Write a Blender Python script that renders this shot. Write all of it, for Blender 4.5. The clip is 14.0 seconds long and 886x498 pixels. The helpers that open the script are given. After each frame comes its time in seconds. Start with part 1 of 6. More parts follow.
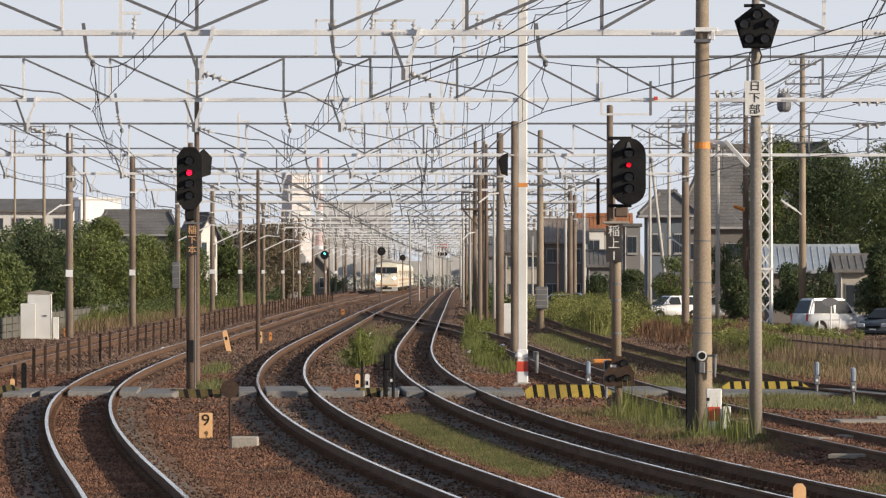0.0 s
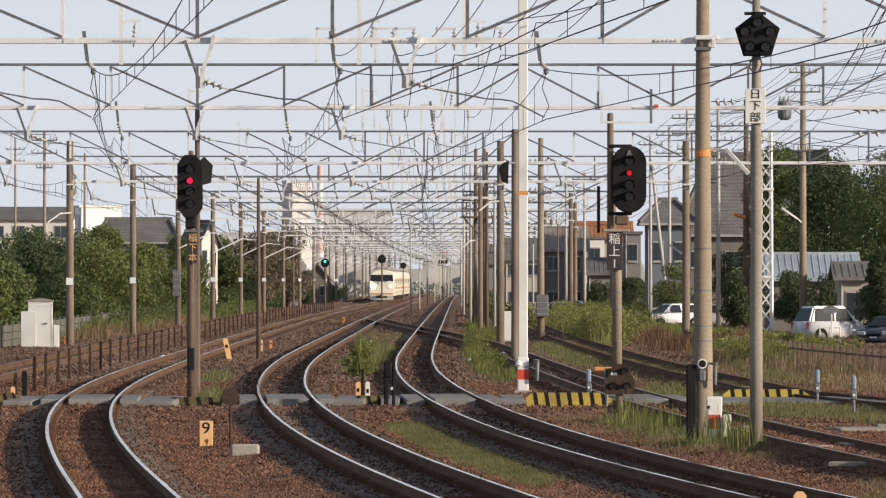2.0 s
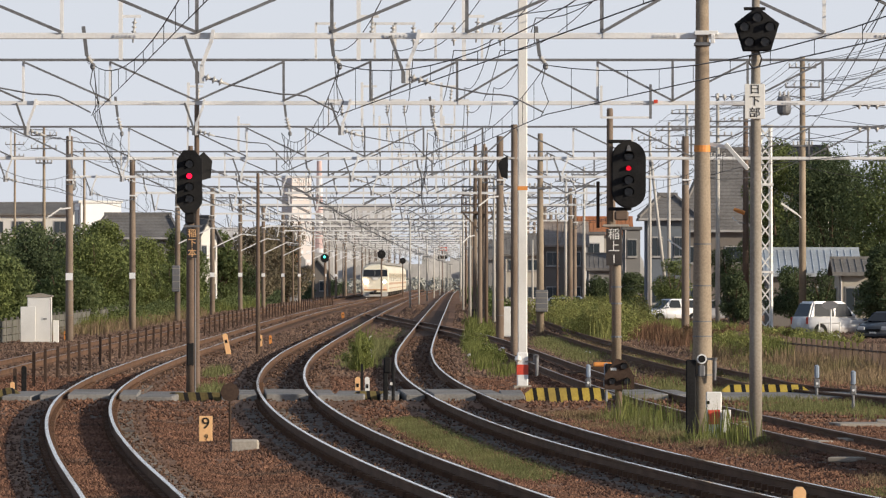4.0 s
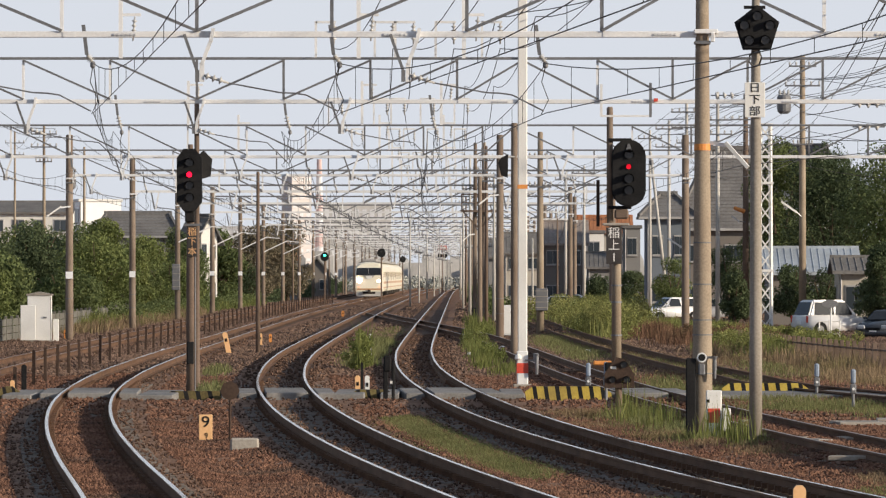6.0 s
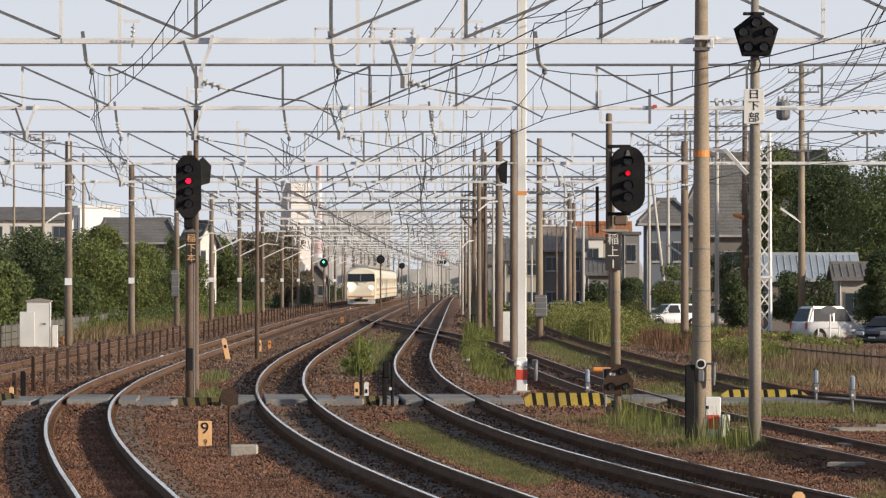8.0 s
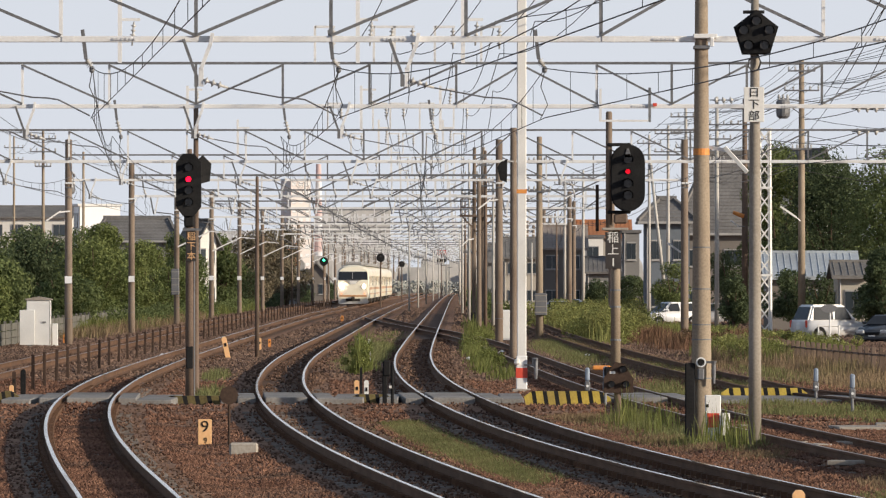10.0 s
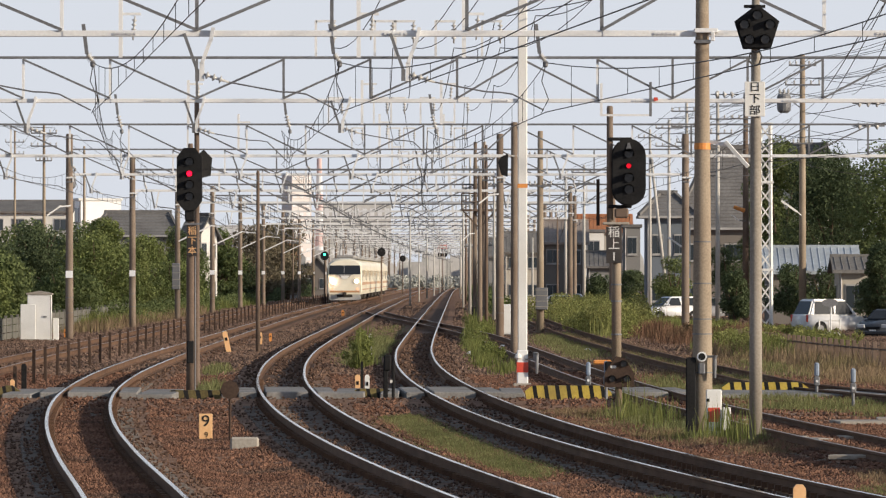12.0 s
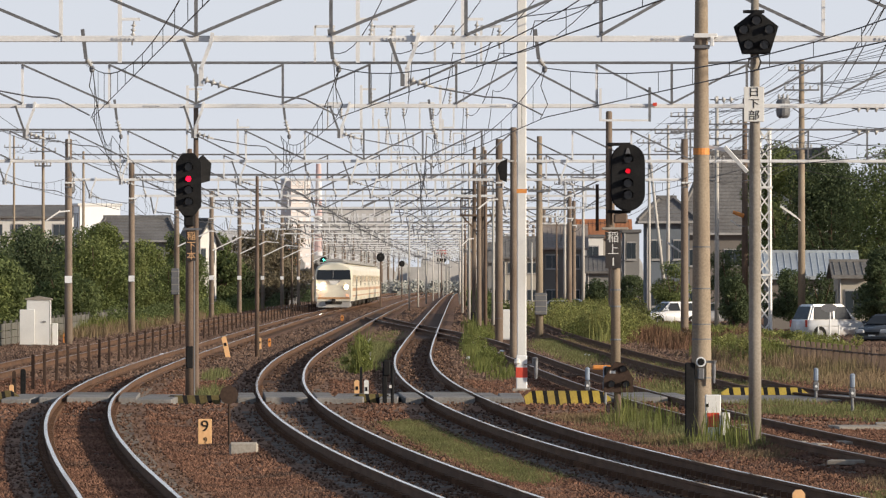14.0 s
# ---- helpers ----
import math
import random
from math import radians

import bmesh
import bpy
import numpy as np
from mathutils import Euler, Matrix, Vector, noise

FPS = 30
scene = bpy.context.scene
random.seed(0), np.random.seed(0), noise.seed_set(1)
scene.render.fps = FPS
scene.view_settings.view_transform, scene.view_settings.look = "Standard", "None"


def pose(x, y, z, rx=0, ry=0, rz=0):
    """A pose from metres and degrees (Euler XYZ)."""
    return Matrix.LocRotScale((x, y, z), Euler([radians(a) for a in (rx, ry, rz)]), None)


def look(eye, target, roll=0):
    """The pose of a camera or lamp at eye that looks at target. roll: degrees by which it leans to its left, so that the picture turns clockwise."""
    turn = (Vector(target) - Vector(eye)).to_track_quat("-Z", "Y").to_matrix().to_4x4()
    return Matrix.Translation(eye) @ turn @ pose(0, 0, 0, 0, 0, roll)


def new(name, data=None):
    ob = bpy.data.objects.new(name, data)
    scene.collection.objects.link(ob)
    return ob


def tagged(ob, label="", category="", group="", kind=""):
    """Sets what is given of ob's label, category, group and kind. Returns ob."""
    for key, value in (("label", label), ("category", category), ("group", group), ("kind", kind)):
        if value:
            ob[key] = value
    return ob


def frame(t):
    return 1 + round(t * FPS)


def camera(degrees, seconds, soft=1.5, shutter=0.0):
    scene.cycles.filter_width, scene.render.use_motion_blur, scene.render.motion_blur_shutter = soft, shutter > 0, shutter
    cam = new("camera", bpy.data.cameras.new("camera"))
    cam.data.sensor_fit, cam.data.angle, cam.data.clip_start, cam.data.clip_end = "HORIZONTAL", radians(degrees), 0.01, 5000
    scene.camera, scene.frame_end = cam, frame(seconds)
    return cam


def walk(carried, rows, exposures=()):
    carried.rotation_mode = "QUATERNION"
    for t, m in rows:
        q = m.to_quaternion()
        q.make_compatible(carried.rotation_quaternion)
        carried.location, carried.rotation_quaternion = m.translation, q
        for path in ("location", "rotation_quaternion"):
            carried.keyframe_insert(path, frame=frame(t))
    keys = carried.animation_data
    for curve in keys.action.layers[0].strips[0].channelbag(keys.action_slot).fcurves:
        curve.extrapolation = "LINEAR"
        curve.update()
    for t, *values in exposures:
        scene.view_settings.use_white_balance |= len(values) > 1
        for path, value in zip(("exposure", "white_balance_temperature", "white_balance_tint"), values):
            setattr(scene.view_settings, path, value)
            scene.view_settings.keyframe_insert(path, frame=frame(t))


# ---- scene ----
# The lens is long: all that is seen lies 77 m and more from the eye, at the end of a platform.
EYE = (0.0, 0.0, 2.5)
cam = camera(7.477, 14.0, soft=1.25)
# seconds, rise and pan of the hand-held camera in hundredths of a degree
SWAY = [(0, 20.26, 0.00), (0.5, 18.80, 0.00), (1, 20.99, 0.00), (1.5, 22.02, -0.10), (2, 26.94, 0.43), (2.5, 21.93, 0.00), (3, 22.44, 0.00), (5.5, 23.09, 0.00), (6, 21.72, 0.00), (6.5, 22.44, 0.00), (7, 22.97, 0.00), (7.5, 25.38, -0.72), (8, 27.15, -0.72), (10.5, 24.32, -0.72), (11, 22.44, -0.62), (11.5, 21.72, -0.31), (12, 20.99, 0.00), (12.5, 20.69, 0.00), (13, 21.10, -0.62), (13.5, 22.13, -0.41), (14, 25.38, -0.72)]
walk(cam, [(t, pose(*EYE, 90 + up / 100, 0, pan / 100)) for t, up, pan in SWAY])

# ---- light ----
SUN_TURN, SUN_UP = 116.0, 15.5      # degrees clockwise from the view's direction, and above the horizon
world = bpy.data.worlds.new("world")
scene.world = world
world.use_nodes = True
sky = world.node_tree.nodes.new("ShaderNodeTexSky")
sky.sky_type = "NISHITA"
sky.sun_disc = False
sky.sun_elevation, sky.sun_rotation = radians(SUN_UP), radians(SUN_TURN)
sky.air_density, sky.dust_density, sky.ozone_density = 1.0, 0.6, 2.5
# summer haze brightens the sky towards the horizon
n, l = world.node_tree.nodes, world.node_tree.links
place, split, low, haze = n.new("ShaderNodeTexCoord"), n.new("ShaderNodeSeparateXYZ"), n.new("ShaderNodeMapRange"), n.new("ShaderNodeMix")
haze.data_type = "RGBA"
haze.inputs[7].default_value = (6.48, 6.82, 7.52, 1)
low.interpolation_type = "SMOOTHERSTEP"
low.inputs[1].default_value, low.inputs[2].default_value, low.inputs[3].default_value, low.inputs[4].default_value = 0.0, 0.35, 0.97, 0.24
l.new(place.outputs["Generated"], split.inputs[0])
l.new(split.outputs[2], low.inputs[0])
l.new(low.outputs[0], haze.inputs[0])
l.new(sky.outputs[0], haze.inputs[6])
background = n["Background"]
l.new(haze.outputs[2], background.inputs[0])
background.inputs[1].default_value = 0.085
sun = new("sun", bpy.data.lights.new("sun", "SUN"))
sun.data.energy, sun.data.angle, sun.data.color = 4.0, radians(1.6), (1.0, 0.86, 0.68)
a, e = radians(SUN_TURN), radians(SUN_UP)
sun.matrix_basis = look((0, 0, 60), Vector((0, 0, 60)) - Vector((math.sin(a) * math.cos(e), math.cos(a) * math.cos(e), math.sin(e))))
scene.view_settings.exposure = 0.35


# ---- materials ----
def material(name, dark, light, scale=3.0, rough=0.7, metal=0.0, bump=0.0, fine=40.0, stain=None, stain_amount=0.35, ids=0.0):
    """Two colours mixed by a coarse and a fine noise, with a stain and relief."""
    m = bpy.data.materials.new(name)
    m.use_nodes = True
    n, l = m.node_tree.nodes, m.node_tree.links
    b = n["Principled BSDF"]
    geo = n.new("ShaderNodeNewGeometry")
    def grain(s, detail):
        g = n.new("ShaderNodeTexNoise")
        g.inputs["Scale"].default_value, g.inputs["Detail"].default_value = s, detail
        l.new(geo.outputs["Position"], g.inputs["Vector"])
        return g.outputs["Fac"]
    def mixed(fac, one, two):
        x = n.new("ShaderNodeMix")
        x.data_type = "RGBA"
        l.new(fac, x.inputs[0])
        for socket, c in ((x.inputs[6], one), (x.inputs[7], two)):
            if isinstance(c, tuple):
                socket.default_value = (*c, 1)
            else:
                l.new(c, socket)
        return x.outputs[2]
    def ramp(fac, low, high):
        r = n.new("ShaderNodeMapRange")
        r.inputs[1].default_value, r.inputs[2].default_value = low, high
        l.new(fac, r.inputs[0])
        return r.outputs[0]
    coarse, small = grain(scale, 4), grain(fine, 5)
    both = n.new("ShaderNodeMath")
    both.operation = "ADD"
    l.new(coarse, both.inputs[0]), l.new(small, both.inputs[1])
    colour = mixed(ramp(both.outputs[0], 0.7, 1.3), dark, light)
    if stain:
        spot = n.new("ShaderNodeMath")
        spot.operation = "MULTIPLY"
        l.new(ramp(grain(scale * 0.37 + 0.11, 6), 0.5, 0.72), spot.inputs[0])
        spot.inputs[1].default_value = stain_amount
        colour = mixed(spot.outputs[0], colour, stain)
    if ids:
        info, hsv = n.new("ShaderNodeNewGeometry"), n.new("ShaderNodeHueSaturation")
        vary = n.new("ShaderNodeMapRange")
        vary.inputs[3].default_value, vary.inputs[4].default_value = 1 - ids, 1 + ids
        l.new(info.outputs["Random Per Island"], vary.inputs[0])
        l.new(vary.outputs[0], hsv.inputs["Value"]), l.new(colour, hsv.inputs["Color"])
        colour = hsv.outputs[0]
    l.new(colour, b.inputs["Base Color"])
    b.inputs["Roughness"].default_value, b.inputs["Metallic"].default_value = rough, metal
    if rough > 0.7:
        b.inputs["Specular IOR Level"].default_value = 0.08
    if bump:
        relief = n.new("ShaderNodeBump")
        relief.inputs["Strength"].default_value, relief.inputs["Distance"].default_value = 0.6, bump
        l.new(small, relief.inputs["Height"]), l.new(relief.outputs[0], b.inputs["Normal"])
    return m


def glow(name, colour, strength):
    m = bpy.data.materials.new(name)
    m.use_nodes = True
    b = m.node_tree.nodes["Principled BSDF"]
    b.inputs["Base Color"].default_value = (*colour, 1)
    b.inputs["Emission Color"].default_value, b.inputs["Emission Strength"].default_value = (*colour, 1), strength
    return m


def glass(name, colour, rough=0.08):
    m = bpy.data.materials.new(name)
    m.use_nodes = True
    b = m.node_tree.nodes["Principled BSDF"]
    b.inputs["Base Color"].default_value, b.inputs["Roughness"].default_value = (*colour, 1), rough
    return m


BALLAST = material("ballast", (0.13, 0.073, 0.050), (0.32, 0.20, 0.135), 0.5, 0.9, bump=0.04, fine=14, stain=(0.06, 0.05, 0.045), stain_amount=0.6)
FAR_STONE = material("grey_brown_stone", (0.096, 0.061, 0.046), (0.220, 0.147, 0.110), 0.25, 0.9, fine=6, stain=(0.06, 0.05, 0.043), stain_amount=0.7, ids=0.3)
STONE = material("ballast_stone", (0.088, 0.046, 0.033), (0.240, 0.131, 0.087), 0.6, 0.9, fine=30, stain=(0.075, 0.058, 0.048), stain_amount=0.75, ids=0.38)
OILY = material("oily_ballast", (0.082, 0.054, 0.040), (0.165, 0.108, 0.079), 1.0, 0.85, bump=0.03, fine=18)
RAIL_RUST = material("rail_rust", (0.088, 0.053, 0.037), (0.18, 0.106, 0.068), 1.2, 0.75, bump=0.002, fine=60, stain=(0.06, 0.04, 0.03))
STAKE = material("dark_stake", (0.045, 0.030, 0.024), (0.085, 0.058, 0.045), 1.0, 0.85, fine=20)
RAIL_DULL = material("dull_rail_top", (0.20, 0.16, 0.13), (0.34, 0.29, 0.25), 1.5, 0.45, 0.6)
DARK_STONE = material("stained_stone", (0.080, 0.050, 0.037), (0.190, 0.120, 0.086), 0.8, 0.9, fine=30, ids=0.5)
RAIL_TOP = material("rail_top", (0.55, 0.53, 0.52), (0.72, 0.70, 0.68), 2.0, 0.13, 1.0)
SLEEPER = material("sleeper", (0.10, 0.085, 0.075), (0.22, 0.19, 0.165), 1.4, 0.9, bump=0.006, fine=25)
CONCRETE = material("concrete_pole", (0.235, 0.185, 0.135), (0.38, 0.315, 0.24), 0.7, 0.85, bump=0.004, fine=30, stain=(0.15, 0.10, 0.07), stain_amount=0.5)
OLD_CONCRETE = material("weathered_pole", (0.160, 0.120, 0.092), (0.28, 0.225, 0.178), 0.6, 0.85, bump=0.004, fine=30, stain=(0.11, 0.075, 0.055), stain_amount=0.6)
PALE_POLE = material("pale_pole", (0.38, 0.36, 0.33), (0.54, 0.52, 0.48), 0.6, 0.7, fine=20, stain=(0.28, 0.25, 0.22))
PLATE_WHITE = material("reflective_white", (0.86, 0.86, 0.86), (0.90, 0.90, 0.90), 2.0, 0.4)
RUST_POST = material("brown_post", (0.115, 0.083, 0.064), (0.22, 0.163, 0.128), 0.9, 0.75, bump=0.002, fine=35, stain=(0.09, 0.06, 0.045))
SLAB = material("concrete_slab", (0.28, 0.25, 0.215), (0.43, 0.39, 0.34), 0.9, 0.9, bump=0.008, fine=22, stain=(0.20, 0.17, 0.14))
# on the gantries these two steels also paint lit and shaded members
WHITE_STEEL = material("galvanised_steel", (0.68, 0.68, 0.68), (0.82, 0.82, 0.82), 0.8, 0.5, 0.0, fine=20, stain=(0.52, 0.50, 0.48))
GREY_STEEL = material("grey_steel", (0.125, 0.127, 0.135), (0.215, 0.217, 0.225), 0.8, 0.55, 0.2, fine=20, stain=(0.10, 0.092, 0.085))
WHITE_PAINT = material("white_paint", (0.70, 0.69, 0.66), (0.82, 0.81, 0.78), 1.2, 0.5, fine=25, stain=(0.55, 0.52, 0.47))
BLACK = material("black_paint", (0.013, 0.013, 0.014), (0.028, 0.028, 0.029), 2.0, 0.85, fine=30, stain=(0.036, 0.033, 0.03))
CABLE = material("cable", (0.035, 0.033, 0.032), (0.07, 0.066, 0.062), 1.0, 0.6)
PORCELAIN = material("porcelain", (0.36, 0.35, 0.34), (0.58, 0.57, 0.55), 5.0, 0.25, stain=(0.40, 0.36, 0.32))
YELLOW = material("yellow_paint", (0.40, 0.29, 0.06), (0.58, 0.44, 0.10), 2.0, 0.8, fine=30, stain=(0.17, 0.135, 0.075), stain_amount=0.75)
ORANGE = material("orange_paint", (0.62, 0.22, 0.05), (0.78, 0.32, 0.08), 2.0, 0.6, fine=30)
RED = material("red_paint", (0.55, 0.05, 0.03), (0.70, 0.09, 0.05), 2.0, 0.5, fine=30)
PEACH = material("peach_board", (0.78, 0.44, 0.20), (0.88, 0.55, 0.28), 2.0, 0.6, fine=30)
BROWN_PLATE = material("brown_plate", (0.03, 0.026, 0.024), (0.06, 0.05, 0.046), 2.0, 0.5)
GREY_CONCRETE = material("grey_concrete", (0.235, 0.205, 0.170), (0.36, 0.325, 0.28), 0.7, 0.85, bump=0.004, fine=30, stain=(0.17, 0.145, 0.12), stain_amount=0.5)
CROSS_SLAB = material("crossing_slab", (0.175, 0.168, 0.16), (0.31, 0.298, 0.285), 0.9, 0.9, bump=0.008, fine=22, stain=(0.11, 0.10, 0.09), stain_amount=0.6)
FADED_YELLOW = material("faded_yellow", (0.10, 0.080, 0.040), (0.22, 0.175, 0.075), 1.6, 0.9, fine=18, stain=(0.07, 0.06, 0.045), stain_amount=0.9)
FENCE_GREY = material("weathered_board", (0.12, 0.115, 0.10), (0.22, 0.21, 0.185), 0.6, 0.9, fine=12, stain=(0.09, 0.10, 0.07), stain_amount=0.6)
BLUE_GREY = material("blue_grey_paint", (0.16, 0.20, 0.26), (0.27, 0.32, 0.40), 3.0, 0.5, fine=30)


# ---- building blocks ----
def mesh_of(name, bm, mat, smooth=False):
    me = bpy.data.meshes.new(name)
    bm.to_mesh(me)
    bm.free()
    me.materials.append(mat)
    if smooth:
        me.shade_smooth()
    return me


def part(name, bm, mat, parent=None, label="", smooth=False, m=None):
    ob = new(name, mesh_of(name, bm, mat, smooth))
    if parent is not None:
        ob.parent = parent
    if m is not None:
        ob.matrix_basis = m
    return tagged(ob, label)


def thing(name, x, y, z, label, category, group="", turn=0, kind=""):
    ob = new(name)
    ob.empty_display_size = 0.3
    ob.matrix_basis = pose(x, y, z, 0, 0, turn)
    return tagged(ob, label, category, group, kind)


def box(sx, sy, sz, x=0, y=0, z=0, bm=None, bevel=0.0, m=None):
    """A box of that size whose base is centred at x, y, z."""
    bm = bm or bmesh.new()
    t = Matrix.Translation((x, y, z + sz / 2)) @ Matrix.Diagonal((sx, sy, sz, 1))
    made = bmesh.ops.create_cube(bm, size=1, matrix=(m @ t) if m else t)["verts"]
    if bevel:
        edges = {ed for v in made for ed in v.link_edges}
        bmesh.ops.bevel(bm, geom=list(edges), offset=bevel, segments=1, affect="EDGES")
    return bm


def tube(p, q, r0, r1=None, sides=8, bm=None, caps=True):
    """A round bar from p to q."""
    bm = bm or bmesh.new()
    p, q = Vector(p), Vector(q)
    d = q - p
    m = Matrix.Translation((p + q) / 2) @ d.to_track_quat("Z", "Y").to_matrix().to_4x4()
    bmesh.ops.create_cone(bm, cap_ends=caps, segments=sides, radius1=r0, radius2=r0 if r1 is None else r1, depth=d.length, matrix=m)
    return bm


def bar(p, q, w, h=None, bm=None):
    """A flat-sided bar from p to q."""
    bm = bm or bmesh.new()
    p, q = Vector(p), Vector(q)
    d = q - p
    m = Matrix.Translation((p + q) / 2) @ d.to_track_quat("Z", "Y").to_matrix().to_4x4() @ Matrix.Diagonal((w, h or w, d.length, 1))
    bmesh.ops.create_cube(bm, size=1, matrix=m)
    return bm


def lathe(profile, sides=14, bm=None, m=None):
    """A body of revolution about z from (radius, height) pairs."""
    bm = bm or bmesh.new()
    rings = []
    for r, z in profile:
        ring = [bm.verts.new((r * math.cos(2 * math.pi * i / sides), r * math.sin(2 * math.pi * i / sides), z)) for i in range(sides)]
        rings.append(ring)
    for one, two in zip(rings, rings[1:]):
        for i in range(sides):
            bm.faces.new((one[i], one[(i + 1) % sides], two[(i + 1) % sides], two[i]))
    bm.faces.new(rings[0][::-1]), bm.faces.new(rings[-1])
    if m:
        bmesh.ops.transform(bm, matrix=m, verts=[v for r in rings for v in r])
    return bm


def slab_of(outline, depth, bm=None, m=None):
    """A plate: an outline in x, z, given depth along y."""
    bm = bm or bmesh.new()
    front = [bm.verts.new((x, -depth / 2, z)) for x, z in outline]
    back = [bm.verts.new((x, depth / 2, z)) for x, z in outline]
    bm.faces.new(front), bm.faces.new(back[::-1])
    for i in range(len(front)):
        j = (i + 1) % len(front)
        bm.faces.new((front[j], front[i], back[i], back[j]))
    if m:
        bmesh.ops.transform(bm, matrix=m, verts=front + back)
    bmesh.ops.recalc_face_normals(bm, faces=bm.faces)
    return bm


def wire_line(points, r, bm=None, sides=4):
    """A thin cable through points."""
    bm = bm or bmesh.new()
    rings = []
    for i, p in enumerate(points):
        d = (Vector(points[min(i + 1, len(points) - 1)]) - Vector(points[max(i - 1, 0)])).normalized()
        q = d.to_track_quat("Z", "Y").to_matrix()
        rings.append([bm.verts.new(Vector(p) + q @ Vector((r * math.cos(a), r * math.sin(a), 0))) for a in [2 * math.pi * k / sides for k in range(sides)]])
    for one, two in zip(rings, rings[1:]):
        for k in range(sides):
            bm.faces.new((one[k], one[(k + 1) % sides], two[(k + 1) % sides], two[k]))
    return bm


def cloud(name, verts, faces, mat, parent=None, smooth=False):
    me = bpy.data.meshes.new(name)
    me.from_pydata(verts, [], faces)
    me.materials.append(mat)
    ob = new(name, me)
    if parent is not None:
        ob.parent = parent
    return ob


def text(name, words, size, mat, parent, m, sx=1.0):
    cu = bpy.data.curves.new(name, "FONT")
    cu.body, cu.size, cu.align_x, cu.align_y, cu.extrude = words, size, "CENTER", "CENTER", 0.004
    ob = new(name, cu)
    ob.data.materials.append(mat)
    ob.parent = parent
    ob.matrix_basis = m @ Matrix.Diagonal((sx, 1, 1, 1))
    return ob


# ---- the plan: five curving tracks, as distance from the eye and offset to the right ----
LINE_A = [(40, -0.9), (77, -3.53), (95, -4.86), (113, -6.04), (138, -7.30), (167, -8.15), (200, -8.58), (255, -8.80), (320, -8.86), (400, -8.80), (528, -8.45), (668, -7.74), (822, -6.86), (1000, -5.6), (1500, -1.5)]
LINE_B = [(40, 4.0), (77, 0.62), (93, -0.62), (114, -1.95), (138, -3.08), (159, -3.78), (179, -4.22), (215, -4.66), (251, -4.76), (300, -4.70), (420, -4.50), (720, -3.75), (1000, -2.4), (1500, 1.6)]
LINE_C = [(40, 8.6), (77, 4.30), (87, 3.40), (96, 2.68), (110, 1.74), (124, 1.02), (138, 0.46), (156, -0.10), (180, -0.60), (215, -0.92), (259, -0.93), (300, -0.84), (420, -0.52), (780, 0.42), (1000, 1.2), (1500, 5.0)]
LINE_D = [(40, 11.5), (77, 7.85), (90, 7.0), (103, 6.16), (117, 5.42), (129, 4.88), (147, 4.25), (176, 3.50), (200, 3.04), (240, 2.30), (278, 1.45), (331, -0.55), (380, -2.7), (430, -4.45)]
LINE_E = [(80, 21.0), (110, 14.6), (130, 11.0), (145, 8.95), (154, 7.93), (170, 7.40), (185, 6.98), (210, 6.48), (235, 6.08), (259, 5.76), (295, 5.36), (360, 4.95), (500, 4.6), (780, 4.5), (1000, 5.2), (1500, 9.0)]


def smooth_line(knots):
    """Hermite interpolation through the knots."""
    ys, xs = np.array([k[0] for k in knots], float), np.array([k[1] for k in knots], float)
    slope = np.gradient(xs, ys)
    def exact(y):
        i = int(np.clip(np.searchsorted(ys, y) - 1, 0, len(ys) - 2))
        h = ys[i + 1] - ys[i]
        t = min(max((y - ys[i]) / h, 0), 1)
        return float((2 * t**3 - 3 * t**2 + 1) * xs[i] + (t**3 - 2 * t**2 + t) * h * slope[i] + (3 * t**2 - 2 * t**3) * xs[i + 1] + (t**3 - t**2) * h * slope[i + 1])
    table = [exact(y) for y in range(0, 1502)]
    whole = np.array(table)
    def at(y):
        """The offset at a distance, or at an array of them."""
        if isinstance(y, np.ndarray):
            return np.interp(y, np.arange(len(whole)), whole)
        y = min(max(y, 0.0), 1500.0)
        i = int(y)
        return table[i] + (table[i + 1] - table[i]) * (y - i)
    return at


A, B, C, D, E = (smooth_line(k) for k in (LINE_A, LINE_B, LINE_C, LINE_D, LINE_E))
def L(y):
    return A(y) - 3.95
TRACKS = {"A": A, "B": B, "C": C, "D": D, "E": E, "L": L}


def rise(y):
    """The line climbs a little towards the distance."""
    k = np.clip((np.asarray(y, float) - 200) / 280, 0, 1)
    return 0.15 * k * k * (3 - 2 * k)


BED = -0.17          # top of the ballast under a rail's head at 0


def from_rails(x, y):
    """How far each place lies from the nearest track's middle."""
    return np.min([np.abs(x - f(np.minimum(y, 430.0) if f is D else y)) for f in TRACKS.values()], axis=0)


def bed_heights(x, y):
    """The lie of the land: a ballast bed along the tracks, sunk a little between and beside them."""
    x, y = np.asarray(x, float), np.asarray(y, float)
    k = np.clip((from_rails(x, y) - 1.0) / 1.2, 0, 1)
    drop = 0.075 * k * k * (3 - 2 * k) * np.where((y > 132) & (y < 160), 0.35, 1.0)
    out = np.clip((x - 14 - 0.01 * y) / 8, 0, 1) + np.clip((A(np.minimum(y, 1400.0)) - 7.5 - x) / 6, 0, 1)
    fill = 0.09 * np.clip((1.0 - np.abs(x - D(np.minimum(y, 430.0)))) / 0.4, 0, 1) * np.clip((140 - y) / 4, 0, 1)
    return BED - 0.06 - drop - 0.12 * out + fill + rise(y) + 0.09 * np.clip((y - 137) / 5, 0, 1) * (y < 144)


def bed_height(x, y):
    return float(bed_heights(np.array([x]), np.array([y]))[0])


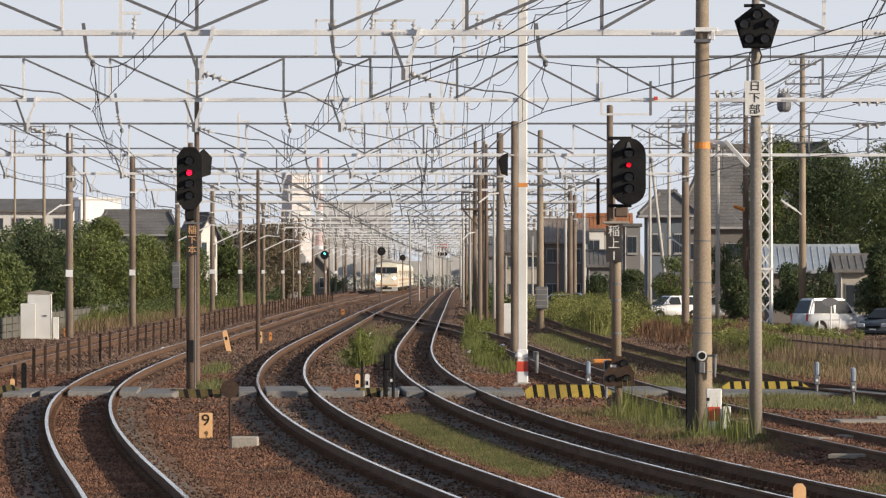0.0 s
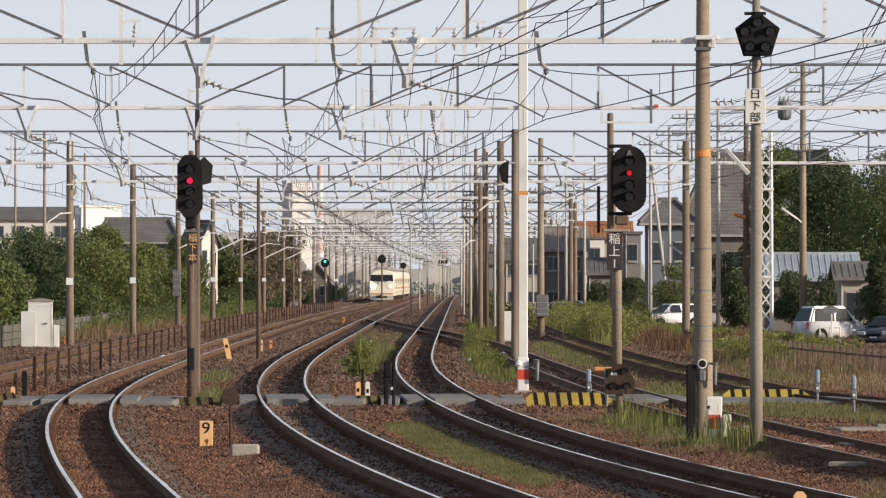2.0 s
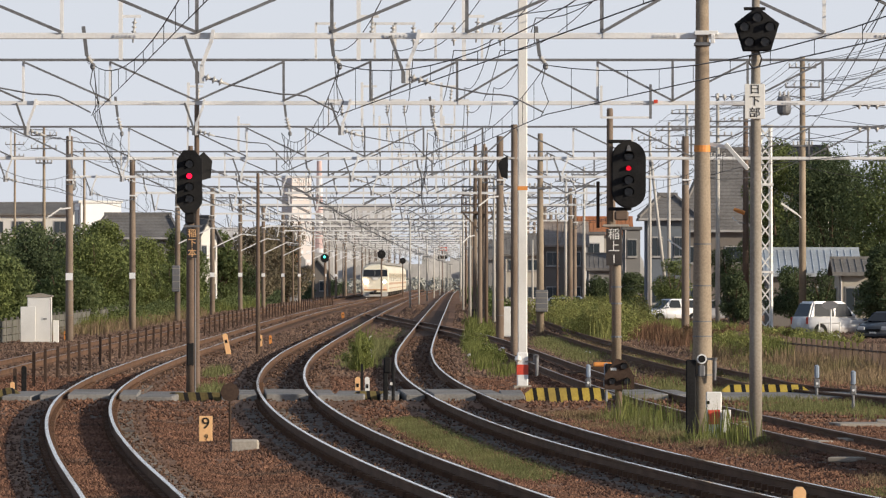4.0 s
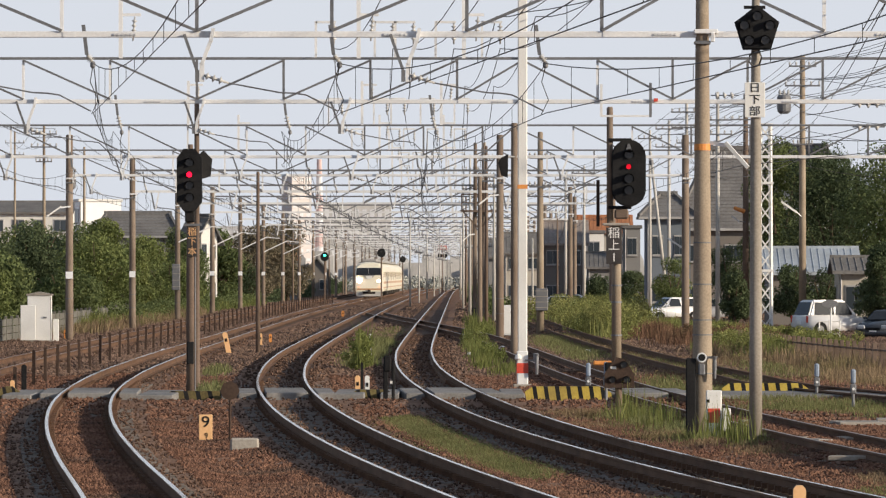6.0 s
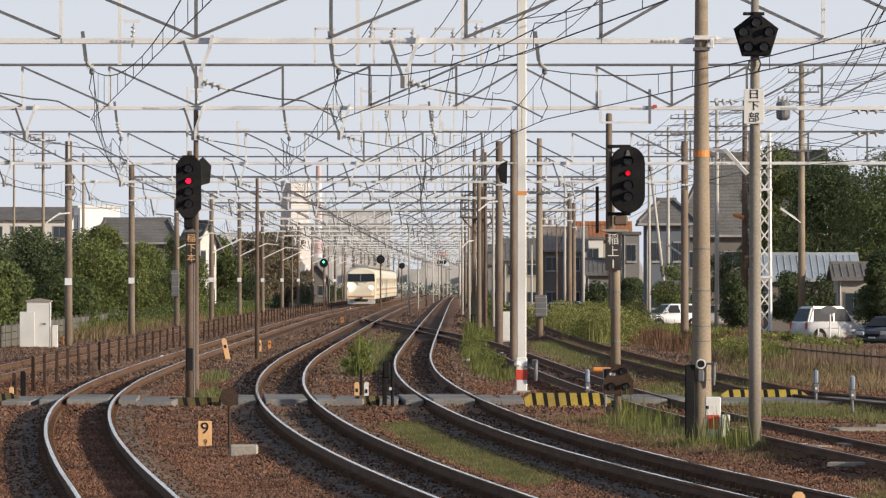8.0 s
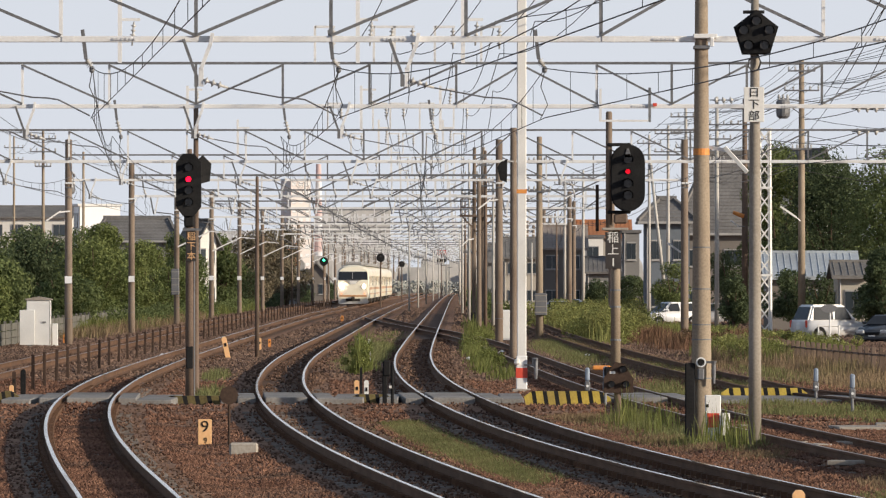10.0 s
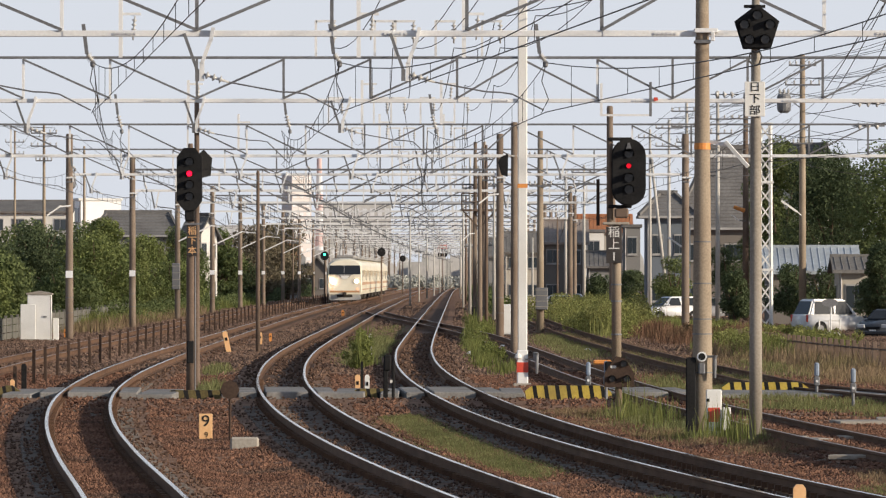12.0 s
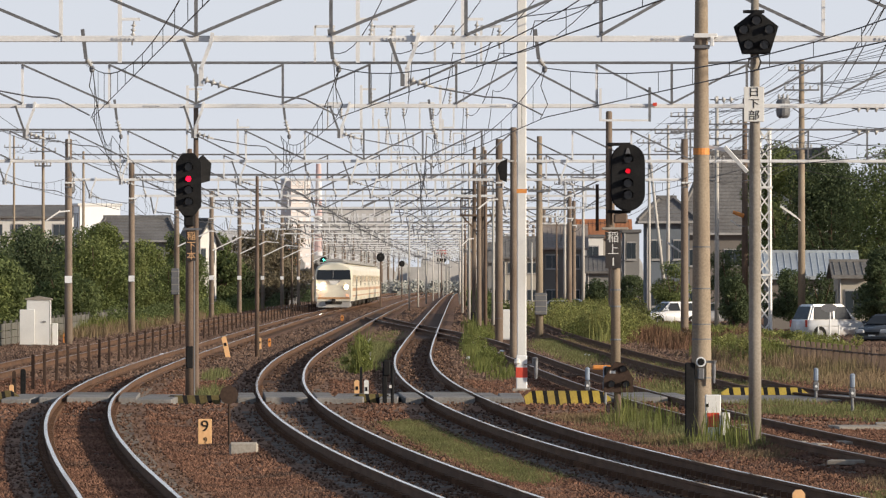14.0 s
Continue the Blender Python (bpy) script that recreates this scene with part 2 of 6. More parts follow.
def ground():
    ys = [-400, -120, -40, 0, 20] + list(np.arange(36, 76, 4.0)) + list(np.arange(76, 180, 1.3)) + list(np.arange(180, 460, 5)) + list(np.arange(460, 1000, 30)) + [1100, 1300, 1600, 2100, 3000, 4600]
    xs = [-2600, -900, -300, -120, -60, -40, -30, -24] + list(np.arange(-20, 16, 0.3)) + [17, 19, 22, 26, 32, 42, 60, 120, 300, 900, 2600]
    verts, faces = [], []
    for y in ys:
        level = bed_heights(np.array(xs, float), np.full(len(xs), float(min(max(y, 36), 1400))))
        for x, z in zip(xs, level):
            if y > 1000 or abs(x) > 60:
                z = BED - 0.15
            if y < 180 and abs(x) < 18:
                z += 0.035 * noise.noise((x * 1.7, y * 0.9, 0.3)) + 0.02 * noise.noise((x * 5, y * 3, 4.1))
            verts.append((x, y, z))
    w = len(xs)
    for j in range(len(ys) - 1):
        for i in range(w - 1):
            faces.append((j * w + i, j * w + i + 1, j * w + w + i + 1, j * w + w + i))
    ob = cloud("ground", verts, faces, BALLAST)
    ob.data.shade_smooth()
    return tagged(ob, "rust-brown ballast ground across the railway yard", "ground", kind="structure")


ground()

# ---- tracks ----
GAUGE = 1.067
RAIL_SIDE = [(-0.064, -0.174), (0.064, -0.174), (0.064, -0.160), (0.012, -0.145), (0.009, -0.050), (0.034, -0.036), (0.034, -0.005), (0.028, 0.0), (-0.028, 0.0), (-0.034, -0.005), (-0.034, -0.036), (-0.009, -0.050), (-0.012, -0.145), (-0.064, -0.160)]


def steps(y0, y1):
    ys, y = [], y0
    while y < y1:
        ys.append(y)
        y += 1.0 if y < 200 else 4.0 if y < 400 else 12.0
    return ys + [y1]


def rail(parent, f, side, y0, y1, top):
    bm = bmesh.new()
    rings = []
    for y in steps(y0, y1):
        s = (f(y + 0.5) - f(y - 0.5))
        c = 1 / math.hypot(1, s)
        rings.append([bm.verts.new((f(y) + (side * (GAUGE / 2 + 0.034) + u) * c, y - (side * (GAUGE / 2 + 0.034) + u) * s * c, v + float(rise(y)))) for u, v in RAIL_SIDE])
    n = len(RAIL_SIDE)
    for one, two in zip(rings, rings[1:]):
        for k in range(n):
            face = bm.faces.new((one[k], one[(k + 1) % n], two[(k + 1) % n], two[k]))
            face.material_index = 1 if k == 7 else 0
    bmesh.ops.recalc_face_normals(bm, faces=bm.faces)
    ob = part("rail", bm, RAIL_RUST, parent)
    ob.data.materials.append(top)
    return ob


def track(f, y0, y1, label, top=None, near=(0, 0), oily=False):
    t = thing("railway_track", 0, 0, 0, label, "railway track", "curving railway tracks")
    for side in (-1, 1):
        rail(t, f, side, y0, y1, top or RAIL_TOP)
    if oily:
        oil_strip(t, f, y0, y1)
    if near[1]:
        sleepers(t, f, near)
        fastenings(t, f, near)
    return t


def oil_strip(t, f, y0, y1):
    """Dark, oil-stained ballast along the rails."""
    verts, faces = [], []
    for y in steps(y0, min(y1, 500)):
        for u in (-1.15, -0.62, -0.45, -0.20, 0.20, 0.45, 0.62, 1.15):
            verts.append((f(y) + u, y, float(rise(y)) + BED - 0.040 - (0.05 if abs(u) > 1 else 0.0) - (0.008 if abs(u) < 0.3 else 0) + 0.012 * noise.noise((u * 3, y, 1))))
    for j in range(len(verts) // 8 - 1):
        for k in (0, 1, 2, 3, 4, 5, 6):
            faces.append((j * 8 + k, j * 8 + k + 1, j * 8 + 9 + k, j * 8 + 8 + k))
    tagged(cloud("bed_strip", verts, faces, OILY, t), "dark oil-stained strip of ballast", kind="stuff")


def fastenings(t, f, near):
    """The clips and bolts that hold the rail's foot at each sleeper."""
    corner = np.array([(x, y, z) for z in (0, 1) for x, y in ((-1, -1), (1, -1), (1, 1), (-1, 1))], float)
    quads = np.array([(4, 5, 6, 7), (0, 1, 5, 4), (1, 2, 6, 5), (2, 3, 7, 6), (3, 0, 4, 7)])
    ys = np.arange(near[0], near[1], 0.61)
    verts, faces = [], []
    for side in (-1, 1):
        for out in (-0.085, 0.085):
            c = np.stack([f(ys) + side * (GAUGE / 2 + 0.034) + out, ys, np.full(len(ys), -0.185)], 1)
            v = c[:, None] + corner[None] * np.array((0.045, 0.075, 0.075))
            faces += (quads[None] + (np.arange(len(ys)) * 8)[:, None, None] + len(verts)).reshape(-1, 4).tolist()
            verts += v.reshape(-1, 3).tolist()
    tagged(cloud("fastening", verts, faces, RAIL_RUST, t), "rusty rail clips", kind="stuff")


def sleepers(t, f, near):
    if near[1]:
        bm = box(2.0, 0.22, 0.15, bevel=0.02)
        me = mesh_of("sleeper", bm, SLEEPER)
        y = near[0]
        while y < near[1]:
            s = f(y + 0.5) - f(y - 0.5)
            ob = new("sleeper", me)
            ob.parent = t
            ob.matrix_basis = pose(f(y), y, BED - 0.185 + random.uniform(-0.015, 0.008), 0, 0, -math.degrees(math.atan(s)) + random.uniform(-0.6, 0.6))
            y += 0.61


track(L, 100, 1200, "pair of rusty rails on brown ballast beside the post fence", RAIL_DULL)
track(A, 60, 1400, "pair of polished main-line rails on dark ballast", near=(76, 168), oily=True)
track(B, 60, 1400, "pair of polished rails curving over oil-dark ballast", near=(76, 168), oily=True)
track(C, 60, 1400, "pair of polished rails with weeds beside them", near=(76, 168), oily=True)
track(D, 60, 425, "pair of dull siding rails joining through a turnout", RAIL_DULL, near=(76, 150))
track(E, 85, 1200, "pair of rusty siding rails half sunk in weeds", RAIL_RUST)


# ---- overhead line gantries ----
LOW, TOP = 6.72, 7.79      # the beam's chords


def pole(parent, x, y, h, r0=0.17, r1=0.13, mat=CONCRETE, bands=()):
    bm = lathe([(r0, -0.5), (r0, 0.3), (r1 + (r0 - r1) * 0.5, h * 0.5), (r1, h), (r1 * 0.6, h + 0.02)], 16)
    p = part("post", bm, mat, parent, smooth=True, m=pose(x, y, BED - 0.1))
    for z, hh, bmat in bands:
        part("band", lathe([(r0 * 1.02 - (r0 - r1) * z / h + 0.004, z), (r0 * 1.02 - (r0 - r1) * (z + hh) / h + 0.004, z + hh)], 16), bmat, p)
    return p


def truss(parent, x0, x1, y, w, detail, flip, dz=0.0):
    """A lattice beam between two posts: chords, posts and slanting struts."""
    lo, hi = LOW + dz, TOP + dz
    nodes = [x0]
    while nodes[-1] + w * 1.3 < x1:
        nodes.append(nodes[-1] + w)
    nodes.append(x1)
    panels = len(nodes) - 1
    if detail:
        # light and shade put into the colour: pale lit members, dark shaded ones
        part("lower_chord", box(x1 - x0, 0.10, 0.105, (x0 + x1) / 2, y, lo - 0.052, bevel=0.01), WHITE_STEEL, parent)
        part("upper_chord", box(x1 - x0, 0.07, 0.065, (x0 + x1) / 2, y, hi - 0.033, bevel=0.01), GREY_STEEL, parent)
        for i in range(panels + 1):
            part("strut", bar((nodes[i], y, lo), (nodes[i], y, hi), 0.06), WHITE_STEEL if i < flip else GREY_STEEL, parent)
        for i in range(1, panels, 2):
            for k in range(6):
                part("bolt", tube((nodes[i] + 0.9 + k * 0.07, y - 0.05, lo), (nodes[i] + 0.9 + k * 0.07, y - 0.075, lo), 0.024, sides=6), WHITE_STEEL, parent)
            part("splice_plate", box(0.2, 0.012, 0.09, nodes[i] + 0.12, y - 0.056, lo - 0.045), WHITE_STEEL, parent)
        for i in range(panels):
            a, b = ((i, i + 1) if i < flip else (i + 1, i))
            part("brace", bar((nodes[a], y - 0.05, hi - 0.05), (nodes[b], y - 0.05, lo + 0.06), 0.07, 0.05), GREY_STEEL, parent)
    else:
        # far beams likewise: lit lower frame pale, shaded upper frame dark
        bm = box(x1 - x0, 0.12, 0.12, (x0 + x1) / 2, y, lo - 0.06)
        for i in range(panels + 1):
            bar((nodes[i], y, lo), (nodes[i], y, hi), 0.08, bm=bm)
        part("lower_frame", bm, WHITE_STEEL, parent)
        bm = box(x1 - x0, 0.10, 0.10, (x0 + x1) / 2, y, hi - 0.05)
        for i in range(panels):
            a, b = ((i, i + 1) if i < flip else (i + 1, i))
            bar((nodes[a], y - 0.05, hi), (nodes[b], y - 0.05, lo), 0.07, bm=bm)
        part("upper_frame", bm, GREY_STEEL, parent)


def insulator(bm, p, q, n=4):
    p, q = Vector(p), Vector(q)
    m = Matrix.Translation(p) @ (q - p).to_track_quat("Z", "Y").to_matrix().to_4x4()
    h = (q - p).length
    prof = [(0.018, 0)]
    for i in range(n):
        z = h * (0.12 + 0.76 * i / n)
        prof += [(0.025, z), (0.075, z + h * 0.05), (0.025, z + h * 0.11)]
    return lathe(prof + [(0.018, h)], 10, bm, m)


def hanger(parent, x, y, lean, dz=0.0):
    """A bracket under the beam with the arm and insulator that hold the wires of one track."""
    lo = LOW + dz
    # sun side painted in: dark bracket on the left, pale on the right
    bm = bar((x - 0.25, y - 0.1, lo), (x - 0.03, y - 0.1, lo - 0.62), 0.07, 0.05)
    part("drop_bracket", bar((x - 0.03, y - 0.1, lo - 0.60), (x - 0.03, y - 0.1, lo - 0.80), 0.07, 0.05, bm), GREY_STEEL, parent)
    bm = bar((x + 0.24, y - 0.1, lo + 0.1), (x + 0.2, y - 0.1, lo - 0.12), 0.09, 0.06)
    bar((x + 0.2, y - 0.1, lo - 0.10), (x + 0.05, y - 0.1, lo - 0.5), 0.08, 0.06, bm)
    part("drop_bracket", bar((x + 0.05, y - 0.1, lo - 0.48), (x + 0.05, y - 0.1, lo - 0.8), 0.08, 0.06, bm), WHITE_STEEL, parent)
    bm = insulator(None, (x + 0.06 * lean, y - 0.1, lo - 0.68), (x + 0.5 * lean, y - 0.1, lo - 0.82), 3)
    part("insulator", bm, PORCELAIN, parent, smooth=True)
    pts = [(x + 0.5 * lean, y - 0.1, lo - 0.82), (x + 1.36 * lean, y - 0.1, lo - 0.98), (x + 1.60 * lean, y - 0.1, lo - 0.99), (x + 1.80 * lean, y - 0.1, lo - 1.02), (x + 2.33 * lean, y - 0.1, 5.25)]
    part("steady_arm", wire_line(pts, 0.015, sides=6), GREY_STEEL, parent)
    part("suspension_arm", bar((x + 2.20 * lean, y, lo + 0.16), (x + 2.26 * lean, y, lo - 0.34), 0.085, 0.06), GREY_STEEL, parent)
    part("insulator", insulator(None, (x + 2.26 * lean, y, lo - 0.34), (x + 2.36 * lean, y, 6.07), 4), PORCELAIN, parent, smooth=True)

    part("wire_clamp", lathe([(0.02, -0.06), (0.045, -0.03), (0.045, 0.03), (0.02, 0.06)], 10), GREY_STEEL, parent, m=pose(x + 2.36 * lean, y, 6.03))
    part("jumper", wire_line([(x + 2.36 * lean, y, 6.0), (x + 2.30 * lean, y + 0.3, 5.75), (x + 2.42 * lean, y + 0.6, 5.45), (x + 2.3 * lean, y + 0.8, 5.22)], 0.008), CABLE, parent)


def feeder_places(y):
    return [B(y) + 1.1, (B(y) + C(y)) / 2 + 0.75, C(y) - 0.55, C(y) + 0.45, C(y) + 1.6]


def gantry(y, x0, posts, x1, label, detail, panels, dz=0.0):
    """posts: x, kind of the posts that carry the beam."""
    g = thing("line_gantry", 0, 0, 0, label, "gantry", "overhead line gantries")
    g.location = (0, 0, 0)
    for x, kind in posts:
        if kind == "white":
            p = part("post", box(0.235, 0.235, 12.6, 0, 0, -0.4, bevel=0.02), WHITE_PAINT, g, "white square steel post", m=pose(x, y, BED - 0.1))
            part("band", box(0.245, 0.245, 0.10, 0, 0, 4.9), ORANGE, p)
            part("foot_casing", box(0.275, 0.275, 0.98, 0, 0, -0.1, bevel=0.02), WHITE_STEEL, p)
            part("band", box(0.285, 0.285, 0.25, 0, 0, 0.33), RED, p)
            part("footing", box(0.46, 0.46, 0.14, 0, 0, -0.08, bevel=0.02), SLAB, p)
        elif kind == "tan":
            far = y > 200
            p = pole(g, x, y, 8.7 if far else 10.5, 0.17 if far else 0.175, 0.145 if far else 0.08, OLD_CONCRETE if far else CONCRETE, bands=((4.86, 0.11, ORANGE),) if x == 4.36 else ())
            part("clamp", box(0.40, 0.34, 0.075, 0.06, 0, 6.82, bevel=0.01), WHITE_STEEL, p)
            part("clamp", box(0.27, 0.32, 0.06, 0, 0, 6.64, bevel=0.01), GREY_STEEL, p)
            part("clamp_bolt", box(0.07, 0.05, 0.16, 0.17, -0.16, 6.68, bevel=0.01), WHITE_STEEL, p)
            for z in (1.1, 1.75, 2.0, 2.6, 3.3):
                part("hoop", lathe([(0.182 - 0.0090 * z, z), (0.182 - 0.0090 * z, z + 0.02)], 16), GREY_STEEL, p)
        elif kind == "slim":
            pole(g, x, y, 7.0, 0.075, 0.06, mat=RUST_POST)
        else:
            pole(g, x, y, 7.9, 0.13, 0.11, mat=OLD_CONCRETE)
    xs = [x0] + [p[0] for p in posts if p[1] != "slim" and x0 + 1 < p[0] < x1 - 1] + [x1]
    for a, b, (w, flip) in zip(xs, xs[1:], panels):
        truss(g, a, b, y, w, detail, flip, dz)
    for x in ((B(y) + C(y)) / 2 + 0.1, C(y) + 0.9, (A(y) + B(y)) / 2 - 1.9)[: 3 if detail else 2]:
        r = part("riser", bar((x, y, TOP + dz), (x, y, TOP + dz + (2.2 if y < 200 else 1.5)), 0.10 if y < 200 else 0.09), WHITE_STEEL, g)
        part("riser_insulator", insulator(None, (x + 0.35, y, TOP + 1.1), (x + 0.30, y, TOP + 0.5), 4), PORCELAIN, r, smooth=True)
        part("riser_arm", bar((x, y, TOP + 1.15), (x + 0.5, y, TOP + 1.15), 0.07), WHITE_STEEL, r)
    for k, f in (("L", L), ("A", A), ("B", B), ("C", C), ("E", E)):
        if y == 168 and k == "E":
            continue
        if detail:
            hanger(g, f(y) - 2.15, y, 1, dz)
        else:
            # bracket colours carry the shaded and the sunlit side here too
            bm = bar((f(y) - 2.0, y, LOW), (f(y) - 1.83, y, LOW - 0.9), 0.07)
            part("drop_bracket", bm, GREY_STEEL, g)
            part("drop_bracket", bar((f(y) - 1.6, y, LOW), (f(y) - 1.77, y, LOW - 0.9), 0.07), WHITE_STEEL, g)
            part("steady_arm", wire_line([(f(y) - 1.8, y, LOW - 0.8), (f(y) - 0.9, y, LOW - 0.9), (f(y), y, LOW - 1.45)], 0.025), GREY_STEEL, g)
    if y < 420:
        for x in feeder_places(y):
            arm = part("feeder_arm", bar((x - 0.25, y, TOP + dz + 0.9), (x + 0.25, y, TOP + dz + 0.9), 0.06), WHITE_STEEL, g)
            part("feeder_post", bar((x - 0.25, y, TOP + dz), (x - 0.25, y, TOP + dz + 0.92), 0.06), WHITE_STEEL, arm)
            part("feeder_insulator", insulator(None, (x + 0.2, y, TOP + dz + 0.88), (x + 0.2, y, TOP + dz + 0.35), 4), PORCELAIN, arm, smooth=True)
    if y > 380:
        x = left_post(y)
        part("brace_arm", bar((x, y - 0.1, 4.4), (x + 2.0, y - 0.1, 5.35), 0.08), WHITE_STEEL, g)
        part("brace_arm", bar((x + 2.0, y - 0.1, 5.35), (x + 3.0, y - 0.1, 5.25), 0.06), WHITE_STEEL, g)
    return g


def left_post(y):
    return A(y) - 6.9


GANTRIES = [114, 168, 230, 288] + [344 + 57 * i for i in range(12)] + [1030, 1090, 1150, 1215, 1280, 1350, 1420]
gantry(114, -13.22, [(-13.22, "tan"), (4.36, "tan"), (13.5, "tan")], 13.5, "pale lattice gantry on concrete posts over all the tracks", True, [(2.27, 4), (2.05, 2)], -0.18)
gantry(168, -14.70, [(-14.70, "tan"), (-6.1, "slim"), (1.97, "white"), (15.0, "tan")], 15.0, "pale lattice gantry with a white square post", True, [(2.15, 4), (1.86, 2)], 0.07)
gantry(230, -16.66, [(-16.66, "tan"), (2.42, "brown"), (16.5, "tan")], 16.5, "pale lattice gantry with a brown post", True, [(2.0, 7), (2.0, 3)], -0.22)
gantry(288, left_post(288) - 0.12, [(left_post(288) - 0.12, "tan"), (2.42, "tan"), (10.3, "tan")], 10.3, "pale lattice gantry on slim concrete posts", True, [(2.2, 4), (2.0, 2)])
for i, y in enumerate(GANTRIES[4:]):
    middle = [(C(y) + 2.6, "brown")] if i % 2 == 0 else []
    gantry(y, left_post(y), [(left_post(y), "tan"), *middle, (10.0 if i % 2 else 8.6, "tan")], 10.0 if i % 2 else 8.6, "distant pale lattice gantry over the tracks", False, [(2.2, 4), (2.2, 2)])


# ---- overhead wires ----
def overhead(f, label):
    t = thing("overhead_wire", 0, 0, 0, label, "overhead wire", "overhead wires")
    spans = [60] + GANTRIES
    contact, carrier = [], []
    for i, (y0, y1) in enumerate(zip(spans, spans[1:])):
        s0, s1 = (0.5 if i == 0 else 0.0, 0.22) if i % 2 == 0 else (0.22, 0.0)
        for k in range(14):
            u = k / 14
            y = y0 + (y1 - y0) * u
            x = f(y0) * (1 - u) + f(y1) * u + s0 + (s1 - s0) * u
            z = 6.05 - 0.66 * 4 * u * (1 - u)
            contact.append((x, y, 5.22)), carrier.append((x, y, z))
            if k and y < 420:
                part("dropper", wire_line([(x, y, 5.22), (x, y, z)], 0.006, None, 3), CABLE, t)
    part("contact_wire", wire_line(contact, 0.0085), CABLE, t)
    part("carrier_wire", wire_line(carrier, 0.0085), CABLE, t)


for f, label in ((L, "black contact and carrier wire over the outer main track"), (A, "black contact and carrier wire over the inner main track"), (B, "black contact and carrier wire over the curving track"), (C, "black contact and carrier wire over the weedy track"), (E, "black contact and carrier wire over the siding")):
    overhead(f, label)


# ---- the train ----
CREAM = material("cream_paint", (0.79, 0.73, 0.58), (0.85, 0.80, 0.66), 0.4, 0.35, fine=8, stain=(0.55, 0.44, 0.28))
TRAIN_BROWN = material("train_brown", (0.48, 0.26, 0.12), (0.58, 0.33, 0.16), 0.5, 0.4, fine=8)
UNDER = material("underframe", (0.03, 0.028, 0.026), (0.08, 0.07, 0.06), 1.0, 0.8, fine=8)
ROOF_GREY = material("roof_grey", (0.25, 0.24, 0.23), (0.36, 0.35, 0.33), 0.6, 0.7, fine=8)
# side windows: sun glare on the glass painted as a pale brown
GLARE_GLASS = glass("glare_glass", (0.46, 0.37, 0.24), 0.3)
DARK_GLASS = glass("dark_glass", (0.02, 0.022, 0.025))
SKIRT = material("skirt_grey", (0.42, 0.41, 0.39), (0.56, 0.55, 0.52), 0.8, 0.5, fine=8, stain=(0.25, 0.21, 0.17))
HEADLIGHT = glow("headlight", (1.0, 0.78, 0.62), 40)
DIM_LAMP = glow("dim_headlight", (1.0, 0.85, 0.65), 26)
TAIL = glow("marker", (1.0, 0.25, 0.1), 2)
CAR_LONG, CAR_WIDE = 19.5, 2.93


def car_section():
    return [(-1.40, 0.62), (-1.465, 0.95), (-1.465, 2.0), (-1.42, 3.05), (-1.28, 3.32), (-0.9, 3.54), (-0.4, 3.64), (0.4, 3.64), (0.9, 3.54), (1.28, 3.32), (1.42, 3.05), (1.465, 2.0), (1.465, 0.95), (1.40, 0.62)]


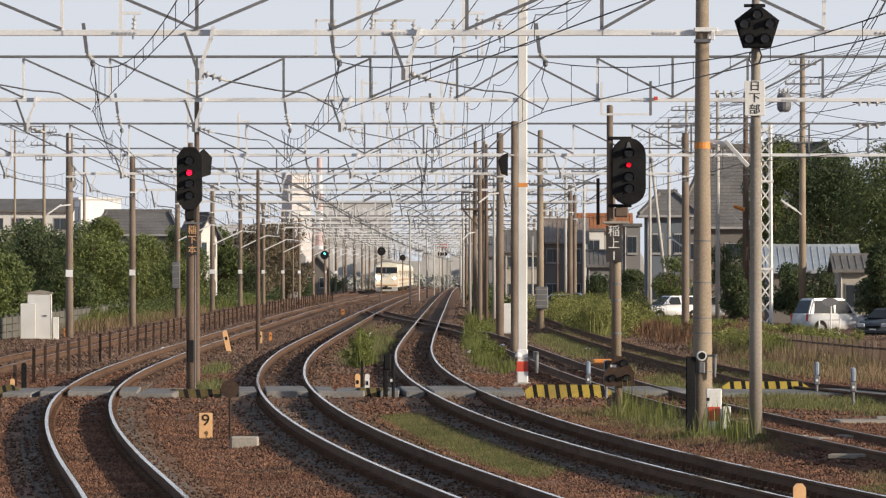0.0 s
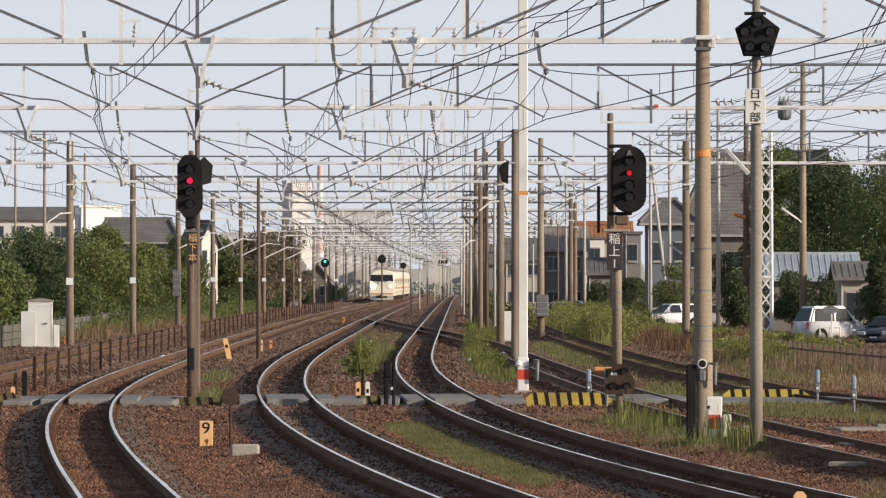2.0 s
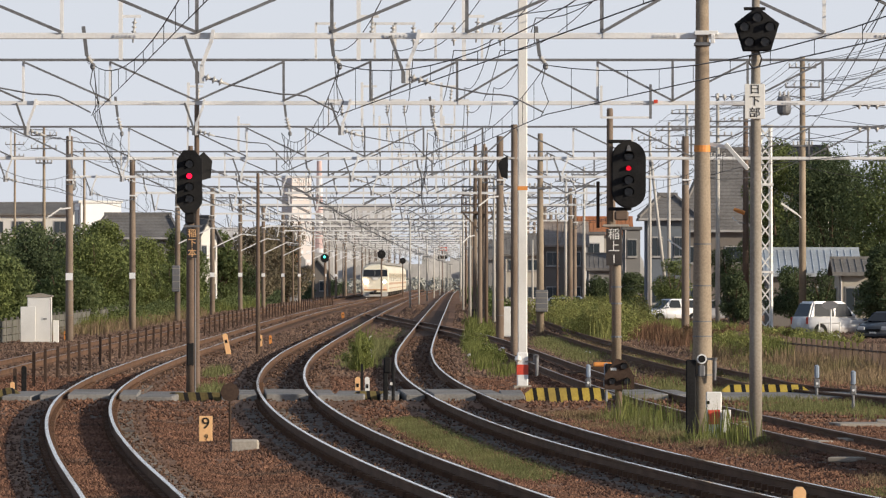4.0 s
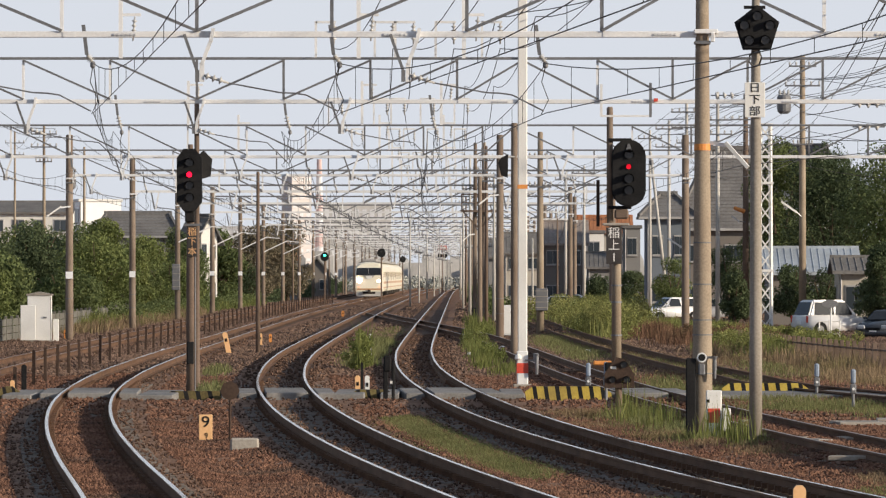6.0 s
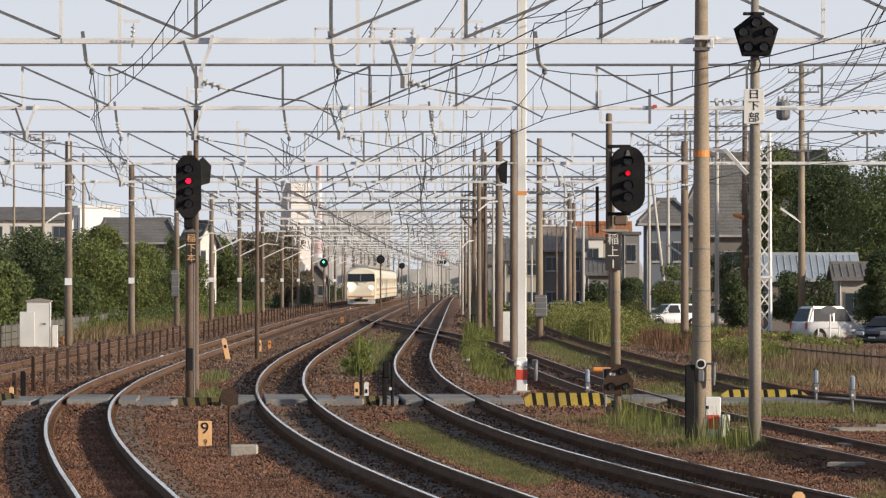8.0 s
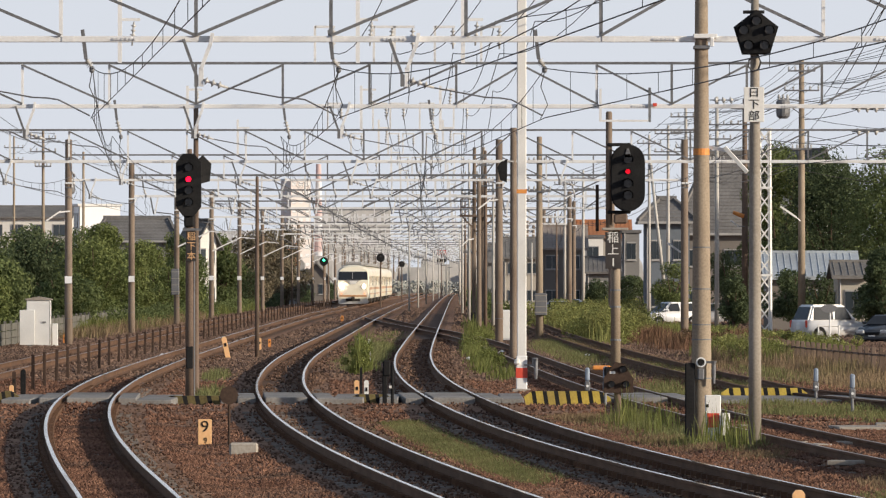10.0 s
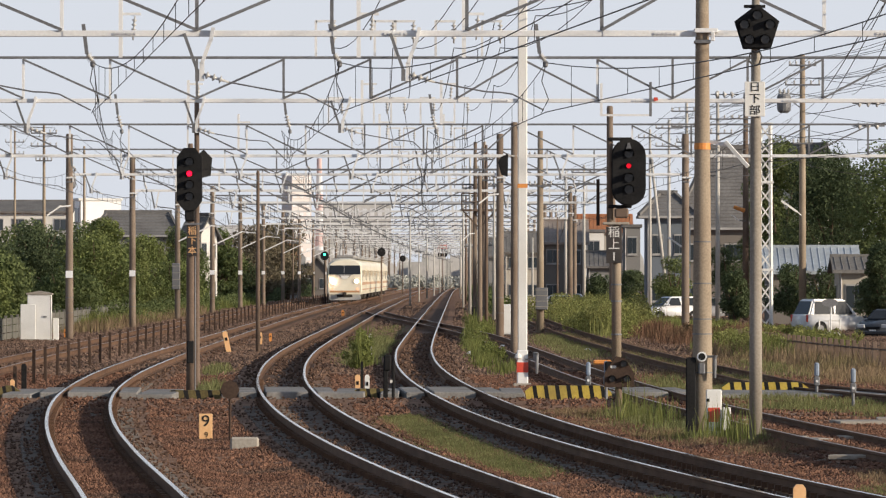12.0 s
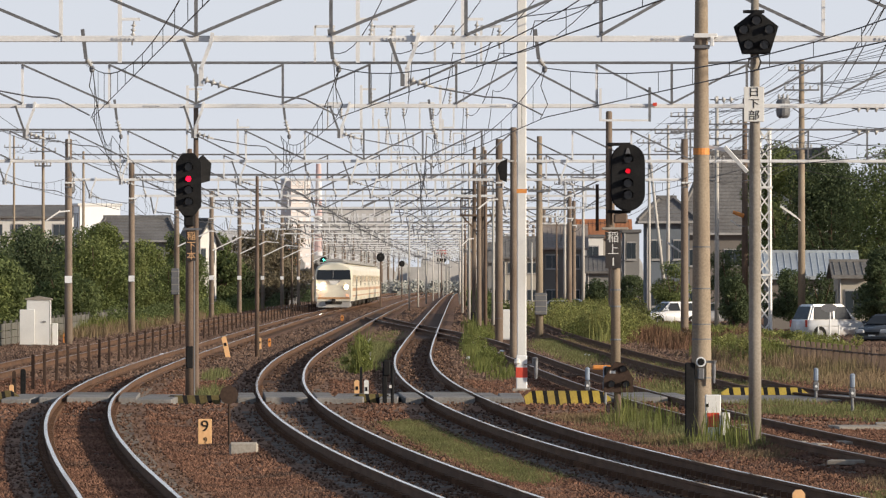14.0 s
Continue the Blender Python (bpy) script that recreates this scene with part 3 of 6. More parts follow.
def train_car(lead, n):
    """One coach, its middle at the origin, its front towards -y."""
    c = thing("train_coach", 0, 0, 0, "cream railcar with dark windscreen and lit headlights" if lead else "cream railway coach with brown window band", "train", "coaches of the train")
    sec = car_section()
    bm = bmesh.new()
    front = -CAR_LONG / 2
    cuts = [(front, 0.93, 0.05), (front + 0.25, 0.99, 0.01), (front + 0.8, 1.0, 0.0), (-front, 1.0, 0.0)] if lead else [(front, 1.0, 0.0), (-front, 1.0, 0.0)]
    rings = []
    for y, k, d in cuts:
        rings.append([bm.verts.new((x * k, y + (0.45 * max(0, (z - 1.7) / 1.9) if lead and y < -8 else 0), 0.62 + (z - 0.62) * (1 - d))) for x, z in sec])
    n_sec = len(sec)
    for one, two in zip(rings, rings[1:]):
        for i in range(n_sec):
            bm.faces.new((one[i], one[(i + 1) % n_sec], two[(i + 1) % n_sec], two[i]))
    bm.faces.new(rings[0]), bm.faces.new(rings[-1][::-1])
    bmesh.ops.recalc_face_normals(bm, faces=bm.faces)
    body = part("body", bm, CREAM, c)
    bm = box(2.3, CAR_LONG - (1.8 if lead else 0.4), 0.1, 0, 0.7 if lead else 0, 3.58, bevel=0.04)
    part("roof", bm, ROOF_GREY, c)
    for y in (-5.5, 0.2, 5.8):
        part("roof_unit", box(1.5, 2.4, 0.28, 0, y, 3.66, bevel=0.08), ROOF_GREY, c)
    for side in (-1, 1):
        part("stripe", box(0.012, CAR_LONG - 1.9, 0.22, side * 1.466, 0.4, 1.42), TRAIN_BROWN, body)
        part("stripe", box(0.012, CAR_LONG - 1.9, 0.10, side * 1.462, 0.4, 0.98), TRAIN_BROWN, body)
        for k in range(8):
            part("side_window", box(0.02, 1.25, 0.78, side * 1.452, -6.6 + k * 1.85 + (0.4 if k > 3 else 0), 1.88, bevel=0.008), GLARE_GLASS, body)
        for y in (-7.9, 7.9):
            part("door", box(0.02, 1.25, 2.05, side * 1.455, y, 0.72, bevel=0.008), CREAM, body)
            part("door_window", box(0.02, 0.8, 0.8, side * 1.468, y, 1.8, bevel=0.008), DARK_GLASS, body)
        part("sole_bar", box(0.1, CAR_LONG - 1.0, 0.22, side * 1.25, 0, 0.72), UNDER, c)
        for y in (-3.2, -0.4, 2.4):
            part("equipment_box", box(0.6, 1.7, 0.5, side * 0.95, y, 0.24, bevel=0.03), UNDER, c)
    for y in (-6.9, 6.9):
        bogie = part("bogie", box(2.2, 2.6, 0.3, 0, y, 0.38, bevel=0.04), UNDER, c)
        for dy in (-1.0, 1.0):
            for side in (-1, 1):
                part("wheel", tube((side * 0.6, y + dy, 0.43), (side * 0.47, y + dy, 0.43), 0.43, sides=18), UNDER, bogie)
    if lead:
        slope = math.degrees(math.atan(0.45 / 1.9))
        def on_face(x, z, out=0.0):
            return pose(x, front + 0.45 * max(0, (z - 1.7) / 1.9) - out, z, -slope if z > 1.7 else 0)
        part("windscreen", slab_of([(-1.33, -0.42), (-0.75, -0.42), (-0.45, -0.50), (0.45, -0.50), (0.75, -0.42), (1.33, -0.42), (1.27, 0.34), (-1.27, 0.34)], 0.05), DARK_GLASS, body, m=on_face(0, 2.72, 0.0))
        part("mullion", box(0.035, 0.07, 0.66, 0, 0, -0.33), ROOF_GREY, body, m=on_face(-0.05, 2.72, 0.0))
        for side, lamp in ((-1, HEADLIGHT), (1, DIM_LAMP)):
            part("headlight", tube((side * 0.98, front + 0.05, 1.72), (side * 0.98, front - 0.035, 1.72), 0.17 if side < 0 else 0.14, sides=20), lamp, body)
            part("headlight_rim", lathe([(0.22, 0), (0.23, 0.03), (0.20, 0.035)], 20), CREAM, body, m=pose(side * 0.98, front + 0.02, 1.72, 90))
            part("marker_lamp", tube((side * 1.05, front + 0.02, 1.08), (side * 1.05, front - 0.03, 1.08), 0.06, sides=12), TAIL, body)
        part("chin", slab_of([(-0.62, 2.30), (0.62, 2.30), (0.30, 2.02), (-0.30, 2.02)], 0.02), ROOF_GREY, body, m=pose(0, front + 0.085, 0.0))
        part("emblem", slab_of([(-0.36, 2.2), (0.36, 2.2), (0.24, 1.92), (-0.24, 1.92)], 0.03), WHITE_PAINT, body, m=pose(0, front + 0.07, 0.0))
        part("stripe", box(2.5, 0.02, 0.16, 0, front - 0.01, 0.78), TRAIN_BROWN, body)
        part("snow_plough", slab_of([(-1.2, 0.14), (1.2, 0.14), (1.38, 0.72), (-1.38, 0.72)], 0.12), SKIRT, c, m=pose(0, front + 0.15, 0))
        part("hose_panel", box(1.3, 0.05, 0.3, 0, front + 0.06, 0.38, bevel=0.02), UNDER, c)
        part("coupler", box(0.3, 0.6, 0.32, 0, front - 0.15, 0.5, bevel=0.05), UNDER, c)
        part("valance", box(2.7, 0.3, 0.28, 0, front + 0.3, 0.18, bevel=0.03), SKIRT, c)
    if n in (1, 5):
        bm = bar((-0.9, -6.0, 3.7), (-0.9, -4.6, 4.4), 0.05)
        for p, q in (((0.9, -6.0, 3.7), (0.9, -4.6, 4.4)), ((-0.9, -4.6, 4.4), (-0.8, -6.0, 5.0)), ((0.9, -4.6, 4.4), (0.8, -6.0, 5.0)), ((-0.95, -6.0, 5.0), (0.95, -6.0, 5.0))):
            bar(p, q, 0.05, bm=bm)
        part("pantograph", bm, GREY_STEEL, c)
    return c


COACHES = [train_car(True, 0)] + [train_car(False, n) for n in range(1, 8)]


# ---- signals ----
RED_LAMP = glow("red_lamp", (1.0, 0.004, 0.03), 2.6)
RED_DIM = glow("red_lamp_dim", (0.75, 0.004, 0.02), 0.8)
GREEN_LAMP = glow("green_lamp", (0.05, 1.0, 0.55), 6)
LENS = glass("dark_lens", (0.05, 0.046, 0.045), 0.25)


def floor_z(x, y):
    return bed_height(x, y)


def stadium(w, h, cut=0.0, n=8):
    """An upright outline with round ends, or cut ones."""
    r = w / 2
    if cut:
        return [(-r, -h / 2 + cut), (-r + cut * 0.75, -h / 2), (r - cut * 0.75, -h / 2), (r, -h / 2 + cut), (r, h / 2 - cut), (r - cut * 0.75, h / 2), (-r + cut * 0.75, h / 2), (-r, h / 2 - cut)]
    up = [(r * math.cos(a), h / 2 - r + r * math.sin(a)) for a in np.linspace(0, math.pi, n)]
    return up + [(-x, -z) for x, z in up]


def lamp_on(parent, x, y, z, r, mat, hood=True):
    part("lens", tube((x, y, z), (x, y - 0.03, z), r, sides=16), mat, parent)
    if hood:
        bm = bmesh.new()
        rim = [(x + r * 1.25 * math.cos(a), z + r * 1.25 * math.sin(a)) for a in np.linspace(-0.5, math.pi + 0.5, 12)]
        a = [bm.verts.new((u, y, v)) for u, v in rim]
        b = [bm.verts.new((u, y - r * 1.3, v - 0.01)) for u, v in rim]
        for i in range(len(rim) - 1):
            bm.faces.new((a[i], a[i + 1], b[i + 1], b[i]))
        bmesh.ops.solidify(bm, geom=bm.faces, thickness=0.008)
        part("hood", bm, BLACK, parent)


def plate(parent, x, y, z, w, h, chars, mat, ink, size, sx=1.0, label=""):
    p = part("name_plate", box(w, 0.03, h, x, y, z - h / 2, bevel=0.006), mat, parent, label)
    step = h / len(chars)
    for i, ch in enumerate(chars):
        text("character", ch, size, ink, p, pose(x, y - 0.018, z + h / 2 - step * (i + 0.5), 90), sx)
    return p


def signal_left():
    s = thing("signal_post", -5.51, 148, floor_z(-5.51, 148), "black four-lamp railway signal showing red on a brown post", "signal")
    part("post", lathe([(0.095, -0.3), (0.09, 3.0), (0.065, 5.35), (0.05, 5.6)], 14), RUST_POST, s, smooth=True)
    part("foot", box(0.15, 0.2, 0.5, 0.0, 0, 0.8, bevel=0.02), BLACK, s)
    part("conduit", tube((0.10, -0.03, 0), (0.10, -0.03, 3.6), 0.017), GREY_STEEL, s)
    head = part("signal_head", slab_of(stadium(0.55, 1.36, 0.2), 0.16), BLACK, s, m=pose(-0.02, -0.14, 4.82))
    for z, mat in ((0.38, LENS), (0.12, RED_LAMP), (-0.12, LENS), (-0.38, LENS)):
        lamp_on(head, 0, -0.08, z, 0.06 if mat is RED_LAMP else 0.085, mat)
    part("neck", box(0.22, 0.2, 0.32, -0.01, -0.05, 3.90, bevel=0.03), BLACK, s)
    part("bracket", box(0.40, 0.12, 0.05, 0.05, -0.05, 3.82), GREY_STEEL, s)
    side = part("side_board", slab_of([(-0.16, -0.3), (0.16, -0.22), (0.2, 0.16), (0.0, 0.34), (-0.18, 0.2)], 0.06), BLACK, s, "black back of a small board", m=pose(0.28, 0.1, 5.12, 0, 0, 30))
    part("edge", box(0.015, 0.07, 0.3, -0.1, -0.02, -0.28), RED, side)
    plate(s, 0.04, -0.14, 3.47, 0.22, 0.64, "稲下本", BROWN_PLATE, PEACH, 0.20)
    return s


def signal_right():
    s = thing("signal_post", 5.22, 204, floor_z(5.22, 204), "large black four-lamp signal showing dim red on a tan post", "signal")
    part("post", lathe([(0.15, -0.3), (0.14, 3.0), (0.12, 4.2), (0.10, 4.24)], 16), CONCRETE, s, smooth=True)
    part("upper_sleeve", lathe([(0.10, 4.2), (0.095, 7.75), (0.07, 7.8)], 14), OLD_CONCRETE, s, smooth=True, m=pose(-0.2, 0, 0))
    head = part("signal_head", slab_of(stadium(1.03, 2.02, 0, 12), 0.22), BLACK, s, m=pose(0.36, -0.22, 5.80))
    part("rim", slab_of(stadium(0.97, 1.94, 0, 12), 0.03), BLACK, head, m=pose(0, -0.12, 0))
    for z, mat in ((0.56, LENS), (0.19, RED_DIM), (-0.17, LENS), (-0.52, LENS)):
        lamp_on(head, 0.0, -0.135, z, 0.075 if mat is RED_DIM else 0.13, mat)
    for z in (6.75, 4.72):
        part("bracket", box(0.7, 0.14, 0.10, 0.1, -0.1, z, bevel=0.02), BLACK, s)
    part("neck", box(0.42, 0.3, 0.3, 0.15, -0.05, 4.42, bevel=0.05), RUST_POST, s)
    part("shelf", box(0.80, 0.4, 0.08, -0.02, -0.05, 4.22, bevel=0.02), SLAB, s)
    part("back_post", tube((-0.55, 0.2, 4.2), (-0.55, 0.2, 5.6), 0.05), STAKE, s)
    part("head_cap", slab_of([(-0.1, 0), (0.1, 0), (0.03, 0.26), (-0.03, 0.26)], 0.05), GREY_STEEL, s, m=pose(0.36, -0.36, 6.42))
    plate(s, -0.08, -0.2, 3.62, 0.47, 1.10, "稲上1", BROWN_PLATE, WHITE_PAINT, 0.36)
    for z in (1.9, 2.4, 0.9):
        part("band", lathe([(0.165, z), (0.165, z + 0.05)], 14), GREY_STEEL, s)
    return s


def signal_pentagon():
    s = thing("signal_post", 5.01, 108.6, floor_z(5.01, 108.6) - 0.07, "five-lamp black pentagon signal on a slim grey post", "signal")
    part("post", lathe([(0.105, -0.3), (0.10, 2.0), (0.085, 5.0), (0.07, 6.5), (0.06, 7.4)], 18), GREY_CONCRETE, s, smooth=True)
    ring = [(0.375 * math.sin(2 * math.pi * k / 5) * 1.0, 0.395 * math.cos(2 * math.pi * k / 5)) for k in range(5)]
    head = part("signal_head", slab_of(ring, 0.2), BLACK, s, m=pose(0.01, -0.16, 6.68))
    part("rim", slab_of([(x * 0.93, z * 0.93) for x, z in ring], 0.03), BLACK, head, m=pose(0, -0.115, 0))
    for k in range(5):
        a = 2 * math.pi * k / 5
        lamp_on(head, 0.215 * math.sin(a), -0.13, 0.215 * math.cos(a), 0.07, LENS)
    part("bracket", box(0.34, 0.1, 0.05, -0.02, -0.04, 7.02), BLACK, s)
    part("cable_loop", wire_line([(0.03, -0.1, 6.38), (0.09, -0.12, 6.24), (0.05, -0.13, 6.12), (-0.04, -0.13, 6.09), (-0.11, -0.12, 6.17), (-0.10, -0.11, 6.27), (-0.04, -0.11, 6.33)], 0.016), CABLE, s)
    plate(s, -0.02, -0.11, 5.56, 0.325, 0.56, "日下部", WHITE_PAINT, BLACK, 0.17, 1.1, "white board with black characters")
    return s


def far_signal(x, y, h, mat, label, round_head=True, n=1):
    s = thing("signal_post", x, y, floor_z(x, y), label, "signal", "far signals")
    part("post", tube((0, 0, -0.2), (0, 0, h), 0.07), RUST_POST, s)
    for k in range(n):
        outline = stadium(0.75, 0.78) if round_head else stadium(0.6, 1.2)
        head = part("signal_head", slab_of(outline, 0.15), BLACK, s, m=pose((k - (n - 1) / 2) * 0.85, -0.1, h - 0.4))
        part("lens", tube((0, -0.08, 0.12), (0, -0.12, 0.12), 0.09, sides=12), mat, head)


signal_left()
signal_right()
signal_pentagon()
far_signal(-10.3, 590, 4.6, GREEN_LAMP, "distant signal showing green beside the track")
far_signal(-5.45, 600, 4.9, LENS, "distant dark round signal on a thin post")
far_signal(-5.05, 850, 4.9, LENS, "distant dark round signal on a thin post")
far_signal(-0.1, 1150, 6.2, LENS, "distant pair of dark signals side by side", n=2)


def dwarf_signal():
    s = thing("dwarf_signal", 3.39, 131, floor_z(3.39, 131), "rusty dark dwarf shunting signal with unlit lamps", "signal")
    part("stub", tube((0, 0, -0.2), (0, 0, 0.75), 0.07, sides=10), RUST_POST, s)
    part("number_case", box(0.36, 0.2, 0.2, -0.08, 0, 0.86, bevel=0.03), BLACK, s)
    part("number_bar", box(0.11, 0.01, 0.05, -0.1, -0.106, 0.93), WHITE_PAINT, s)
    head = part("signal_head", slab_of([(-0.27, 0.5), (0.3, 0.5), (0.3, 0.78), (0.12, 1.06), (-0.05, 1.1), (-0.27, 0.78)], 0.16), RUST_POST, s, m=pose(0, -0.03, 0.06))
    head.data.materials[0] = STAKE
    for x, z in ((-0.12, 0.66), (0.16, 0.66), (0.1, 0.95)):
        lamp_on(head, x, -0.08, z, 0.06, LENS)


def point_marker(x, y, label):
    s = thing("point_indicator", x, y, floor_z(x, y), label, "point indicator", "point indicators")
    part("foot", tube((0, 0, -0.1), (0, 0, 0.32), 0.035, 0.03, sides=8), GREY_STEEL, s)
    part("casing", box(0.12, 0.1, 0.2, 0, 0, 0.32, bevel=0.02), GREY_STEEL, s)
    part("blade", box(0.10, 0.12, 0.30, 0, 0, 0.52, bevel=0.03), BLUE_GREY, s)
    part("bolt", tube((0, -0.06, 0.42), (0, -0.09, 0.42), 0.03), WHITE_STEEL, s)


dwarf_signal()
point_marker(3.15, 147, "blue-grey point indicator on a thin foot")
point_marker(3.42, 142, "blue-grey point indicator with a dented blade")
point_marker(8.05, 146, "blue-grey point indicator beside the yellow kerb")
point_marker(8.32, 137.5, "blue-grey point indicator standing in low weeds")

# ---- the staff crossing ----
X0, X1 = 144.0, 150.5


def crossing():
    c = thing("board_crossing", 0, 0, 0, "grey concrete panel crossing laid between the rails", "crossing", kind="structure")
    spans = []
    ym = (X0 + X1) / 2
    for f in (A, B, C, D):
        spans += [(f(ym) - 0.46, f(ym) + 0.46, 0.0), (f(ym) - 1.05, f(ym) - 0.63, -0.01), (f(ym) + 0.63, f(ym) + 1.05, -0.01)]
    spans += [(A(ym) - 1.75, A(ym) - 1.1, -0.04), (A(ym) + 1.1, A(ym) + 1.9, -0.05), (B(ym) - 1.3, B(ym) - 1.1, -0.03), (B(ym) + 1.08, B(ym) + 1.75, -0.03), (C(ym) - 1.5, C(ym) - 1.08, -0.03), (C(ym) + 1.08, C(ym) + 1.6, -0.02), (D(ym) + 1.1, 9.5, -0.06)]
    for a, b, z in spans:
        lean = 0.0
        for f in (A, B, C, D):
            if f(ym) - 1.1 < (a + b) / 2 < f(ym) + 1.1:
                lean = (f(X1) - f(X0))
        for k in range(2):
            bm = box(b - a - 0.02, (X1 - X0) / 2 - 0.04, 0.30, bevel=0.02)
            u = (k + 0.5) / 2 - 0.5
            part("panel", bm, CROSS_SLAB, c, m=pose((a + b) / 2 + lean * u, ym + (X1 - X0) * u, z - 0.305 + random.uniform(-0.006, 0.004), 0, 0, -math.degrees(math.atan(lean / (X1 - X0)))))


def striped_kerb(x0, x1, y, z, label, h=0.30, ramp=0.25, paint=YELLOW):
    k = thing("striped_kerb", (x0 + x1) / 2, y, z, label, "kerb", "striped kerbs")
    w = x1 - x0
    part("core", box(w - 0.04, 0.26, h - 0.02, 0, 0, -0.12, bevel=0.02), SLAB, k)
    n = max(3, 2 * round(w / 0.27) + 1)
    cut = lambda i: -w / 2 + w * (i + (0.26 if i % 2 else 0)) / n
    for i in range(n):
        a, b = cut(i), cut(i + 1)
        top = lambda u: h - ramp * max(0, (abs(u) - (w / 2 - 0.16)) / 0.16) * 0.45
        sl = 0.03
        bm = slab_of([(a + sl, -0.1), (b + sl, -0.1), (b - sl, top(b)), (a - sl, top(a))], 0.30)
        part("stripe", bm, paint if i % 2 == 0 else BLACK, k)


crossing()
striped_kerb(1.76, 3.55, 143.2, -0.16, "yellow and black striped concrete kerb, paint worn")
striped_kerb(6.2, 8.1, 150.0, -0.2, "yellow and black striped kerb half hidden by weeds")
striped_kerb(-9.65, -9.15, 147.0, -0.12, "short striped kerb with dirty yellow paint", 0.2, paint=FADED_YELLOW)
striped_kerb(-6.05, -4.6, 147.5, -0.2, "low striped kerb with faded yellow and black paint", 0.17, paint=FADED_YELLOW)
striped_kerb(-1.98, -1.02, 146.5, -0.2, "faded striped kerb with worn dark paint", 0.22, paint=FADED_YELLOW)


# ---- small things along the tracks ----
def distance_board():
    s = thing("distance_board", -3.99, 114, floor_z(-3.99, 114), "peach board with black digits on a short stake", "sign")
    part("stake", box(0.05, 0.04, 0.3, 0, 0.03, -0.2), RUST_POST, s)
    p = part("board", box(0.225, 0.03, 0.43, 0, 0, 0.02, bevel=0.006), PEACH, s)
    text("digit", "9", 0.27, BLACK, p, pose(0, -0.018, 0.32, 90), 1.1)
    text("digit", "9", 0.13, BLACK, p, pose(0.01, -0.018, 0.09, 90))


def disc_sign():
    s = thing("disc_sign", -3.52, 112, floor_z(-3.52, 112), "rusty back of a round sign on a thin post", "sign")
    part("post", tube((0, 0, -0.2), (0, 0, 0.95), 0.022), STAKE, s)
    part("disc", slab_of([(0.16 * math.cos(a), 0.16 * math.sin(a)) for a in np.linspace(0, 2 * math.pi, 9)[:-1]], 0.02), STAKE, s, m=pose(0, -0.03, 0.86))
    b = thing("concrete_block", -3.13, 107, floor_z(-3.13, 107), "rough pale concrete block on the ballast", "block")
    part("block", box(0.45, 0.3, 0.22, 0, 0, -0.03, bevel=0.03), SLAB, b)


def marker(x, y, w, h, mat, label, tilt=0, name="marker_post"):
    s = thing(name, x, y, floor_z(x, y), label, "marker", "track markers")
    bm = slab_of([(-w / 2, -0.1), (w / 2, -0.1), (w / 2, h - w * 0.3), (w * 0.25, h), (-w * 0.25, h), (-w / 2, h - w * 0.3)], min(w, 0.1))
    part("stake", bm, mat, s, m=pose(0, 0, 0, 0, tilt))
    part("mark", box(w * 0.5, 0.01, h * 0.16, 0, -min(w, 0.1) / 2 - 0.004, h * 0.55), BLACK, s, m=pose(0, 0, 0, 0, tilt))


distance_board()
disc_sign()
marker(-7.45, 236, 0.17, 0.75, PEACH, "leaning peach marker board", -12)
marker(-7.0, 275, 0.11, 0.36, ORANGE, "small orange marker stake")
marker(-6.2, 420, 0.18, 0.4, ORANGE, "small orange marker stake far along the track")
marker(-1.66, 148.5, 0.10, 0.54, WHITE_PAINT, "white rounded marker post at the crossing")
marker(-1.90, 151, 0.11, 0.5, PEACH, "cream wooden marker post at the crossing")
marker(-9.4, 148, 0.09, 0.44, PEACH, "cream marker post at the crossing's edge")
marker(-1.80, 150.5, 0.06, 0.8, BLACK, "thin dark stake beside white marker")
marker(3.68, 70, 0.13, 0.57, PEACH, "small peach stake between the rails")


def lever_frame():
    s = thing("point_lever", -1.12, 143, floor_z(-1.12, 143), "pair of dark steel lever posts by the track", "lever")
    part("post", box(0.10, 0.1, 0.75, -0.09, 0, 0.02, bevel=0.02), BLACK, s)
    part("post", box(0.07, 0.08, 0.85, 0.07, 0, 0, bevel=0.02), BLACK, s)
    part("head", box(0.16, 0.1, 0.34, -0.05, -0.03, 0.6, bevel=0.03), BLACK, s)
    part("foot", box(0.3, 0.25, 0.06, 0, 0, -0.03), RUST_POST, s)
    part("reflector", box(0.05, 0.02, 0.06, 0.03, -0.06, 0.35), WHITE_PAINT, s)


lever_frame()


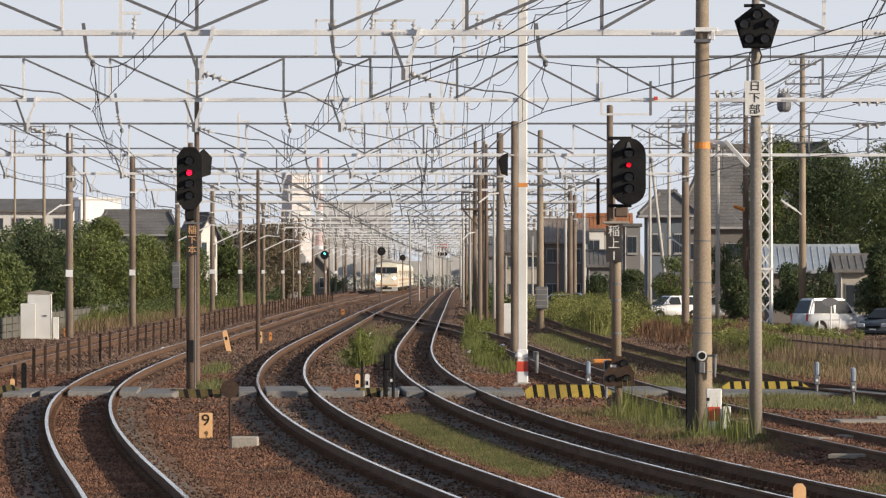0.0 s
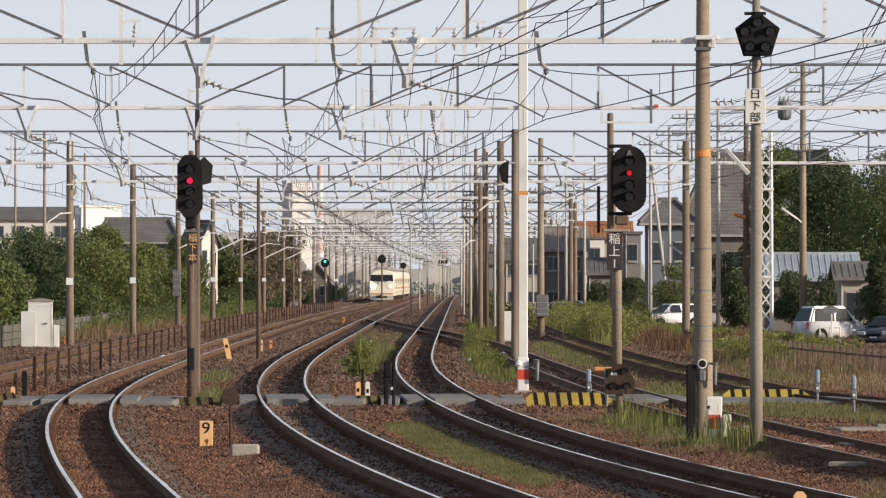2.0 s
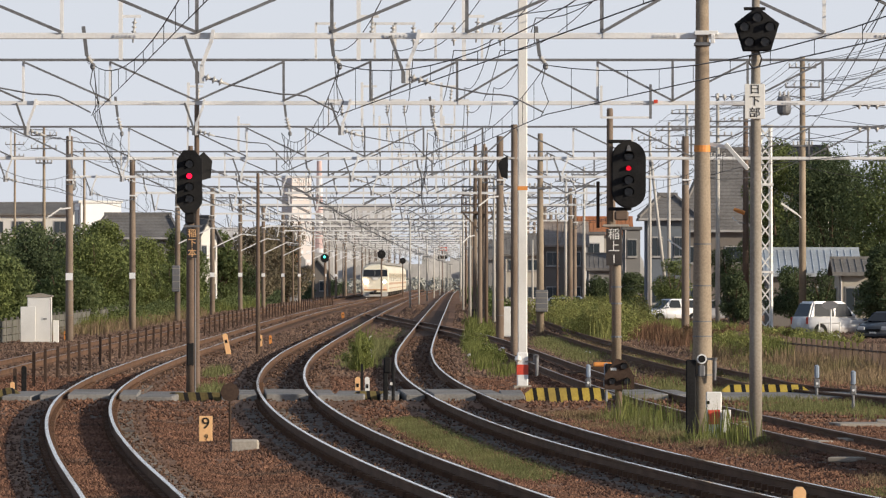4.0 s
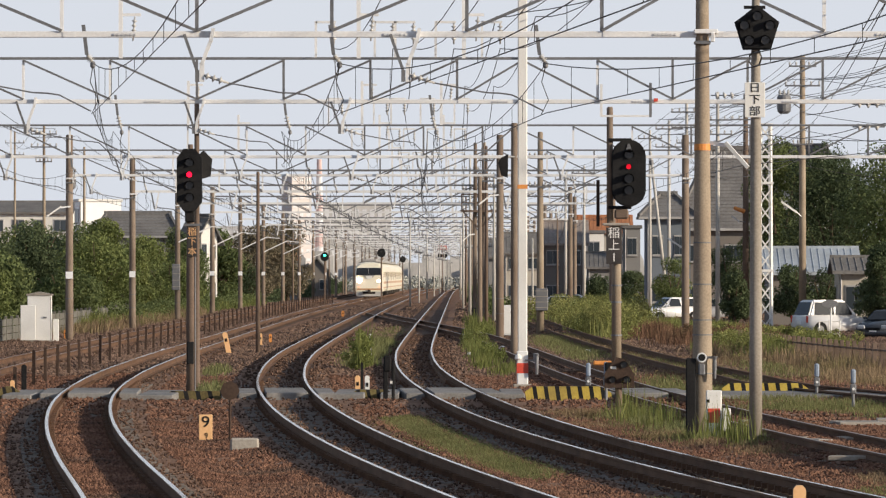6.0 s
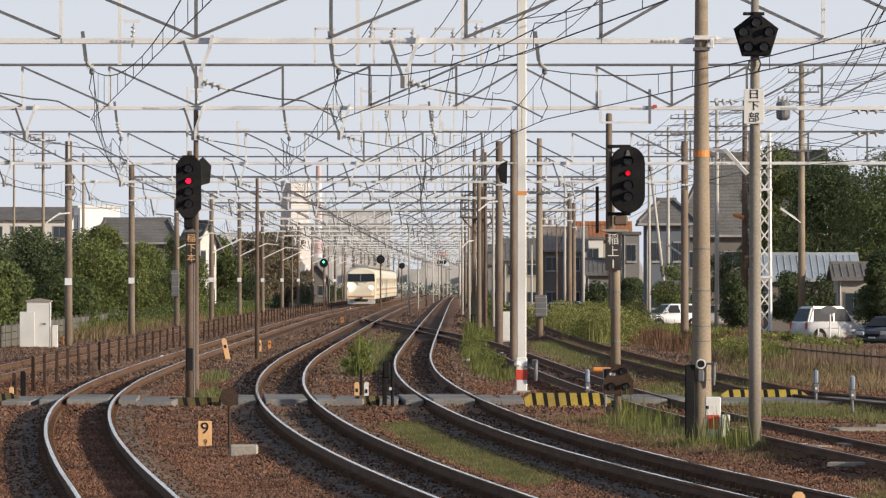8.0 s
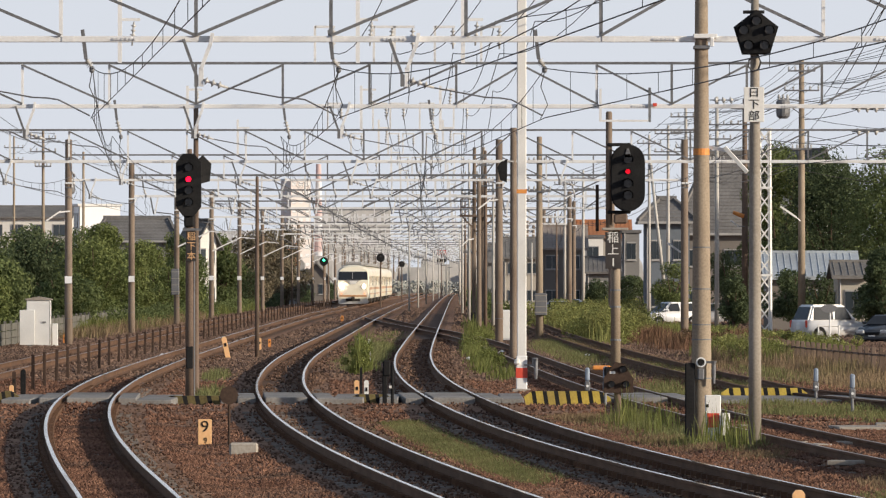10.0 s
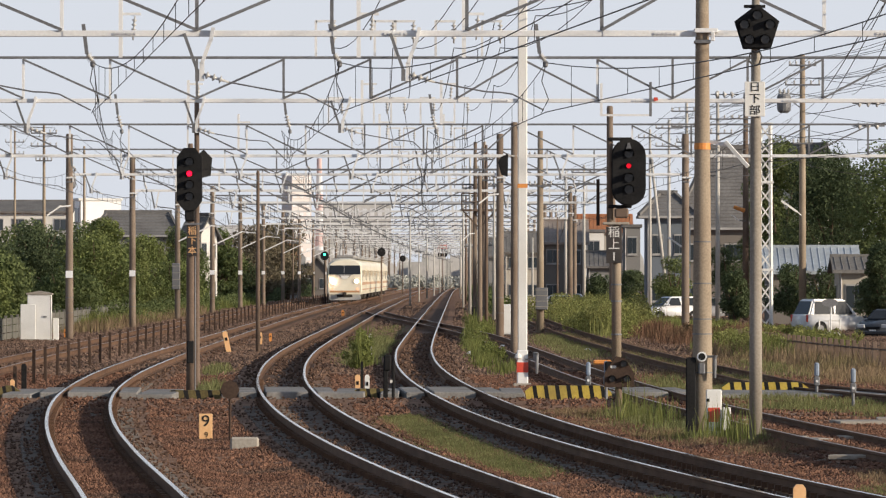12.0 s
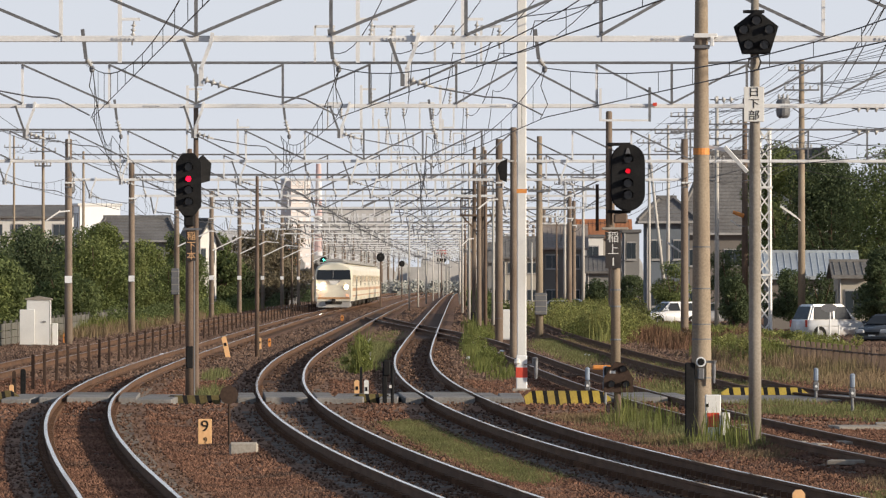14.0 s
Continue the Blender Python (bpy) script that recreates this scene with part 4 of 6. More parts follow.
def pole_fittings():
    s = thing("relay_cabinet", 4.52, 113.2, floor_z(4.52, 113.2), "white narrow relay cabinet with a red band", "cabinet")
    part("body", box(0.26, 0.2, 0.80, 0, 0, 0, bevel=0.015), WHITE_PAINT, s)
    part("band", box(0.2, 0.01, 0.24, 0.0, -0.103, 0.26), RED, s)
    part("handle", box(0.05, 0.05, 0.05, -0.1, -0.12, 0.6), BLACK, s)
    b = thing("junction_box", 4.73, 113.0, floor_z(4.73, 113), "small cream junction box on a stake", "box")
    part("case", box(0.13, 0.1, 0.38, 0, 0, 0.10, bevel=0.01), WHITE_PAINT, b)
    part("stake", tube((0, 0, -0.1), (0, 0, 0.12), 0.03), RUST_POST, b)
    part("screw", tube((0.0, -0.05, 0.36), (0.0, -0.06, 0.36), 0.012), BLACK, b)
    t = thing("cable_casing", 4.16, 113.85, floor_z(4.16, 113.85), "black cable casing up the concrete post", "casing")
    part("casing", box(0.17, 0.12, 1.45, 0, -0.08, -0.1, bevel=0.02), BLACK, t)
    h = thing("crossing_speaker", 4.36, 113.86, floor_z(4.33, 113.8) + 1.25, "grey camera and speaker clamped on the post", "speaker")
    part("housing", tube((-0.02, -0.06, 0.1), (-0.02, -0.20, 0.1), 0.07, 0.085, sides=16), WHITE_STEEL, h)
    part("lens", tube((-0.02, -0.20, 0.1), (-0.02, -0.21, 0.1), 0.06, sides=16), BLACK, h)
    part("lower_box", box(0.11, 0.12, 0.2, -0.02, -0.12, -0.2, bevel=0.02), GREY_STEEL, h)
    part("arm", bar((-0.02, -0.02, 0.1), (0.2, -0.1, 0.1), 0.04), GREY_STEEL, h)
    part("horn", lathe([(0.02, -0.26), (0.035, -0.05), (0.028, 0.06), (0.05, 0.12)], 12), GREY_STEEL, h, m=pose(0.2, -0.1, 0))
    w = thing("crossing_speaker", 2.08, 167.85, floor_z(2.08, 167.7) + 0.45, "grey speaker fittings clamped on the white post", "speaker")
    part("horn", lathe([(0.03, -0.35), (0.05, -0.15), (0.035, 0.1), (0.06, 0.16)], 12), GREY_STEEL, w, m=pose(0.24, -0.1, 0.2))
    part("box", box(0.14, 0.12, 0.22, 0.22, -0.05, 0.16, bevel=0.02), GREY_STEEL, w)
    part("arm", bar((-0.05, 0, 0.2), (0.24, -0.05, 0.2), 0.04), GREY_STEEL, w)
    part("dome", lathe([(0.05, 0), (0.09, 0.04), (0.07, 0.12), (0.02, 0.16)], 12), WHITE_PAINT, w, m=pose(-0.22, -0.05, 0.2))
    # pole marker plates at eye height on the outer posts
    for y in [g for g in GANTRIES[3:14] if g != 401]:
        x = left_post(y) - (0.12 if y == 288 else 0.0)
        p = thing("number_plate", x, y - 0.19, floor_z(x, y) + 2.75, "small white plate on a concrete post", "plate", "plates on the posts")
        part("plate", box(0.30, 0.02, 0.30, 0, 0, -0.15, bevel=0.004), PLATE_WHITE, p)
        part("rim", box(0.32, 0.012, 0.32, 0, 0.006, -0.16), GREY_STEEL, p)


pole_fittings()


def cabinet():
    s = thing("equipment_cabinet", -16.95, 282, floor_z(-16.95, 282), "pale grey lineside cabinet with an open door panel", "cabinet")
    part("body", box(0.98, 0.8, 1.92, 0.18, 0, 0, bevel=0.02), WHITE_PAINT, s)
    part("roof", slab_of([(-0.36, 1.92), (0.72, 1.92), (0.72, 1.98), (0.18, 2.08), (-0.36, 1.98)], 0.9), SLAB, s)
    part("door", box(0.62, 0.05, 1.46, -0.28, -0.5, 0.06, bevel=0.01), WHITE_PAINT, s)
    part("seam", box(0.02, 0.012, 1.8, 0.66, -0.404, 0.06), SLAB, s)
    part("handle", box(0.14, 0.05, 0.06, 0.42, -0.42, 0.98), GREY_STEEL, s)
    part("side_box", box(0.22, 0.3, 0.95, 0.86, -0.1, 0.0, bevel=0.01), WHITE_PAINT, s)
    part("plinth", box(1.1, 0.9, 0.12, 0.2, 0, -0.06), SLAB, s)
    c = thing("equipment_cabinet", 2.78, 303, floor_z(2.78, 303), "plain light grey lineside cabinet behind posts", "cabinet")
    part("body", box(0.55, 0.5, 1.35, 0, 0, 0.05, bevel=0.02), WHITE_STEEL, c)
    part("door", box(0.46, 0.02, 1.2, 0, -0.26, 0.12, bevel=0.005), WHITE_PAINT, c)
    part("leg", box(0.06, 0.3, 0.12, -0.2, 0, -0.05), GREY_STEEL, c)
    part("leg", box(0.06, 0.3, 0.12, 0.2, 0, -0.05), GREY_STEEL, c)


cabinet()


def stake_fence():
    """Low rusty posts between the two main tracks."""
    f = thing("stake_fence", 0, 0, 0, "row of thin rusty steel fence stakes between the tracks", "fence")
    me = mesh_of("stake", box(0.08, 0.08, 1.05, 0, 0, -0.15, bevel=0.008), STAKE)
    y = 170.0
    while y < 620:
        x = A(y) - 2.05
        ob = new("stake", me)
        ob.parent = f
        ob.matrix_basis = pose(x, y, floor_z(x, y), random.uniform(-1.5, 1.5), random.uniform(-2, 2))
        y += 7.0


stake_fence()


def slab_fence(x_of, y0, y1, h, label, mat, step=2.0, picket=False):
    f = thing("boundary_fence", 0, 0, 0, label, "fence")
    y = y0
    while y < y1:
        xa, xb = x_of(y), x_of(y + step)
        za = floor_z(xa, y)
        part("post", box(0.12, 0.12, h + 0.25, 0, 0, -0.15, bevel=0.01), mat, f, m=pose(xa, y, za))
        if picket:
            for k in range(1, 4):
                u = k / 4
                part("picket", box(0.035, 0.03, h + 0.05 * math.sin(k * 7 + y), 0, 0, -0.05), mat, f, m=pose(xa + (xb - xa) * u, y + step * u, za, 0, random.uniform(-3, 3)))
            part("rail_bar", bar((xa, y, za + h * 0.85), (xb, y + step, za + h * 0.85), 0.05), mat, f)
        else:
            for k in range(3):
                part("panel", bar((xa, y, za + h * (k + 0.5) / 3), (xb, y + step, za + h * (k + 0.5) / 3), 0.05, h / 3 - 0.03), mat, f)
        y += step


slab_fence(lambda y: A(y) - 9.6, 210, 400, 0.95, "weathered grey board fence, panels upright", FENCE_GREY, 4.0)
ROADSIDE = smooth_line([(150, 15.6), (190, 13.2), (198, 12.6), (212, 11.8), (225, 11.2), (260, 9.95), (296, 9.05), (340, 8.6)])
slab_fence(ROADSIDE, 190, 246, 0.72, "rusty brown picket fence between weeds and road", RUST_POST, 1.6, True)


def lid(x, y, w, d, turn, label):
    t = thing("trough_lid", x, y, floor_z(x, y), label, "concrete lid", "concrete trough lids", turn)
    part("slab", box(w, d, 0.07, 0, 0, 0.0, bevel=0.012), SLAB, t)


for x, y, w, d, turn in ((6.51, 107.6, 0.38, 1.0, 6), (5.62, 107.4, 0.22, 0.7, -14), (5.86, 106.2, 0.26, 0.7, 20), (7.75, 126.5, 0.9, 1.6, 4), (8.7, 129, 0.9, 1.4, -3), (5.95, 96.5, 0.9, 0.4, -12), (5.4, 120, 0.3, 0.5, 10)):
    lid(x, y, w, d, turn, "pale concrete trough lid lying on the ballast")


def white_stone(x, y, r):
    t = thing("marker_stone", x, y, floor_z(x, y), "small white domed marker stone", "marker", "white marker stones")
    part("dome", lathe([(r, -0.05), (r * 0.95, r * 0.35), (r * 0.6, r * 0.7), (r * 0.1, r * 0.85)], 12), PLATE_WHITE, t, smooth=True)


for x, y, r in ((6.55, 189, 0.13), (5.06, 237, 0.14), (0.93, 232, 0.13), (2.2, 250, 0.12), (-9.9, 240, 0.12)):
    white_stone(x, y, r)


def point_machine(x, y):
    t = thing("point_machine", x, y, floor_z(x, y), "dark point machine with an orange cover", "point machine")
    part("case", box(0.6, 0.5, 0.25, 0, 0, 0, bevel=0.04), STAKE, t)
    part("cover", box(0.5, 0.3, 0.12, 0.02, -0.05, 0.25, bevel=0.03), ORANGE, t)
    part("rod", tube((-0.3, 0.1, 0.1), (-1.0, 0.1, 0.08), 0.025), RUST_POST, t)


point_machine(4.35, 186)


# ---- plants ----
LEAF = material("leaf", (0.098, 0.128, 0.052), (0.195, 0.228, 0.095), 0.25, 0.75, fine=3, stain=(0.13, 0.15, 0.045), ids=0.4)
LEAF_YOUNG = material("young_leaf", (0.125, 0.155, 0.052), (0.235, 0.265, 0.10), 0.25, 0.75, fine=3, ids=0.4)
LEAF_DARK = material("dark_leaf", (0.058, 0.080, 0.043), (0.120, 0.148, 0.074), 0.25, 0.75, fine=3, ids=0.4)
LEAF_BROWN = material("brown_leaf", (0.15, 0.13, 0.085), (0.25, 0.21, 0.145), 0.3, 0.75, fine=3, ids=0.4)
GRASS = material("grass_blade", (0.135, 0.148, 0.060), (0.265, 0.268, 0.120), 0.6, 0.75, fine=4, stain=(0.27, 0.23, 0.10), ids=0.35)
WEED = material("weed", (0.120, 0.145, 0.042), (0.245, 0.265, 0.090), 0.4, 0.75, fine=3, stain=(0.24, 0.20, 0.08), ids=0.4)
DRY = material("dry_grass", (0.15, 0.105, 0.066), (0.29, 0.215, 0.135), 0.3, 0.8, fine=3, stain=(0.15, 0.145, 0.06), stain_amount=0.8, ids=0.3)
GOLDENROD = material("goldenrod", (0.165, 0.180, 0.055), (0.300, 0.305, 0.115), 0.4, 0.75, fine=3, stain=(0.24, 0.20, 0.08), ids=0.4)
RED_WEED = material("red_weed", (0.115, 0.064, 0.042), (0.195, 0.116, 0.076), 0.4, 0.8, fine=3, stain=(0.13, 0.12, 0.05), ids=0.35)
BARK = material("bark", (0.07, 0.05, 0.035), (0.15, 0.11, 0.08), 2.0, 0.9, bump=0.02, fine=20)
rng = np.random.default_rng(7)


def leafy(m, amount=0.35):
    """Light passes through thin leaves."""
    n, l = m.node_tree.nodes, m.node_tree.links
    b, out = n["Principled BSDF"], n["Material Output"]
    thin, mix = n.new("ShaderNodeBsdfTranslucent"), n.new("ShaderNodeMixShader")
    mix.inputs[0].default_value = amount
    l.new(b.inputs["Base Color"].links[0].from_socket, thin.inputs["Color"])
    l.new(b.outputs[0], mix.inputs[1]), l.new(thin.outputs[0], mix.inputs[2])
    l.new(mix.outputs[0], out.inputs["Surface"])


for green in (LEAF, LEAF_YOUNG, LEAF_DARK, LEAF_BROWN, GRASS, WEED, GOLDENROD):
    leafy(green)


def leaf_cloud(centres, radii, count, size):
    """Small folded leaves on the shells of uneven clumps."""
    pick = rng.choice(len(centres), count, p=radii**2 / (radii**2).sum())
    d = rng.normal(size=(count, 3))
    d /= np.linalg.norm(d, axis=1)[:, None]
    r = radii[pick] * (0.55 + 0.5 * rng.random(count) ** 0.6)
    p = centres[pick] + d * r[:, None] * np.array((1, 1, 0.85))
    u = rng.normal(size=(count, 3))
    u /= np.linalg.norm(u, axis=1)[:, None]
    v = np.cross(u, d + 0.6 * rng.normal(size=(count, 3)))
    v /= np.linalg.norm(v, axis=1)[:, None] + 1e-6
    s = size * (0.6 + 0.8 * rng.random(count))[:, None]
    quads = np.stack([p - u * s, p + v * s * 0.55, p + u * s, p - v * s * 0.55], 1).reshape(-1, 3)
    faces = np.arange(count * 4).reshape(-1, 4)
    return quads.tolist(), faces.tolist()


def tree(x, y, wide, high, low, mat, label, leaves=5000, size=0.11, clumps=16, category="tree"):
    z = floor_z(x, y) if abs(x) < 60 else BED - 0.3
    t = thing("tree" if category == "tree" else "shrub", x, y, z, label, category, "trees and shrubs")
    bm = tube((0, 0, -0.2), (0, 0, max(low, high * 0.35)), 0.05 + wide * 0.035, 0.03 + wide * 0.02, 8)
    mid = max(low, high * 0.35)
    for k in range(6):
        a = k * 1.1 + x
        tube((0, 0, mid * (0.6 + 0.06 * k)), (wide * 0.3 * math.cos(a), wide * 0.3 * math.sin(a), mid + (high - mid) * (0.35 + 0.08 * k)), 0.03 + wide * 0.012, 0.015, 6, bm)
    part("trunk", bm, BARK, t)
    c = np.empty((clumps, 3))
    a, q = rng.random(clumps) * 2 * math.pi, rng.random(clumps) ** 0.5
    h = rng.random(clumps)
    rad = wide * (0.14 + 0.13 * rng.random(clumps))
    bulge = np.sqrt(np.clip(1 - (2 * h - 0.85) ** 2 * 0.75, 0.1, 1))
    c[:, 0], c[:, 1] = np.cos(a) * q * bulge * (wide / 2 - rad * 0.6), np.sin(a) * q * bulge * (wide / 2 - rad * 0.6)
    c[:, 2] = low + rad * 0.5 + h * (high - low - rad * 1.4)
    verts, faces = leaf_cloud(c, rad, leaves, size)
    cloud("crown", verts, faces, mat, t)
    return t


def blades(name, xs, ys, zs, heights, width, mat, label, lean=0.35, category="grass"):
    """Upright bent blades, one at each place."""
    n = len(xs)
    a, b = rng.random(n) * math.pi, rng.random(n) * 2 * math.pi
    w = width * (0.6 + 0.8 * rng.random(n))
    base = np.stack([xs, ys, zs - 0.02], 1)
    side = np.stack([np.cos(a), np.sin(a) * 0.4, 0 * a], 1) * w[:, None]
    bend = np.stack([np.cos(b), np.sin(b), 0 * b], 1) * (heights * lean * rng.random(n))[:, None]
    up = np.stack([0 * a, 0 * a, heights], 1)
    v = np.stack([base - side, base + side, base + up * 0.6 + bend * 0.4 + side * 0.7, base + up + bend, base + up * 0.6 + bend * 0.4 - side * 0.7], 1).reshape(-1, 3)
    f = np.arange(n * 5).reshape(-1, 5)
    return tagged(cloud(name, v.tolist(), f.tolist(), mat), label, category, kind="stuff")


def patch(name, spots, per, h, width, mat, label, lean=0.35, category="grass", clear=0.72):
    """spots: x, y, half width, half length of soft-edged patches."""
    X, Y, Hh = [], [], []
    for x, y, rx, ry in spots:
        n = int(per * rx * ry * 4)
        u, v = rng.normal(size=n) * 0.5, rng.normal(size=n) * 0.5
        X.append(x + u * rx), Y.append(y + v * ry), Hh.append(h * (0.45 + 0.75 * rng.random(n)) * np.exp(-0.35 * (u * u + v * v)))
    X, Y, Hh = np.concatenate(X), np.concatenate(Y), np.concatenate(Hh)
    keep = from_rails(X, Y) > clear
    X, Y, Hh = X[keep], Y[keep], Hh[keep]
    Z = bed_heights(X, Y)
    return blades(name, X, Y, Z, Hh, width, mat, label, lean, category)


patch("grass", [((B(y) + C(y)) / 2 + 0.12, y, 0.50 - 0.002 * abs(y - 112), 2.6) for y in range(93, 131, 2)], 300, 0.10, 0.007, GRASS, "low green grass growing between two curving tracks", 0.8)
patch("grass", [(4.5, 113, 0.9, 2.5), (4.2, 119, 0.9, 3), (3.9, 125, 0.8, 3), (3.6, 131, 0.7, 3), (5.2, 108, 0.6, 1.5), (7.6, 138, 1.6, 3), (6.9, 143, 1.2, 2), (8.9, 134, 1.3, 3)], 95, 0.20, 0.008, GRASS, "uneven green weeds round the signal posts", 0.6)
patch("weeds", [(4.35, 112.4, 0.4, 0.5), (4.62, 111, 0.35, 0.5), (4.85, 109.5, 0.3, 0.4), (4.75, 108.4, 0.25, 0.4), (3.6, 126, 0.4, 0.9), (3.45, 131.5, 0.35, 0.8)], 42, 0.62, 0.011, WEED, "tall green weeds at the foot of the posts", 0.3, "weeds")
patch("grass", [(5.4, 103, 0.8, 2), (6.0, 99, 0.6, 2), (5.3, 106, 0.9, 1.5), (3.0, 124, 0.9, 4)], 110, 0.10, 0.008, DRY, "short dry grass on the ballast", 0.7)
patch("grass", [(2.6, 81, 0.5, 1.5), (5.6, 86, 0.5, 2), (5.2, 82, 0.4, 1)], 180, 0.10, 0.007, GRASS, "small tufts of grass near the rails", 0.8)
patch("weeds", [(-2.42, 198, 0.20, 1.0), (-2.3, 202, 0.22, 1.0)], 120, 1.3, 0.016, WEED, "tall bushy green weed clump between two tracks", 0.35, "weeds")
patch("grass", [(-2.5, 206, 0.6, 5), (-6.3, 190, 0.4, 5), (-5.4, 158, 0.35, 4), (-2.6, 260, 0.7, 16), (-2.6, 230, 0.7, 12)], 60, 0.35, 0.012, GRASS, "scattered grass tufts along the tracks", 0.5)
patch("weeds", [(1.7, 190, 0.45, 5), (1.3, 205, 0.45, 8), (1.3, 222, 0.5, 10), (1.2, 245, 0.5, 14), (1.5, 280, 0.5, 18), (1.9, 320, 0.6, 25), (2.1, 380, 0.6, 40)], 20, 0.45, 0.013, WEED, "ragged green weeds along the middle posts", 0.4, "weeds")
patch("weeds", [(1.15, 262, 0.35, 9), (1.3, 300, 0.4, 16)], 16, 1.2, 0.016, WEED, "tall green weeds beside the rails", 0.3, "weeds")
patch("weeds", [(7.6, 330, 2.2, 25), (8.0, 380, 2.6, 30), (7.0, 300, 1.0, 16), (9.5, 420, 3.0, 40)], 5, 1.35, 0.02, GOLDENROD, "stalks of yellow-green goldenrod weeds", 0.25, "weeds")
patch("grass", [(4.6, 230, 0.7, 20), (4.2, 270, 0.7, 25), (4.9, 195, 0.6, 12), (5.6, 170, 0.7, 10), (9.6, 200, 1.0, 20)], 16, 0.24, 0.014, GRASS, "patchy green grass between the sidings", 0.6)
patch("dry_grass", [(11.2, 176, 1.2, 8), (11.2, 192, 1.8, 12), (10.8, 215, 2.6, 16), (11.6, 240, 2.6, 18), (12.6, 180, 2.4, 14), (13.5, 205, 2.4, 18)], 28, 0.28, 0.012, DRY, "dry brown grass beside the sidings", 0.45)
patch("weeds", [(10.2, 270, 1.6, 10), (11.9, 262, 1.6, 8), (9.4, 300, 1.2, 14), (12.7, 285, 0.9, 10)], 26, 0.75, 0.016, RED_WEED, "reddish brown dead weeds", 0.3, "weeds")
patch("weeds", [(13.0, 268, 1.3, 8), (14.3, 262, 1.3, 8), (12.2, 300, 1.6, 16), (10.8, 320, 1.6, 12)], 24, 0.75, 0.02, WEED, "green weeds along the picket fence", 0.3, "weeds")
patch("weeds", [(A(y) - 8.2, y, 1.2, 14) for y in range(325, 470, 22)], 10, 0.6, 0.02, DRY, "dry weeds along the concrete fence", 0.4, "weeds")
patch("weeds", [(A(y) - 9.0, y, 1.3, 18) for y in range(350, 620, 34)], 7, 0.9, 0.025, WEED, "green weeds along the concrete fence", 0.3, "weeds")

patch("dry_grass", [(E(y), y, 1.5, 8) for y in range(158, 300, 9)], 22, 0.17, 0.012, DRY, "dry grass grown over the siding rails", 0.6, clear=0.0)
patch("grass", [(E(y) - 0.4 + 0.8 * math.sin(y), y, 0.9, 7) for y in range(160, 300, 12)], 26, 0.20, 0.012, GRASS, "green tufts over the siding rails", 0.6, clear=0.0)
patch("dry_grass", [(5.15, 104.5, 0.8, 2.2), (5.0, 107.5, 0.6, 1.4), (4.3, 110, 0.7, 2), (3.7, 116, 0.6, 4), (2.7, 133, 0.8, 4), (5.9, 90, 0.5, 3)], 150, 0.13, 0.008, DRY, "straw-coloured grass at the foot of the posts", 0.6)
patch("weeds", [(3.55, 128, 0.5, 1.2), (3.9, 121, 0.4, 2), (4.55, 112.5, 0.5, 0.7), (4.8, 108.2, 0.4, 0.6)], 26, 0.75, 0.009, WEED, "thin upright weed stalks by the posts", 0.25, "weeds")
patch("grass", [(7.4, 139, 1.2, 2.5), (8.8, 140, 1.0, 3), (6.5, 158, 1.4, 5), (5.6, 163, 0.8, 5)], 70, 0.16, 0.010, GRASS, "low green weeds beyond the kerb", 0.6)
patch("grass", [((B(y) + C(y)) / 2 + 0.1, y, 0.9, 12) for y in range(225, 350, 16)], 12, 0.13, 0.014, GRASS, "grass between the far rails", 0.6)
patch("weeds", [(ROADSIDE(y) - 1.0, y, 0.9, 6) for y in range(196, 240, 8)], 22, 0.6, 0.013, DRY, "dry stalks before the picket fence", 0.4, "weeds")
patch("weeds", [(ROADSIDE(y) - 0.5, y, 0.8, 6) for y in (222, 228, 236, 246)], 30, 0.85, 0.014, WEED, "green goldenrod before the picket fence", 0.3, "weeds")


def weed_bank(spots, wide, high, mat, label, per=9, size=0.05):
    """Leafy clumps of tall weeds, joined, since nobody could count them."""
    verts, faces = [], []
    for x, y, rx, ry in spots:
        for k in range(per):
            px, py = x + rng.normal() * rx * 0.5, y + rng.normal() * ry * 0.5
            z, h = floor_z(px, py), high * rng.uniform(0.6, 1.1)
            n = 5
            c = np.stack([px + rng.normal(size=n) * wide * 0.35, py + rng.normal(size=n) * wide * 0.35, z + np.linspace(0.15, 0.85, n) * h], 1)
            v, f = leaf_cloud(c, np.full(n, wide * 0.42), 420, size)
            faces += [[i + len(verts) for i in q] for q in f]
            verts += v
    return tagged(cloud("weeds", verts, faces, mat), label, "weeds", kind="stuff")


weed_bank([(7.6, 330, 1.6, 20), (8.0, 370, 2.4, 24), (7.2, 300, 0.8, 12), (9.5, 410, 3.0, 30)], 0.8, 1.5, GOLDENROD, "leafy bank of yellow-green goldenrod", 34)
weed_bank([(13.0, 268, 1.2, 8), (14.2, 262, 1.2, 8), (12.2, 300, 1.6, 16)], 0.55, 0.7, GOLDENROD, "leafy green weeds along the picket fence", 12)
weed_bank([(10.2, 272, 1.4, 8), (11.9, 264, 1.4, 8)], 0.5, 0.7, RED_WEED, "leafy reddish dead weeds", 8)
weed_bank([(ROADSIDE(y) - 0.5, y, 0.8, 5) for y in (224, 232, 242)], 0.45, 0.85, GOLDENROD, "leafy goldenrod before the picket fence", 9, 0.04)
weed_bank([(1.5, 215, 0.3, 12), (1.2, 250, 0.3, 16), (1.4, 300, 0.4, 22)], 0.4, 0.7, WEED, "leafy weeds along the middle posts", 4, 0.035)
weed_bank([(-2.4, 199, 0.18, 1.2)], 0.34, 1.15, WEED, "leafy weed clump between two tracks", 9, 0.04)
